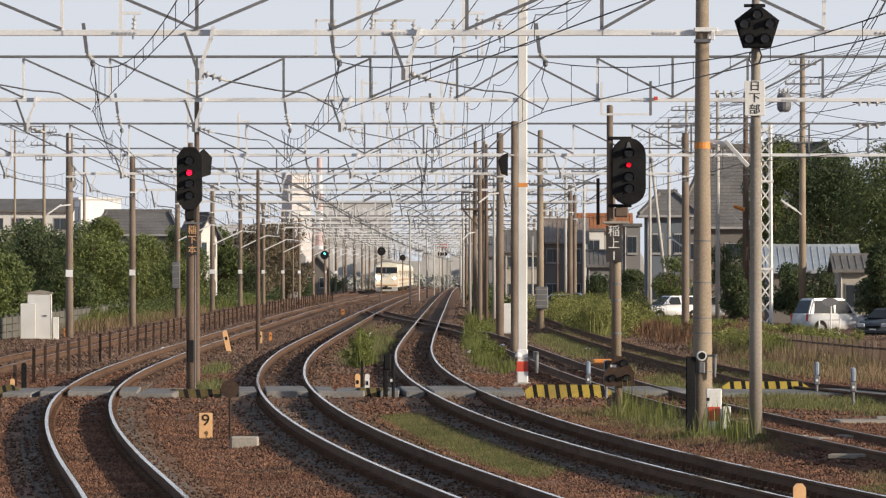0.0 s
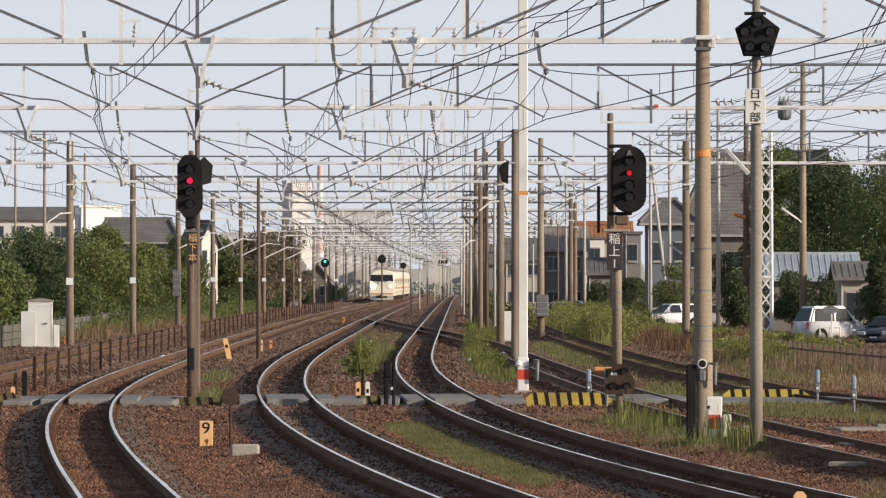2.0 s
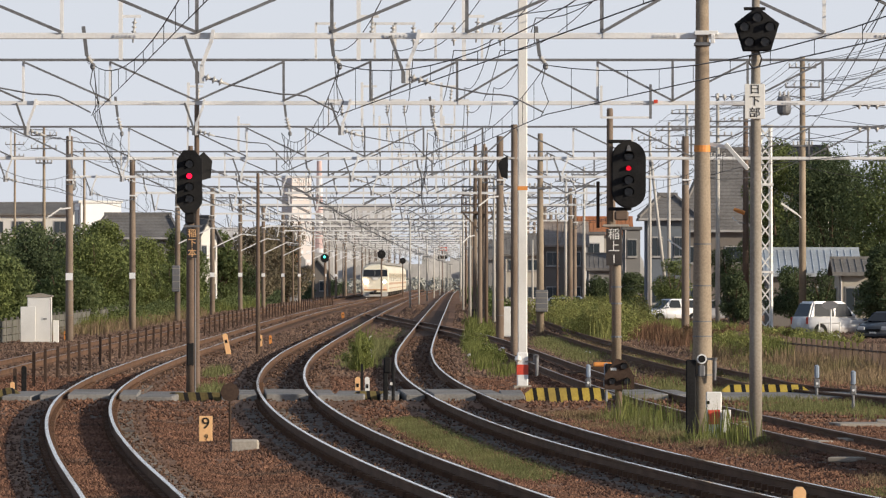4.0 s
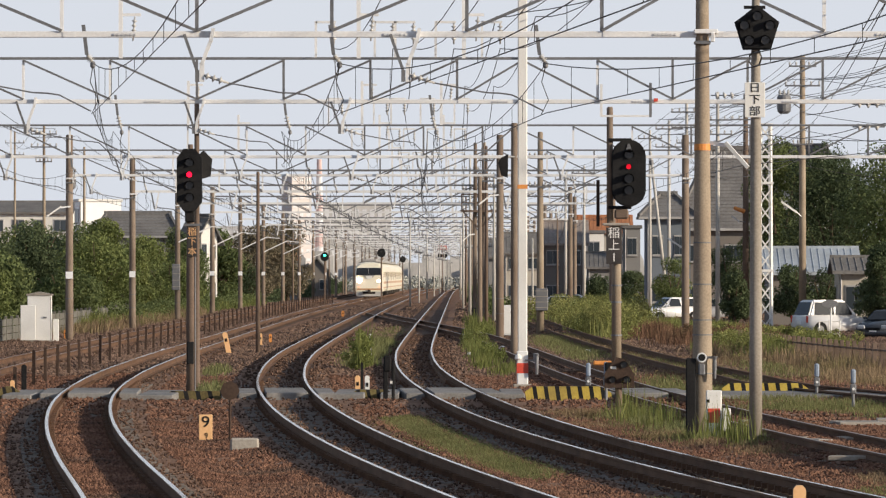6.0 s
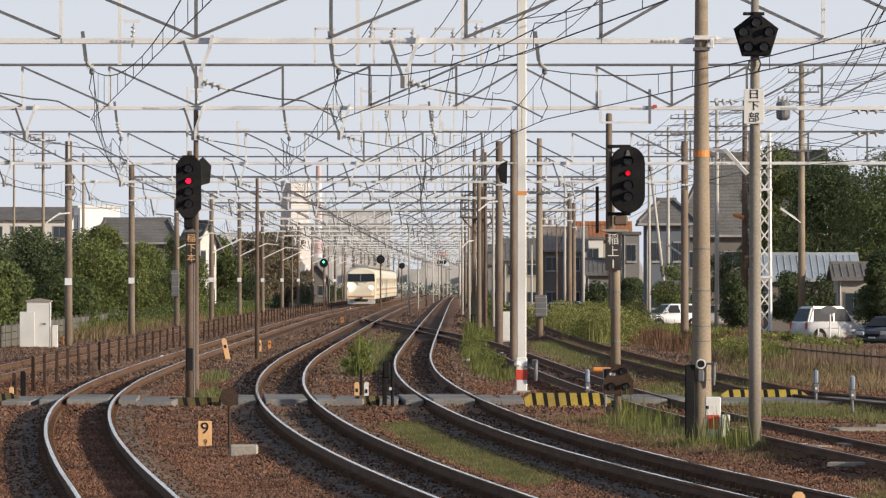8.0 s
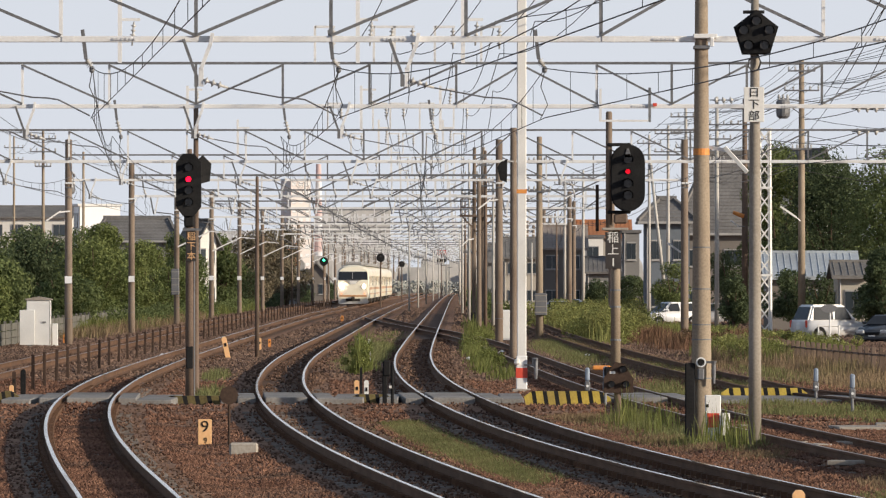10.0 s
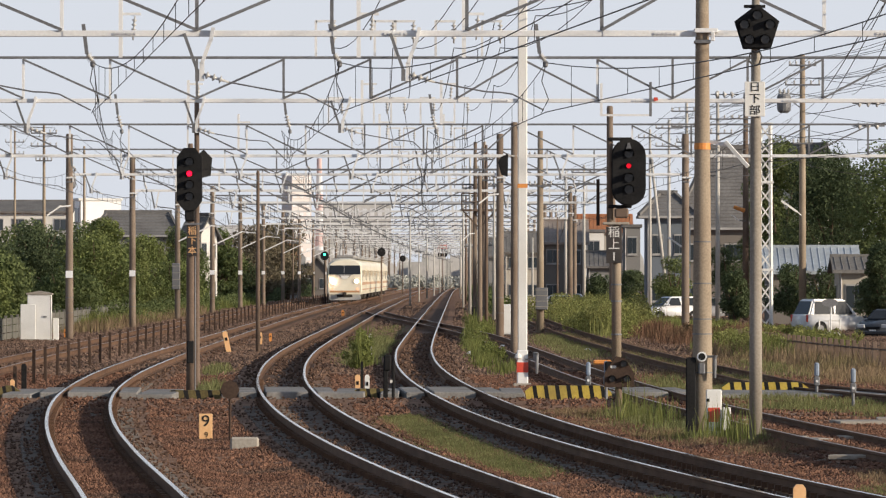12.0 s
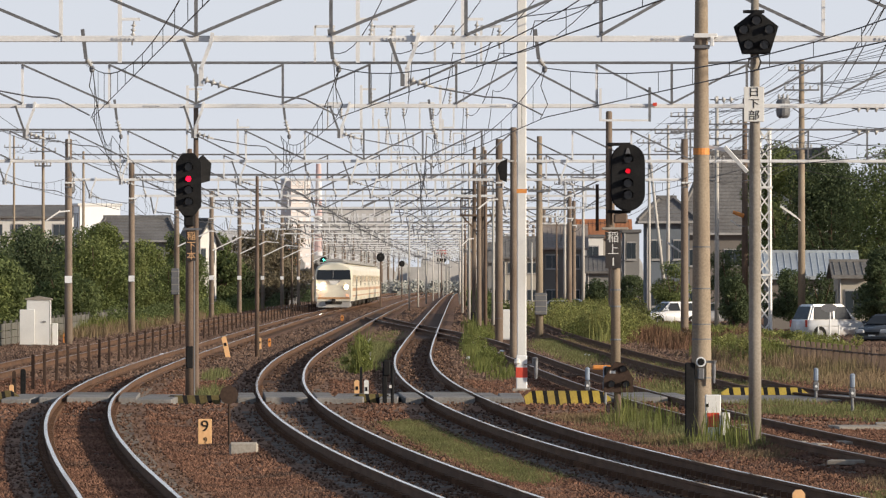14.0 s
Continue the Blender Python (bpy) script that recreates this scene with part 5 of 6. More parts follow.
weed_bank([(A(y) - 8.9, y, 0.8, 14) for y in range(380, 620, 24)], 1.0, 1.0, LEAF, "leafy undergrowth along the concrete fence", 8, 0.07)

# pale grey-green leaves with the far haze put into their colour
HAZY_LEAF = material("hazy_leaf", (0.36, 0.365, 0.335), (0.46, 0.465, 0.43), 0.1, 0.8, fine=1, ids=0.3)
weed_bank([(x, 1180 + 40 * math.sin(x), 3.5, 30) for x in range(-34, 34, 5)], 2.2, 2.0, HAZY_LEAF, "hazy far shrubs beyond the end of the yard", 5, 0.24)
weed_bank([(C(y) + 3.4, y, 0.8, 24) for y in range(440, 900, 46)], 1.0, 1.8, LEAF, "leafy weeds along the far middle posts", 5, 0.09)

# trees behind the left fence
GREENS = (LEAF, LEAF_YOUNG, LEAF_DARK, LEAF_YOUNG, LEAF)
for k, y in enumerate(range(300, 640, 14)):
    x = A(y) - 13.2 - 2.4 * math.sin(y * 0.7)
    high = 4.3 + 1.35 * math.sin(y * 1.3) + 0.003 * (y - 300) + (0.5 if y > 375 else 0.0)
    tree(x, y, 4.4 + 1.3 * math.sin(y * 2.1), high, 0.3, GREENS[k % 5], "dense green leafy tree behind the fence", 13500, 0.085, 26)
for k, y in enumerate(range(312, 620, 22)):
    x = A(y) - 11.2 - 0.7 * math.sin(y * 1.9)
    tree(x, y, 2.2 + 0.5 * math.sin(y), 2.0 + 0.6 * math.cos(y * 1.7), 0.1, GREENS[(k + 1) % 5], "low shrub at the foot of the trees", 4200, 0.07, 12, "shrub")
for i, (x, y, w, h) in enumerate([(-23.5, 330, 6, 5.2), (-27, 345, 6, 5.6), (-21, 318, 4, 4.2), (-26, 372, 6, 6.0), (-30, 400, 7, 6.4), (-24, 415, 6, 6.0), (-28, 450, 7, 6.6)]):
    tree(x, y, w, h, 0.2, LEAF_DARK if i % 2 else LEAF, "dark green tree behind the trackside shrubs", 12000, 0.10, 32)
weed_bank([(A(y) - 9.5, y, 1.0, 20) for y in range(620, 1000, 30)], 1.2, 2.0, LEAF_DARK, "leafy shrubs along the far posts", 5, 0.10)
for i, (x, y, w, h) in enumerate([(-17.5, 610, 5, 7.6), (-17, 650, 5, 8.0), (-15.8, 690, 5, 8.4), (-19, 580, 5, 7.0)]):
    tree(x, y, w, h, 0.5, LEAF_BROWN if i != 3 else LEAF, "tree with browning leaves far along the line", 7000, 0.13, 30)
# trees by the road
for x, y, w, h, lo, m, lb in [(22.4, 390, 6.4, 10.7, 1.0, LEAF_DARK, "tall dark green tree behind the parked cars"), (25.2, 376, 8.0, 10.4, 1.0, LEAF, "broad leafy tree above the low roof"), (28.5, 392, 7.0, 10.0, 1.0, LEAF_DARK, "broad dark tree beside the house"), (19.9, 402, 4.8, 11.1, 1.2, LEAF, "tall green tree beside the lattice mast"),
                           # evergreen at x 22.9 is added, mostly out of view, to shade the car
                           (23.0, 404, 5.8, 10.4, 0.6, LEAF_DARK, "dense dark tree behind the broad one"), (22.9, 330.5, 3.2, 5.4, 0.1, LEAF_DARK, "dense evergreen added to shade the parked car"), (21.0, 322, 2.5, 4.6, 0.1, LEAF_DARK, "dense clipped evergreen by the car park"), (22.4, 326, 2.8, 5.2, 0.1, LEAF_DARK, "dense dark evergreen by the car park"), (17.4, 410, 3.2, 5.0, 0.3, LEAF_DARK, "dark shrub under the grey house"), (14.7, 433, 3.0, 4.1, 0.2, LEAF, "round clipped shrub in a garden"), (13.4, 480, 2.4, 3.2, 0.2, LEAF_DARK, "low dark garden shrub"), (15.3, 356, 1.8, 3.0, 0.2, LEAF_DARK, "dark shrub behind utility pole"), (18.2, 352, 3.0, 3.5, 0.1, LEAF_DARK, "low dark shrub behind parked car"), (19.7, 352, 2.8, 3.3, 0.1, LEAF_DARK, "low dark shrub behind parked car"), (21.9, 342, 2.4, 3.0, 0.1, LEAF_DARK, "low dark shrub behind parked car"), (12.0, 520, 2.6, 2.8, 0.1, LEAF_DARK, "low garden hedge bush")]:
    tree(x, y, w, h, lo, m, lb, 26000 if w > 4 else 20000 if "evergreen" in lb else 9000, 0.085 if w > 4 else 0.065, 44 if w > 4 else 26)

# ---- houses ----
def wall_paint(name, c, dirt):
    return material(name, tuple(v * 0.86 for v in c), c, 0.35, 0.85, bump=0.004, fine=9, stain=dirt)


CREAM_WALL = wall_paint("cream_wall", (0.48, 0.44, 0.38), (0.33, 0.30, 0.26))
WHITE_WALL = wall_paint("white_wall", (0.76, 0.74, 0.70), (0.55, 0.52, 0.48))
GREY_WALL = wall_paint("grey_wall", (0.25, 0.245, 0.24), (0.22, 0.21, 0.20))
BLUE_WALL = wall_paint("blue_grey_wall", (0.17, 0.195, 0.225), (0.12, 0.13, 0.15))
BROWN_WALL = wall_paint("brown_wall", (0.205, 0.185, 0.168), (0.16, 0.12, 0.09))
# distance haze is mixed into these five base colours, paling the far walls
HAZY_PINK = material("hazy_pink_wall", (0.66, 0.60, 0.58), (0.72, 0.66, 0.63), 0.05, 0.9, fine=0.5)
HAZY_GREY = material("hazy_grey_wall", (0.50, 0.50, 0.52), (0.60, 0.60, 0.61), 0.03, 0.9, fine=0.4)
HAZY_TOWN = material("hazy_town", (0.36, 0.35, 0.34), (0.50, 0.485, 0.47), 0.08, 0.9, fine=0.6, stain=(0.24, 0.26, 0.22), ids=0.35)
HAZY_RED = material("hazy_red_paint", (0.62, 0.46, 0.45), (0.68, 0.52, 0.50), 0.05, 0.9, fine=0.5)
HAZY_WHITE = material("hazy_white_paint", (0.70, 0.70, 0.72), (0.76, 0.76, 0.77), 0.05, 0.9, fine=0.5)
PINK_WALL = wall_paint("pink_wall", (0.62, 0.52, 0.46), (0.5, 0.4, 0.36))
TILE_GREY = material("grey_tile", (0.13, 0.125, 0.12), (0.22, 0.21, 0.20), 0.6, 0.75, bump=0.02, fine=6, stain=(0.08, 0.07, 0.065))
TILE_RED = material("red_tile", (0.34, 0.14, 0.07), (0.48, 0.22, 0.11), 0.6, 0.8, bump=0.02, fine=6, stain=(0.22, 0.11, 0.07))
TIN_ROOF = material("tin_roof", (0.30, 0.34, 0.38), (0.42, 0.46, 0.50), 0.5, 0.5, fine=5, stain=(0.25, 0.24, 0.23))
FRAME = material("window_frame", (0.30, 0.29, 0.28), (0.42, 0.41, 0.40), 1.0, 0.5)
PANE = glass("window_pane", (0.04, 0.05, 0.06), 0.1)


def window(parent, x, y, z, w, h, side=0, pale=False):
    """A framed window on the front, or on the side walls."""
    m = pose(x, y, z, 0, 0, 90 * side)
    # pale: far frames and panes take the haze-tinted colours
    fr = part("window", box(w, 0.08, h, 0, 0, 0, bevel=0.01), HAZY_GREY if pale else FRAME, parent, m=m)
    for k in (-1, 1):
        part("pane", box(w * 0.43, 0.03, h * 0.86, k * w * 0.235, -0.04, h * 0.07), HAZY_WHITE if pale else PANE, fr)
    part("sill", box(w + 0.1, 0.16, 0.06, 0, -0.04, -0.06), FRAME, fr)


def house(x, y, w, d, eave, ridge, wall, roof, label, turn=0, along=True, storeys=2, flat=False, windows=2):
    """A house with a pitched roof; along: the ridge runs across the front."""
    z = BED - 0.35
    hs = thing("house", x, y, z, label, "house", "houses", turn)
    eave, ridge = eave - z, ridge - z
    bm = bmesh.new()
    if along or flat:
        box(w, d, eave, bm=bm)
        if not flat:
            slab_of([(-d / 2, eave), (d / 2, eave), (0, ridge)], w, bm, pose(0, 0, 0, 0, 0, 90))
    else:
        slab_of([(-w / 2, 0), (w / 2, 0), (w / 2, eave), (0, ridge), (-w / 2, eave)], d, bm)
    part("wall", bm, wall, hs)
    over = 0.5
    if flat:
        part("roof", box(w + 0.3, d + 0.3, 0.25, 0, 0, eave + 0.005, bevel=0.03), roof, hs)
    else:
        half = (d if along else w) / 2
        rise = (ridge - eave) / half
        length = (w if along else d) + 2 * over * 0.7
        for s in (-1, 1):
            bm = slab_of([(0, ridge + 0.06), (s * (half + over), eave - rise * over + 0.06), (s * (half + over), eave - rise * over + 0.24), (0, ridge + 0.26)], length, None, pose(0, 0, 0, 0, 0, 90 if along else 0))
            pl = part("roof", bm, roof, hs)
            for k in range((int(length / 0.36) if y < 680 else 0)):
                u = -length / 2 + 0.18 + k * 0.36
                p, q = (s * 0.1, ridge + 0.27 - rise * 0.1), (s * (half + over), eave - rise * over + 0.25)
                a, b = ((u, -p[0], p[1]), (u, -q[0], q[1])) if along else ((p[0], u, p[1]), (q[0], u, q[1]))
                part("tile_roll", tube(a, b, 0.025, sides=4), roof, pl)
        part("ridge", bar((-length / 2, 0, ridge + 0.27), (length / 2, 0, ridge + 0.27), 0.28, 0.18) if along else bar((0, -length / 2, ridge + 0.27), (0, length / 2, ridge + 0.27), 0.28, 0.18), roof, hs)
    step = eave / storeys
    for k in range(storeys):
        for j in range(windows):
            wx = (j + 0.5) * w / windows - w / 2
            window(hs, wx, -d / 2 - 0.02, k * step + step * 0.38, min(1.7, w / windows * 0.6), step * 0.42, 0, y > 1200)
        window(hs, -w / 2 - 0.02, 0, k * step + step * 0.38, 1.5, step * 0.42, -1, y > 1200)
    part("gutter", tube((-w / 2 + 0.1, -d / 2 - 0.06, 0), (-w / 2 + 0.1, -d / 2 - 0.06, eave), 0.05, sides=6), FRAME, hs)
    return hs


def hip_house(x, y, w, d, eave, ridge, ridge_long, wall, roof, label, turn=0, windows=2):
    """A two-storey house under a hipped tile roof with courses and hip ridges."""
    z = BED - 0.35
    hs = thing("house", x, y, z, label, "house", "houses", turn)
    eave, ridge, over = eave - z, ridge - z, 0.55
    part("wall", box(w, d, eave + 0.1), wall, hs)
    bm = bmesh.new()
    a, b, c = w / 2 + over, d / 2 + over, ridge_long / 2
    rim = [bm.verts.new(p) for p in ((-a, -b, eave), (a, -b, eave), (a, b, eave), (-a, b, eave))]
    low = [bm.verts.new((v.co.x, v.co.y, eave - 0.16)) for v in rim]
    one, two = bm.verts.new((-c, 0, ridge)), bm.verts.new((c, 0, ridge))
    bm.faces.new((rim[0], rim[1], two, one)), bm.faces.new((rim[1], rim[2], two)), bm.faces.new((rim[2], rim[3], one, two)), bm.faces.new((rim[3], rim[0], one))
    for i in range(4):
        bm.faces.new((low[i], low[(i + 1) % 4], rim[(i + 1) % 4], rim[i]))
    bm.faces.new(low[::-1])
    bmesh.ops.recalc_face_normals(bm, faces=bm.faces)
    slope = part("roof", bm, roof, hs)
    n = int((ridge - eave) / 0.24)
    for k in range(1, n):
        u = k / n
        xx, yy, zz = a + (c - a) * u, -b * (1 - u), eave + (ridge - eave) * u
        part("tile_course", bar((-xx, yy, zz), (xx, yy, zz), 0.07, 0.05), roof, slope)
        part("tile_course", bar((-xx, yy, zz), (-xx, -yy, zz), 0.07, 0.05), roof, slope)
    part("ridge", bar((-c - 0.2, 0, ridge + 0.1), (c + 0.2, 0, ridge + 0.1), 0.30, 0.34), roof, hs)
    for sx in (-1, 1):
        part("hip_ridge", bar((sx * a, -b, eave + 0.08), (sx * c, 0, ridge + 0.08), 0.22, 0.2), roof, hs)
    part("eave_board", box(2 * a, 0.06, 0.16, 0, -b - 0.032, eave - 0.165), FRAME, hs)
    for k in range(2):
        for j in range(windows):
            window(hs, (j + 0.5) * w / windows - w / 2, -d / 2 - 0.02, eave * (0.16 + 0.46 * k), min(1.7, w / windows * 0.5), eave * 0.2)
    part("gutter", tube((-w / 2 + 0.1, -d / 2 - 0.06, 0), (-w / 2 + 0.1, -d / 2 - 0.06, eave), 0.05, sides=6), FRAME, hs)
    return hs


TILE_BROWN = material("brown_tile", (0.22, 0.185, 0.165), (0.34, 0.295, 0.265), 0.6, 0.75, bump=0.02, fine=6, stain=(0.15, 0.12, 0.10))
TILE_OLD = material("old_grey_tile", (0.125, 0.120, 0.118), (0.21, 0.203, 0.198), 0.6, 0.8, bump=0.02, fine=6, stain=(0.11, 0.10, 0.095))
hip_house(20.7, 487, 7.6, 8.0, 5.8, 11.5, 3.0, BROWN_WALL, TILE_OLD, "large house under a tall grey hipped roof", 0, 3)
hip_house(15.35, 464, 3.0, 5.0, 6.45, 7.95, 1.0, BLUE_WALL, TILE_OLD, "blue-grey house with a low hipped roof", 0, 2)
house(9.55, 540, 3.4, 6.0, 5.0, 6.5, BROWN_WALL, TILE_BROWN, "brown house under a ribbed tile roof")
house(14.4, 606, 4.4, 6.0, 6.3, 7.5, CREAM_WALL, TILE_RED, "pale house with an orange tile roof")
house(12.4, 560, 1.7, 4.0, 5.9, 6.3, WHITE_WALL, TILE_OLD, "narrow white upper storey between tiled roofs", flat=True, windows=1)
house(12.95, 534, 3.2, 4.0, 3.1, 4.0, GREY_WALL, TILE_OLD, "low grey house below the white one", storeys=1)
house(13.95, 502, 1.2, 4.0, 5.9, 6.1, GREY_WALL, TILE_OLD, "cream house wall with brown lower floor", flat=True, windows=1)
house(27.3, 528, 5.6, 2.6, 10.6, 12.35, WHITE_WALL, TILE_OLD, "tall pale house with a bright gable", -36, True, 3)
house(19.8, 366, 4.6, 6.0, 2.6, 3.7, BROWN_WALL, TIN_ROOF, "low shed with a pale blue tin roof", storeys=1, windows=1)
house(20.95, 347, 1.6, 4.0, 2.6, 3.15, CREAM_WALL, TILE_GREY, "small cream house with a brown tiled eave", storeys=1, windows=1)
house(7.6, 640, 3.6, 6.0, 4.6, 6.2, CREAM_WALL, TILE_GREY, "cream house behind the weeds")
house(5.0, 720, 4.0, 6.0, 4.4, 6.0, GREY_WALL, TILE_GREY, "distant grey house by the line")
house(-42.5, 700, 8.6, 9.0, 8.8, 9.8, WHITE_WALL, TILE_GREY, "long grey-roofed building with rows of windows", storeys=3, windows=4)
house(-33.6, 660, 4.2, 1.8, 9.6, 9.6, PLATE_WHITE, WHITE_PAINT, "white flat-topped building in full sun", 18, flat=True, storeys=3, windows=0)
hip_house(-25.2, 560, 6.2, 6.0, 5.7, 7.5, 5.2, GREY_WALL, TILE_OLD, "grey-roofed house behind the trees")
house(-19.4, 540, 1.6, 3.0, 5.6, 7.0, WHITE_WALL, TILE_GREY, "small white gabled house", 30, False)
house(-17.2, 720, 3.4, 6.0, 4.2, 6.0, GREY_WALL, TILE_RED, "old house with a dark red roof by the line", storeys=1)
house(-15.4, 830, 3.2, 6.0, 2.6, 4.4, BROWN_WALL, TILE_GREY, "dark gabled shed by the line", 0, False, 1)
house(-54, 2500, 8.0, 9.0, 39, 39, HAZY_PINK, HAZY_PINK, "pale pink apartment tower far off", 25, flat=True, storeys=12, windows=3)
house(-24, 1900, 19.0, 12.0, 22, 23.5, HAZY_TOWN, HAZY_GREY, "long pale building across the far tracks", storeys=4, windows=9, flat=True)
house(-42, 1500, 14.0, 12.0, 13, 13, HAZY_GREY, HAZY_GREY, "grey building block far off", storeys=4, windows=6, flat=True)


def chimney():
    c = thing("striped_chimney", -45.6, 2500, BED - 0.3, "far red and white striped chimney", "chimney")
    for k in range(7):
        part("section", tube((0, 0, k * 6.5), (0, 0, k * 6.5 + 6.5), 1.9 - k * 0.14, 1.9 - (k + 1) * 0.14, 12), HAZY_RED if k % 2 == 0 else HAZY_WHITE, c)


chimney()


def far_town():
    """A low, hazy skyline of roofs and trees beyond the end of the tracks."""
    bm, x = bmesh.new(), -150.0
    while x < 190:
        w = rng.uniform(1.5, 5)
        h = rng.uniform(5.0, 10.0)
        if rng.random() < 0.6:
            slab_of([(x, 0), (x + w, 0), (x + w, h * 0.75), (x + w / 2, h), (x, h * 0.75)], 8, bm, pose(0, 1700 + rng.uniform(-60, 60), BED - 0.3))
        else:
            box(w, 8, h, x + w / 2, 1700 + rng.uniform(-60, 60), BED - 0.3, bm)
        x += w * 0.8
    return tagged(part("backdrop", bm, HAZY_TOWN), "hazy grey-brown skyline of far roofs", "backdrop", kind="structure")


far_town()


# ---- road, cars and street things ----
ASPHALT = material("asphalt", (0.045, 0.045, 0.047), (0.085, 0.083, 0.08), 0.5, 0.9, bump=0.01, fine=20)
ROAD = []
verts, faces = [], []
for j, y in enumerate(range(180, 640, 20)):
    for x in (15.9 - 0.004 * (y - 230), 22.5 - 0.004 * (y - 230)):
        verts.append((x, y, BED - 0.06 - 0.24))
for j in range(len(verts) // 2 - 1):
    faces.append((2 * j, 2 * j + 1, 2 * j + 3, 2 * j + 2))
tagged(cloud("road", verts, faces, ASPHALT), "grey asphalt lane and car park", "road", kind="structure")

CAR_WHITE = material("white_car_paint", (0.70, 0.70, 0.71), (0.78, 0.78, 0.79), 0.5, 0.25, fine=4)
CAR_DARK = material("dark_car_paint", (0.03, 0.035, 0.045), (0.05, 0.055, 0.065), 0.5, 0.22, fine=4)
CAR_GREY = material("grey_car_paint", (0.22, 0.22, 0.23), (0.30, 0.30, 0.31), 0.5, 0.25, fine=4)
TYRE = material("tyre", (0.015, 0.015, 0.015), (0.03, 0.03, 0.03), 3, 0.85)
LAMP_GLASS = glass("lamp_glass", (0.55, 0.56, 0.58), 0.1)


def car(x, y, turn, paint, label, tall=1.5, van=False):
    """A small parked car whose nose points to -y before it is turned."""
    c = thing("car", x, y, BED - 0.3, label, "car", "parked cars", turn)
    w, l = 1.66, 3.9
    side = [(-l / 2 + 0.05, 0.2), (-l / 2, 0.45), (-l / 2 + 0.05, 0.66), (-l / 2 + 0.32, 0.80), (-0.85, 0.95), (0.6, 1.0), (l / 2 - (0.05 if van else 0.35), 1.0), (l / 2, 0.85), (l / 2, 0.5), (l / 2 - 0.06, 0.22)]
    bm = slab_of(side, w, None, pose(0, 0, 0, 0, 0, 90))
    bmesh.ops.bevel(bm, geom=list(bm.edges), offset=0.055, segments=2, affect="EDGES")
    body = part("body", bm, paint, c, smooth=True)
    bmesh_cab = bmesh.new()
    top, back = tall, l / 2 - (0.10 if van else 0.45)
    low = [(-w / 2 + 0.02, -0.95), (w / 2 - 0.02, -0.95), (w / 2 - 0.02, back), (-w / 2 + 0.02, back)]
    high = [(-w / 2 + 0.2, -0.25), (w / 2 - 0.2, -0.25), (w / 2 - 0.2, back - 0.35), (-w / 2 + 0.2, back - 0.35)]
    a = [bmesh_cab.verts.new((u, v, 0.93)) for u, v in low]
    b = [bmesh_cab.verts.new((u, v, top)) for u, v in high]
    for i in range(4):
        bmesh_cab.faces.new((a[i], a[(i + 1) % 4], b[(i + 1) % 4], b[i]))
    bmesh_cab.faces.new(b), bmesh_cab.faces.new(a[::-1])
    bmesh.ops.recalc_face_normals(bmesh_cab, faces=bmesh_cab.faces)
    bmesh.ops.bevel(bmesh_cab, geom=list(bmesh_cab.edges), offset=0.075, segments=3, affect="EDGES")
    cab = part("cabin", bmesh_cab, paint, c)
    def pane(pts, name):
        bm = bmesh.new()
        vs = [bm.verts.new(p) for p in pts]
        bm.faces.new(vs)
        bmesh.ops.recalc_face_normals(bm, faces=bm.faces)
        bmesh.ops.solidify(bm, geom=bm.faces, thickness=0.015)
        part(name, bm, DARK_GLASS, cab)
    def slanted(u, t):
        return u * ((w / 2 - 0.02) * (1 - t) + (w / 2 - 0.2) * t)
    z0, z1 = 0.93 + (top - 0.93) * 0.1, 0.93 + (top - 0.93) * 0.86
    pane([(slanted(-0.86, 0.1), -0.95 + 0.07 - 0.015, z0), (slanted(0.86, 0.1), -0.95 + 0.07 - 0.015, z0), (slanted(0.86, 0.86), -0.95 + 0.7 * 0.86 - 0.015, z1), (slanted(-0.86, 0.86), -0.95 + 0.7 * 0.86 - 0.015, z1)], "windscreen")
    pane([(slanted(-0.86, 0.1), back - 0.035 + 0.015, z0), (slanted(0.86, 0.1), back - 0.035 + 0.015, z0), (slanted(0.86, 0.86), back - 0.30 + 0.015, z1), (slanted(-0.86, 0.86), back - 0.30 + 0.015, z1)], "rear_window")
    for s in (-1, 1):
        for y0, y1 in ((-0.62, 0.35), (0.43, back - 0.3)):
            pane([(slanted(s, 0.1) + s * 0.015, y0, z0), (slanted(s, 0.1) + s * 0.015, y1, z0), (slanted(s, 0.86) + s * 0.015, y1 - 0.1, z1), (slanted(s, 0.86) + s * 0.015, y0 + 0.32 if y0 < 0 else y0, z1)], "side_window")
        for yy in (-1.22, 1.22):
            part("wheel_arch", tube((s * 0.60, yy, 0.31), (s * 0.833, yy, 0.31), 0.37, sides=20), BLACK, c)
            wh = part("wheel", tube((s * 0.64, yy, 0.30), (s * 0.842, yy, 0.30), 0.30, sides=20), TYRE, c)
            part("rim", tube((s * 0.80, yy, 0.30), (s * 0.852, yy, 0.30), 0.19, sides=14), CAR_GREY, wh)
        part("headlight", box(0.38, 0.08, 0.17, s * 0.58, -l / 2 + 0.02, 0.56, bevel=0.03), LAMP_GLASS, body)
        part("tail_light", box(0.16, 0.08, 0.36, s * 0.72, l / 2 - 0.03, 0.62, bevel=0.03), RED, body)
        part("mirror", box(0.18, 0.1, 0.12, s * 0.92, -0.62, 0.98, bevel=0.03), paint, body)
    part("grille", box(0.7, 0.03, 0.12, 0, -l / 2 - 0.005, 0.5), BLACK, body)
    part("number_plate", box(0.33, 0.02, 0.165, 0, -l / 2 - 0.02, 0.33), WHITE_PAINT, body)
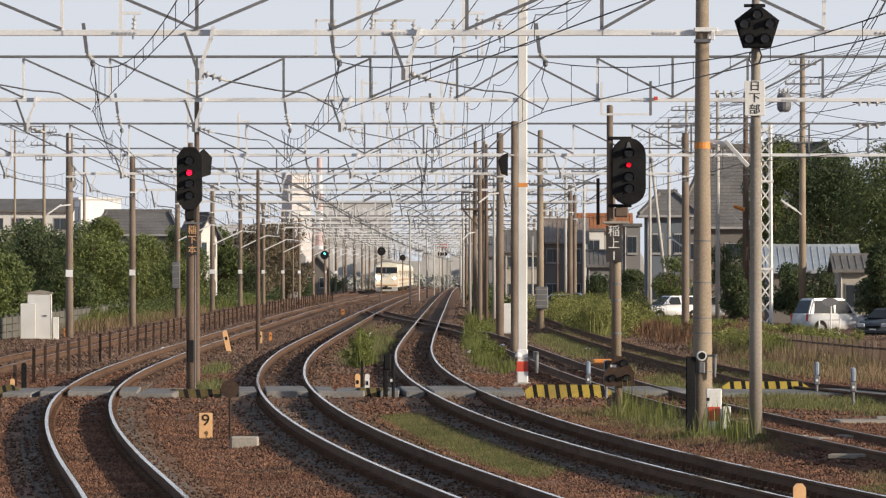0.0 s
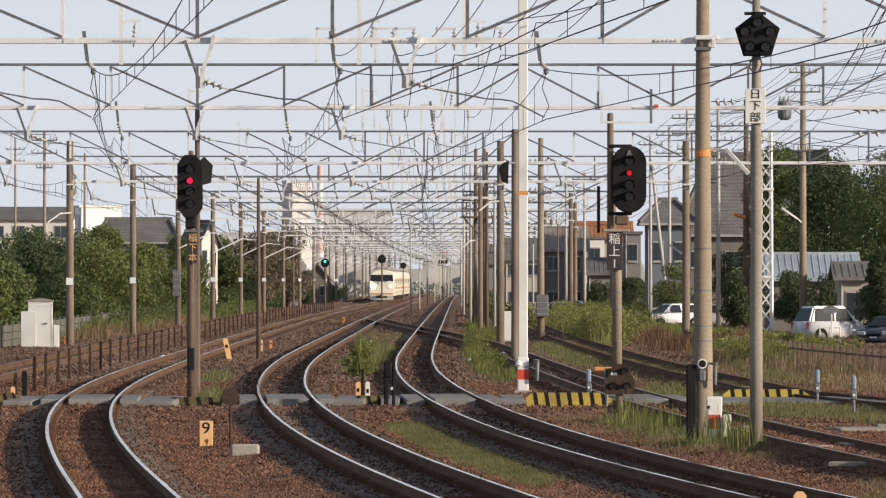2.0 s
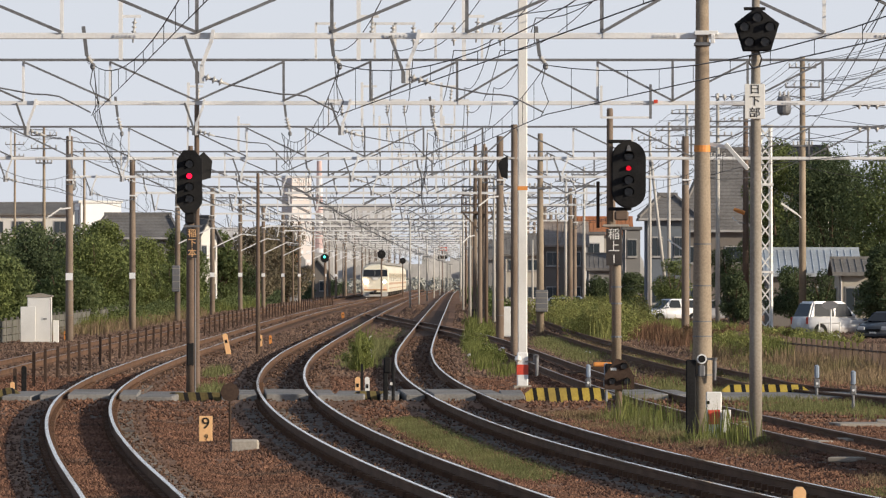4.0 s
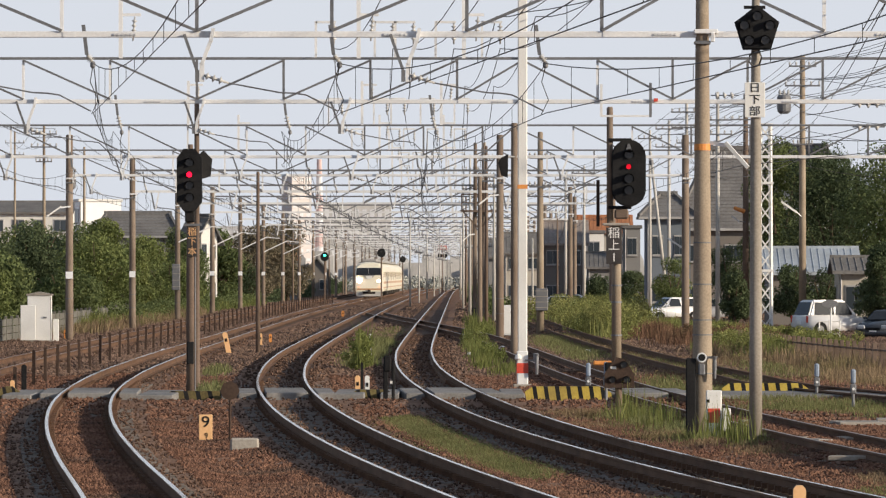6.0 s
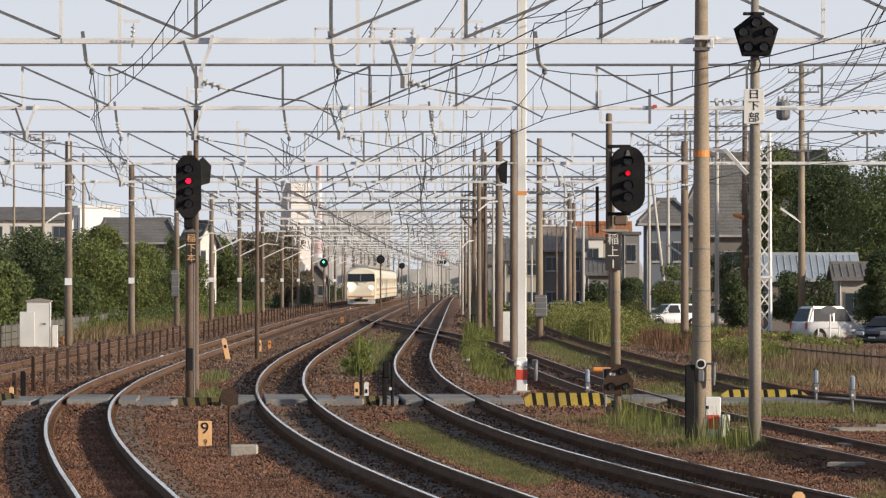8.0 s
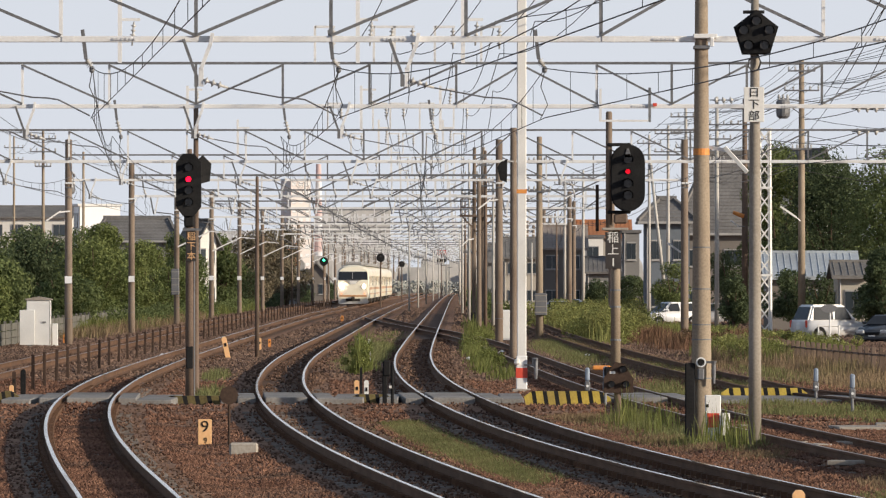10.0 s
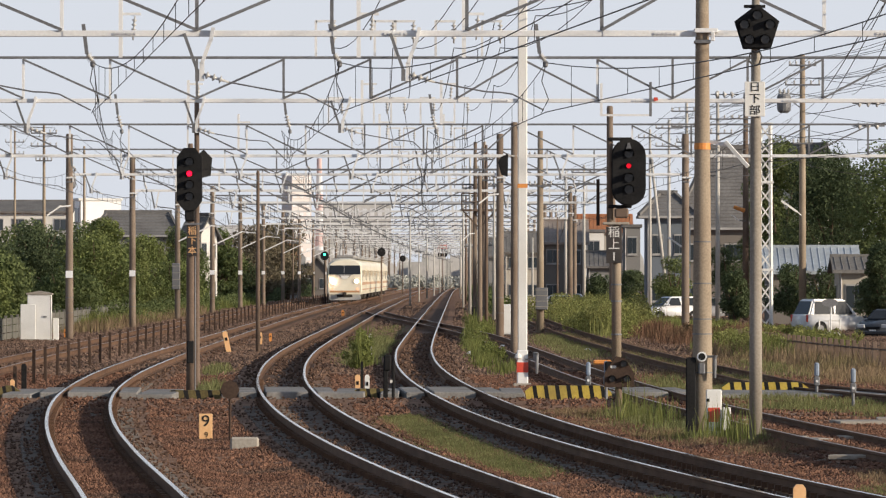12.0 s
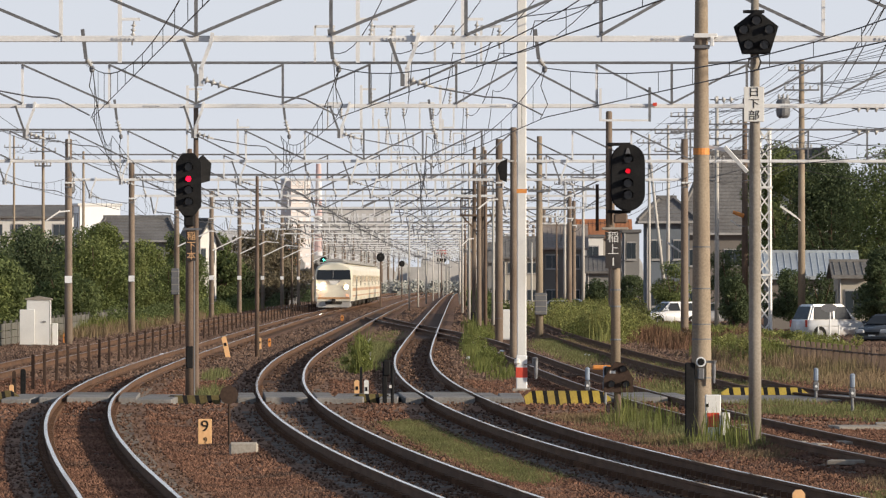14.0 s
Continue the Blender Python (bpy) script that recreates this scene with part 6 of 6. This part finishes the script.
    part("rear_plate", box(0.33, 0.02, 0.165, 0, l / 2 + 0.012, 0.55), WHITE_PAINT, body)
    part("bumper", box(1.6, 0.16, 0.16, 0, -l / 2 + 0.0, 0.27, bevel=0.04), paint, body)
    return c


car(19.05, 331, 118, CAR_WHITE, "white parked estate car by the evergreens", 1.74, True)
car(19.95, 303, -26, CAR_DARK, "dark blue parked hatchback with large headlamps", 1.40, True)
car(14.2, 424, -62, CAR_WHITE, "white small car parked by a garden", 1.55, True)
car(16.6, 426, -70, CAR_GREY, "grey car parked beside white one", 1.5)
car(8.6, 470, 80, CAR_WHITE, "white car parked behind the weeds", 1.5)
car(9.9, 505, 80, CAR_GREY, "pale grey car parked behind the weeds", 1.5, True)


def round_sign():
    s = thing("road_sign", 17.0, 297, BED - 0.3, "grey back of a round road sign on a post", "sign")
    part("post", tube((0, 0, 0), (0, 0, 1.65), 0.035), WHITE_STEEL, s)
    part("disc", slab_of([(0.36 * math.cos(a), 0.18 * math.sin(a)) for a in np.linspace(0, 2 * math.pi, 17)[:-1]], 0.03), GREY_STEEL, s, m=pose(-0.05, -0.05, 1.7))
    f = thing("barrier_frame", 17.1, 300, BED - 0.3, "small white tubular barrier", "barrier")
    for dx in (-0.45, 0.0, 0.45):
        part("leg", tube((dx, 0, 0), (dx, 0, 0.95), 0.03), WHITE_PAINT, f)
    for z in (0.35, 0.9):
        part("bar", tube((-0.45, 0, z), (0.45, 0, z), 0.03), WHITE_PAINT, f)


round_sign()


# ---- poles, masts and their cables ----
def utility_pole(x, y, h, arms, label, r=0.16, box_z=0, mat=CONCRETE, lamp=0, group="utility poles"):
    z = BED - 0.3
    p = thing("utility_pole", x, y, z, label, "utility pole", group)
    part("shaft", lathe([(r, -0.3), (r * 0.85, h * 0.5), (r * 0.65, h), (r * 0.4, h + 0.02)], 12), mat, p, smooth=True)
    for zz, half in arms:
        arm = part("crossarm", box(half * 2, 0.08, 0.08, 0, -0.15, zz), GREY_STEEL, p)
        for k in (-1, -0.5, 0.5, 1):
            part("insulator", lathe([(0.03, 0), (0.06, 0.04), (0.03, 0.08), (0.06, 0.12), (0.02, 0.2)], 8), PORCELAIN, arm, m=pose(k * half * 0.95, -0.15, zz + 0.08))
    if box_z:
        can = part("transformer", lathe([(0.20, 0), (0.34, 0.12), (0.36, 0.3), (0.36, 0.85), (0.30, 0.95), (0.05, 1.0)], 14), GREY_STEEL, p, m=pose(-0.95, -0.1, box_z))
        for k in (-0.22, 0, 0.22):
            part("bushing", lathe([(0.05, 0.9), (0.08, 0.98), (0.05, 1.04), (0.08, 1.1), (0.03, 1.25)], 8), PORCELAIN, can, m=pose(k, 0, 0))
        part("arm", bar((0, -0.1, box_z + 0.9), (-1.2, -0.1, box_z + 1.05), 0.07), GREY_STEEL, p)
        part("arm", bar((0, -0.1, box_z + 0.2), (-1.0, -0.1, box_z + 0.9), 0.05), GREY_STEEL, p)
    if lamp:
        part("lamp_arm", bar((0, -0.1, lamp - 0.3), (-0.35, -0.3, lamp), 0.04), WHITE_STEEL, p)
        part("street_lamp", bar((-0.3, -0.3, lamp - 0.05), (-1.1, -0.35, lamp + 0.5), 0.16, 0.10), WHITE_PAINT, p)
    return p


def lattice_mast(x, y, w, h, label, mat):
    t = thing("lattice_mast", x, y, BED - 0.3, label, "mast")
    for sx in (-1, 1):
        for sy in (-1, 1):
            part("leg", bar((sx * w / 2, sy * w / 2, 0), (sx * w * 0.42, sy * w * 0.42, h), 0.13), mat, t)
    n = int(h / (w * 1.3))
    for k in range(n):
        z0, z1 = h * k / n, h * (k + 1) / n
        for s in (-1, 1):
            part("lacing", bar((-w / 2, s * w / 2, z0), (w / 2, s * w / 2, z1), 0.10, 0.05), mat, t)
            part("lacing", bar((w / 2, s * w / 2, z0), (-w / 2, s * w / 2, z1), 0.09, 0.05), mat, t)
    for z in (h * 0.3, h * 0.72, h):
        part("ring", box(w + 0.2, w + 0.2, 0.12, 0, 0, z - 0.06), mat, t)


lattice_mast(16.40, 345, 0.60, 10.6, "white lattice steel mast in the weeds", WHITE_PAINT)
utility_pole(18.4, 347, 14.2, [(13.6, 0.7), (12.6, 0.9), (9.6, 0.5)], "tall concrete utility pole with transformers", 0.2, 11.2, lamp=6.2)
utility_pole(17.5, 392, 13.4, [(12.8, 0.8), (11.9, 0.8)], "brown utility pole with crossarms", 0.2, mat=RUST_POST)
utility_pole(15.4, 380, 13.2, [(11.6, 0.8), (10.8, 0.8), (9.6, 0.4)], "slim utility pole with crossarms", 0.14, mat=PALE_POLE)
utility_pole(14.2, 395, 13.0, [(12.4, 0.9), (11.5, 0.9), (10.6, 0.6)], "utility pole with stacked crossarms", 0.13, lamp=4.6, mat=PALE_POLE)
utility_pole(15.0, 450, 13.2, [(12.6, 0.9), (11.4, 0.9)], "utility pole behind the houses", 0.13, mat=PALE_POLE)
utility_pole(13.8, 452, 12.6, [(12.0, 0.8)], "slim utility pole behind the houses", 0.12, mat=PALE_POLE)
utility_pole(10.4, 500, 11.0, [(10.4, 0.8), (9.6, 0.8)], "pale slim utility pole near the weeds", 0.13, mat=PALE_POLE)
utility_pole(9.4, 520, 10.8, [(10.2, 0.8)], "pale slim utility pole beside the houses", 0.12, mat=PALE_POLE)
def stay_pole():
    t = thing("stay_pole", 14.6, 446, BED - 0.3, "slanting pale stay pole against the wires", "pole")
    part("shaft", tube((0.3, 0, 0), (-0.95, 0, 11.0), 0.12, 0.09, 10), PALE_POLE, t, smooth=True)
    part("collar", tube((-0.86, 0, 10.2), (-0.9, 0, 10.5), 0.14, sides=10), GREY_STEEL, t)


stay_pole()
utility_pole(9.0, 540, 8.2, [(7.9, 0.5)], "thin pole behind the weeds", 0.10, lamp=3.2)
utility_pole(8.1, 480, 7.0, [], "thin dark pole behind the weeds", 0.08, mat=RUST_POST)
utility_pole(4.39, 306, 9.4, [(8.2, 0.5), (6.9, 0.5)], "concrete post with a grey box", 0.18)
utility_pole(-24.6, 418, 12.2, [(11.6, 0.8), (10.8, 0.8), (9.9, 0.5)], "utility pole behind the trackside trees", 0.12)
utility_pole(-25.4, 480, 12.0, [(11.2, 0.8)], "slim utility pole behind the trees", 0.12, 9.0)
utility_pole(-36.0, 570, 15.0, [(14.0, 0.8), (13.0, 0.8)], "slim utility pole far behind the trees", 0.12)
utility_pole(-6.55, 240, 6.6, [], "plain dark steel post between the main tracks", 0.085, mat=RUST_POST, group="")


def pole_box(x, y, z, w, h, label):
    b = thing("pole_box", x, y, BED - 0.3 + z, label, "box")
    part("case", box(w, 0.4, h, 0, 0, 0, bevel=0.03), GREY_STEEL, b)
    for k in range(4):
        part("rib", box(w + 0.02, 0.42, 0.03, 0, 0, h * (k + 0.5) / 4), SLAB, b)
    part("strap", box(w * 0.3, 0.3, 0.06, 0, 0.2, h * 0.4), GREY_STEEL, b)


pole_box(4.45, 305.7, 1.35, 0.55, 1.0, "grey ribbed transformer box strapped to a post")
pole_box(left_post(401) - 0.08, 400.68, 2.05, 0.46, 1.55, "grey box strapped to a short post")


def platform_post():
    t = thing("service_platform", 2.15, 400.6, 0, "dark steel service platform with a hand rail on a post", "platform")
    z = 6.2
    part("deck", box(2.2, 1.0, 0.12, 0, 0, z), RUST_POST, t)
    for x in (-1.05, 1.05):
        for y in (-0.45, 0.45):
            part("rail_post", tube((x, y, z), (x, y, z + 1.05), 0.035, sides=6), RUST_POST, t)
    for zz in (0.55, 1.05):
        for y in (-0.45, 0.45):
            part("hand_rail", tube((-1.05, y, z + zz), (1.05, y, z + zz), 0.03, sides=6), RUST_POST, t)
    for s in (-1, 1):
        part("bracket", bar((0, 0, z - 1.0), (s * 0.95, 0, z), 0.08), RUST_POST, t)
        part("mast_leg", tube((s * 0.28, 0.1, BED - 0.4), (s * 0.24, 0.1, 10.3), 0.13, 0.10, 10), OLD_CONCRETE, t)
    for k in range(9):
        part("rung", bar((-0.26, 0.1, 1.0 + k), (0.26, 0.1, 1.6 + k), 0.06), RUST_POST, t)
    s = thing("sign_back", 2.12, 229.5, 6.2, "dark back of a small board on a post", "sign")
    part("board", slab_of([(-0.15, -0.34), (0.07, -0.42), (0.09, 0.38), (-0.16, 0.26), (-0.26, 0.08)], 0.05), BLACK, s)
    part("arm", bar((0.0, 0.05, 0.3), (0.3, 0.25, 0.3), 0.05), GREY_STEEL, s)


platform_post()


def lamp_arm(x, y, z, dx, label):
    t = thing("yard_lamp", x, y, z, label, "lamp", "yard lamps")
    part("arm", bar((0, 0, 0), (dx * 0.45, -0.1, -0.05), 0.06), WHITE_STEEL, t)
    part("head", bar((dx * 0.4, -0.1, 0.0), (dx, -0.2, -0.42), 0.075, 0.06), WHITE_PAINT, t)


lamp_arm(4.5, 114, 4.72, 0.62, "white tubular yard lamp on the concrete post")
lamp_arm(2.42, 287.9, 5.9, -0.9, "white tubular yard lamp on a post")
lamp_arm(1.87, 400.62, 4.9, -0.7, "white tubular yard lamp far along the posts")
lamp_arm(left_post(288) - 0.05, 287.86, 5.4, -1.0, "white tubular lamp on an outer post")


def cable(points, r, label):
    t = tagged(part("cable", wire_line(points, r), CABLE), label, "cable", "cables between the poles")
    return t


def hung(p, q, sag, n=8):
    return [(p[0] + (q[0] - p[0]) * k / n, p[1] + (q[1] - p[1]) * k / n, p[2] + (q[2] - p[2]) * k / n - sag * 4 * (k / n) * (1 - k / n)) for k in range(n + 1)]


for dx in (-0.7, -0.3, 0.3, 0.7):
    for zz in (13.5, 12.5):
        cable(hung((18.4 + dx, 347, zz), (17.4 + dx, 392, zz - 0.6), 0.3) + hung((17.4 + dx, 392, zz - 0.6), (15 + dx, 450, zz - 0.7), 0.4)[1:], 0.014, "thin black cable between utility poles")
        cable(hung((18.4 + dx, 347, zz), (21.0 + dx, 240, zz - 0.3), 0.8), 0.013, "thin black cable above the road")
for dx in (-0.7, 0.0, 0.7):
    cable(hung((14.2 + dx, 395, 12.2), (10.4 + dx, 500, 10.4), 0.5) + hung((10.4 + dx, 500, 10.4), (6 + dx, 700, 10.0), 0.6)[1:], 0.014, "thin black cable over the houses")
    cable(hung((14.2 + dx, 395, 12.2), (24 + dx, 330, 12.6), 0.5), 0.013, "thin black cable over the houses")
    cable(hung((-24.6 + dx, 418, 11.5), (-36 + dx, 570, 13.5), 0.8), 0.014, "thin black cable behind the trackside trees")
    cable(hung((-24.6 + dx, 418, 11.5), (-30 + dx, 330, 11.8), 0.5), 0.014, "thin black cable behind the trackside trees")
# feeders along the tops of the gantry posts
for off in (-0.5, 0.2):
    pts, ptr = [], []
    for y0, y1 in zip(GANTRIES, GANTRIES[1:]):
        pts += hung((left_post(y0) + off, y0, 8.4), (left_post(y1) + off, y1, 8.4), 0.5)[:-1]
        ptr += hung((C(y0) + 2.4 + off * 1.4, y0, 8.9), (C(y1) + 2.4 + off * 1.4, y1, 8.9), 0.6)[:-1]
    cable(pts, 0.012, "black feeder cable along the outer posts")
    cable(ptr, 0.012, "black feeder cable along the middle posts")
for k in range(5):
    pts = hung((feeder_places(114)[k] + 1.6, 70, 8.3), (feeder_places(114)[k] + 0.2, 114, 8.0), 0.3)[:-1]
    for y0, y1 in zip(GANTRIES[:12], GANTRIES[1:12]):
        pts += hung((feeder_places(y0)[k] + 0.2, y0, 8.1), (feeder_places(y1)[k] + 0.2, y1, 8.1), 0.55)[:-1]
    cable(pts, 0.011, "black feeder cable over the middle tracks")
cable(hung((4.33, 114, 7.6), (-4.0, 60, 9.5), 0.2), 0.012, "black cable slanting over the tracks")
cable(hung((1.97, 168, 9.0), (6.2, 95, 8.2), 0.4), 0.012, "black cable slanting over the tracks")
# more cables between the poles by the road and over the yard
RIGHT_POLES = [(18.4, 347, 13.0), (17.5, 392, 12.4), (15.4, 380, 11.2), (14.2, 395, 12.0), (15.0, 450, 12.2), (13.8, 452, 11.8), (10.4, 500, 10.2), (9.4, 520, 10.0), (9.0, 540, 7.7)]
for i, (p, q) in enumerate(zip(RIGHT_POLES, RIGHT_POLES[1:])):
    for k in range(4):
        u, v = rng.uniform(-0.7, 0.7), rng.uniform(-4.5, 0.2)
        cable(hung((p[0] + u, p[1], p[2] + v), (q[0] + u, q[1], q[2] + v * 0.9), 0.25 + 0.1 * k), 0.016, "black cable between the roadside poles")
for k in range(6):
    cable(hung((18.4, 347, 12.6 - k * 0.9), (30.0, 300 + 9 * k, 11.5 - k * 0.7), 0.7), 0.014, "black cable crossing above the trees")
    cable(hung((10.4, 288, 8.0 - k * 0.25), (18.4, 347, 11.5 - k * 0.6), 0.5), 0.013, "black cable from the yard to the road")


def red_board():
    t = thing("red_board", -0.1, 1149, float(rise(1149)) - 0.3, "small red and white board above the far signals", "sign")
    part("post", tube((0, 0, 0), (0, 0, 8.0), 0.08), RUST_POST, t)
    part("board", box(1.6, 0.1, 0.8, 0, -0.1, 6.9), RED, t)
    part("stripe", box(1.1, 0.02, 0.16, 0, -0.16, 7.2), WHITE_PAINT, t)


red_board()
# posts crowding the far end of the line
for i in range(26):
    y = 620 + 26 * i
    x = (C(y) + 2.2) if i % 3 == 0 else (left_post(y) + 0.3 if i % 3 == 1 else E(y) + 2.4)
    utility_pole(x, y + 7, 6.5 + 1.5 * math.sin(i * 2.1), [(5.9, 0.5)] if i % 2 else [], "slim trackside post far along the line", 0.10, mat=OLD_CONCRETE, group="far trackside posts")


for i in range(34):
    y = 470 + 23 * i
    x = (E(y) + 1.6, C(y) + 3.1, (C(y) + E(y)) / 2, B(y) + 2.1)[i % 4] + 0.5 * math.sin(i * 1.7)
    utility_pole(x, y + 3, 5.5 + 2.5 * abs(math.sin(i * 2.7)), [(5.0, 0.4)] if i % 3 else [], "pale trackside post far along the line", 0.085, mat=PALE_POLE, group="far trackside posts")


def relay_boxes():
    t = thing("relay_box", 1.78, 350, floor_z(1.78, 350), "pair of black relay boxes on thin stands", "box")
    for dx in (-0.18, 0.18):
        case = part("case", box(0.26, 0.25, 0.48, dx, 0, 0.55, bevel=0.02), BLACK, t)
        part("stand", tube((dx, 0, -0.1), (dx, 0, 0.56), 0.04), STAKE, case)


def hanging_frame():
    t = thing("hanging_frame", 0, 0, 0, "grey steel frame hung on the lattice beam", "frame")
    part("upright", bar((3.92, 167.91, 7.22), (3.92, 167.91, 6.42), 0.06, 0.06), WHITE_STEEL, t)
    part("upright", bar((5.14, 167.91, 7.25), (5.14, 167.91, 6.40), 0.065, 0.06), GREY_STEEL, t)
    part("cross_bar", bar((3.90, 167.91, 6.43), (5.17, 167.91, 6.43), 0.055, 0.05), WHITE_STEEL, t)
    part("red_tag", box(0.10, 0.03, 0.08, 5.27, 167.92, 6.79), RED, t)


def orange_lamp():
    t = thing("yard_lamp", 17.42, 391.7, 6.15, "orange lamp hood on a brown pole", "lamp", "yard lamps")
    part("hood", tube((0.0, -0.05, 0), (-0.62, -0.15, 0.22), 0.13, 0.10, 10), ORANGE, t)
    part("head", bar((-0.3, -0.1, -0.6), (-0.75, -0.15, -0.25), 0.10, 0.08), WHITE_PAINT, t)
    part("arm", bar((0.05, 0.1, -0.6), (-0.35, -0.1, -0.55), 0.05), GREY_STEEL, t)


def strain_insulators(x, y, z, dx, label):
    t = thing("strain_insulator", x, y, z, label, "insulator", "strain insulators")
    for k in range(3):
        u = dx * k
        part("disc", lathe([(0.04, -0.10), (0.17, -0.06), (0.19, 0.0), (0.10, 0.06), (0.04, 0.12)], 14), PORCELAIN, t, smooth=True, m=pose(u, 0, 0, 0, 80))
    part("rod", tube((-0.35, 0, 0), (dx * 2 + 0.4, 0, 0), 0.03), GREY_STEEL, t)


strain_insulators(15.35, 379.8, 12.55, 0.42, "grey porcelain insulators strung on a pole")
for z in (11.22, 10.06):
    strain_insulators(21.3, 347 - 0.2, z, 0.45, "pale porcelain insulators strung on a cable")
    cable(hung((18.4, 347, z - 0.55), (21.3, 346.8, z - 0.02), 0.1) + hung((21.3, 346.8, z - 0.02), (30.0, 346, z + 1.6), 0.1)[1:], 0.02, "black cable with pale insulators")
for p, q in (((17.5, 330, 10.4), (8.1, 130, 7.6)), ((20.5, 340, 11.5), (8.6, 130, 7.5)), ((18.4, 347, 9.9), (9.3, 150, 7.9)), ((19.2, 347, 12.4), (9.9, 150, 9.0))):
    cable(hung(p, tuple(a + 1.25 * (b - a) for a, b in zip(p, q)), 0.5, 14), 0.012, "black cable slanting from the road to the yard")
# posts crowded round the service platform
for x, y, h, arms, m in ((1.72, 432, 10.6, [(9.6, 0.5), (8.4, 0.5)], PALE_POLE), (2.62, 422, 11.2, [(10.2, 0.5), (9.0, 0.6)], PALE_POLE), (3.05, 470, 10.4, [(9.8, 0.5)], OLD_CONCRETE), (1.55, 520, 10.0, [(9.2, 0.5)], PALE_POLE), (2.3, 360, 9.8, [(9.0, 0.4), (7.9, 0.4)], RUST_POST), (2.95, 392, 8.6, [(8.0, 0.4)], PALE_POLE), (1.95, 575, 9.6, [(9.0, 0.6)], RUST_POST)):
    utility_pole(x, y, h, arms, "slim post among the middle posts", 0.10, mat=m, group="middle posts")
relay_boxes()
hanging_frame()
orange_lamp()
marker(-16.15, 290, 0.12, 0.42, ORANGE, "orange marker stake beside a concrete post")
marker(-10.1, 160, 0.09, 0.62, STAKE, "dark steel stake at the crossing's edge")
marker(-9.95, 161, 0.12, 0.66, BLACK, "thick dark stake at the crossing's edge")
marker(-7.05, 262, 0.13, 0.5, PEACH, "small cream marker by a dark post")
marker(-2.2, 205, 0.08, 0.95, WHITE_PAINT, "white marker stake among tall weeds")


# ---- ballast stones near the eye ----
def stones():
    """Loose angular stones on the ballast, too many to count."""
    for name, mat, y0, y1, n, size in (("stained_stones", DARK_STONE, 76, 110, 13000, 0.026), ("stained_stones", DARK_STONE, 110, 175, 13000, 0.033), ("stained_stones", DARK_STONE, 175, 300, 22000, 0.055), ("ballast_stones", STONE, 76, 96, 34000, 0.032), ("ballast_stones", STONE, 96, 128, 38000, 0.037), ("ballast_stones", STONE, 128, 185, 26000, 0.048), ("ballast_stones", FAR_STONE, 185, 310, 30000, 0.07), ("ballast_stones", FAR_STONE, 310, 620, 34000, 0.10)):
        ys = y0 + (y1 - y0) * rng.random(n) ** 0.9
        xs = (rng.random(n) * 2 - 1) * (0.068 * ys + 0.3)
        off, main = from_rails(xs, ys), np.min([np.abs(xs - f(ys)) for f in (B, C)], axis=0)
        outer = np.abs(xs - A(ys))
        dark = (main < 0.46) | ((main > 0.66) & (main < 1.25)) | ((outer > 0.66) & (outer < 1.25))
        keep = (dark if mat is DARK_STONE else ~dark & (np.abs(off - 0.567) > 0.12) & (main > 0.9)) & ~((ys > 143.5) & (ys < 151))
        xs, ys = xs[keep], ys[keep]
        n = len(xs)
        zs = bed_heights(xs, ys) + np.where(from_rails(xs, ys) < 0.95, 0.025, 0.0)
        unit = np.array([(1, 0, 0.1), (0.1, 1, -0.1), (-1, 0.1, 0), (0, -1, 0.15), (0.15, 0.1, 0.8), (0, 0, -0.8)])
        a = rng.random(n) * 2 * math.pi
        s = size * (0.5 + rng.random((n, 6, 1)) * 0.9)
        p = unit[None] * s
        c, sn = np.cos(a)[:, None], np.sin(a)[:, None]
        v = np.stack([p[..., 0] * c - p[..., 1] * sn + xs[:, None], p[..., 0] * sn + p[..., 1] * c + ys[:, None], p[..., 2] + zs[:, None] + 0.012], 2).reshape(-1, 3)
        tri = np.array([(0, 1, 4), (1, 2, 4), (2, 3, 4), (3, 0, 4), (1, 0, 5), (2, 1, 5), (3, 2, 5), (0, 3, 5)])
        f = (tri[None] + (np.arange(n) * 6)[:, None, None]).reshape(-1, 3)
        tagged(cloud(name, v.tolist(), f.tolist(), mat), "loose rust-brown ballast stones", "ballast", kind="stuff")


stones()


# ---- what moves ----
def motions():
    """The train rolls towards the eye along the inner main track at 21 m a second."""
    for n, coach in enumerate(COACHES):
        rows = []
        for k in range(15):
            y = 822 - 21.0 * k + 10 + 20.0 * n
            slope = (A(y + 7) - A(y - 7)) / 14
            rows.append((k * 1.0, pose(A(y), y, float(rise(y)), 0, 0, -math.degrees(math.atan(slope)))))
        walk(coach, rows)


motions()
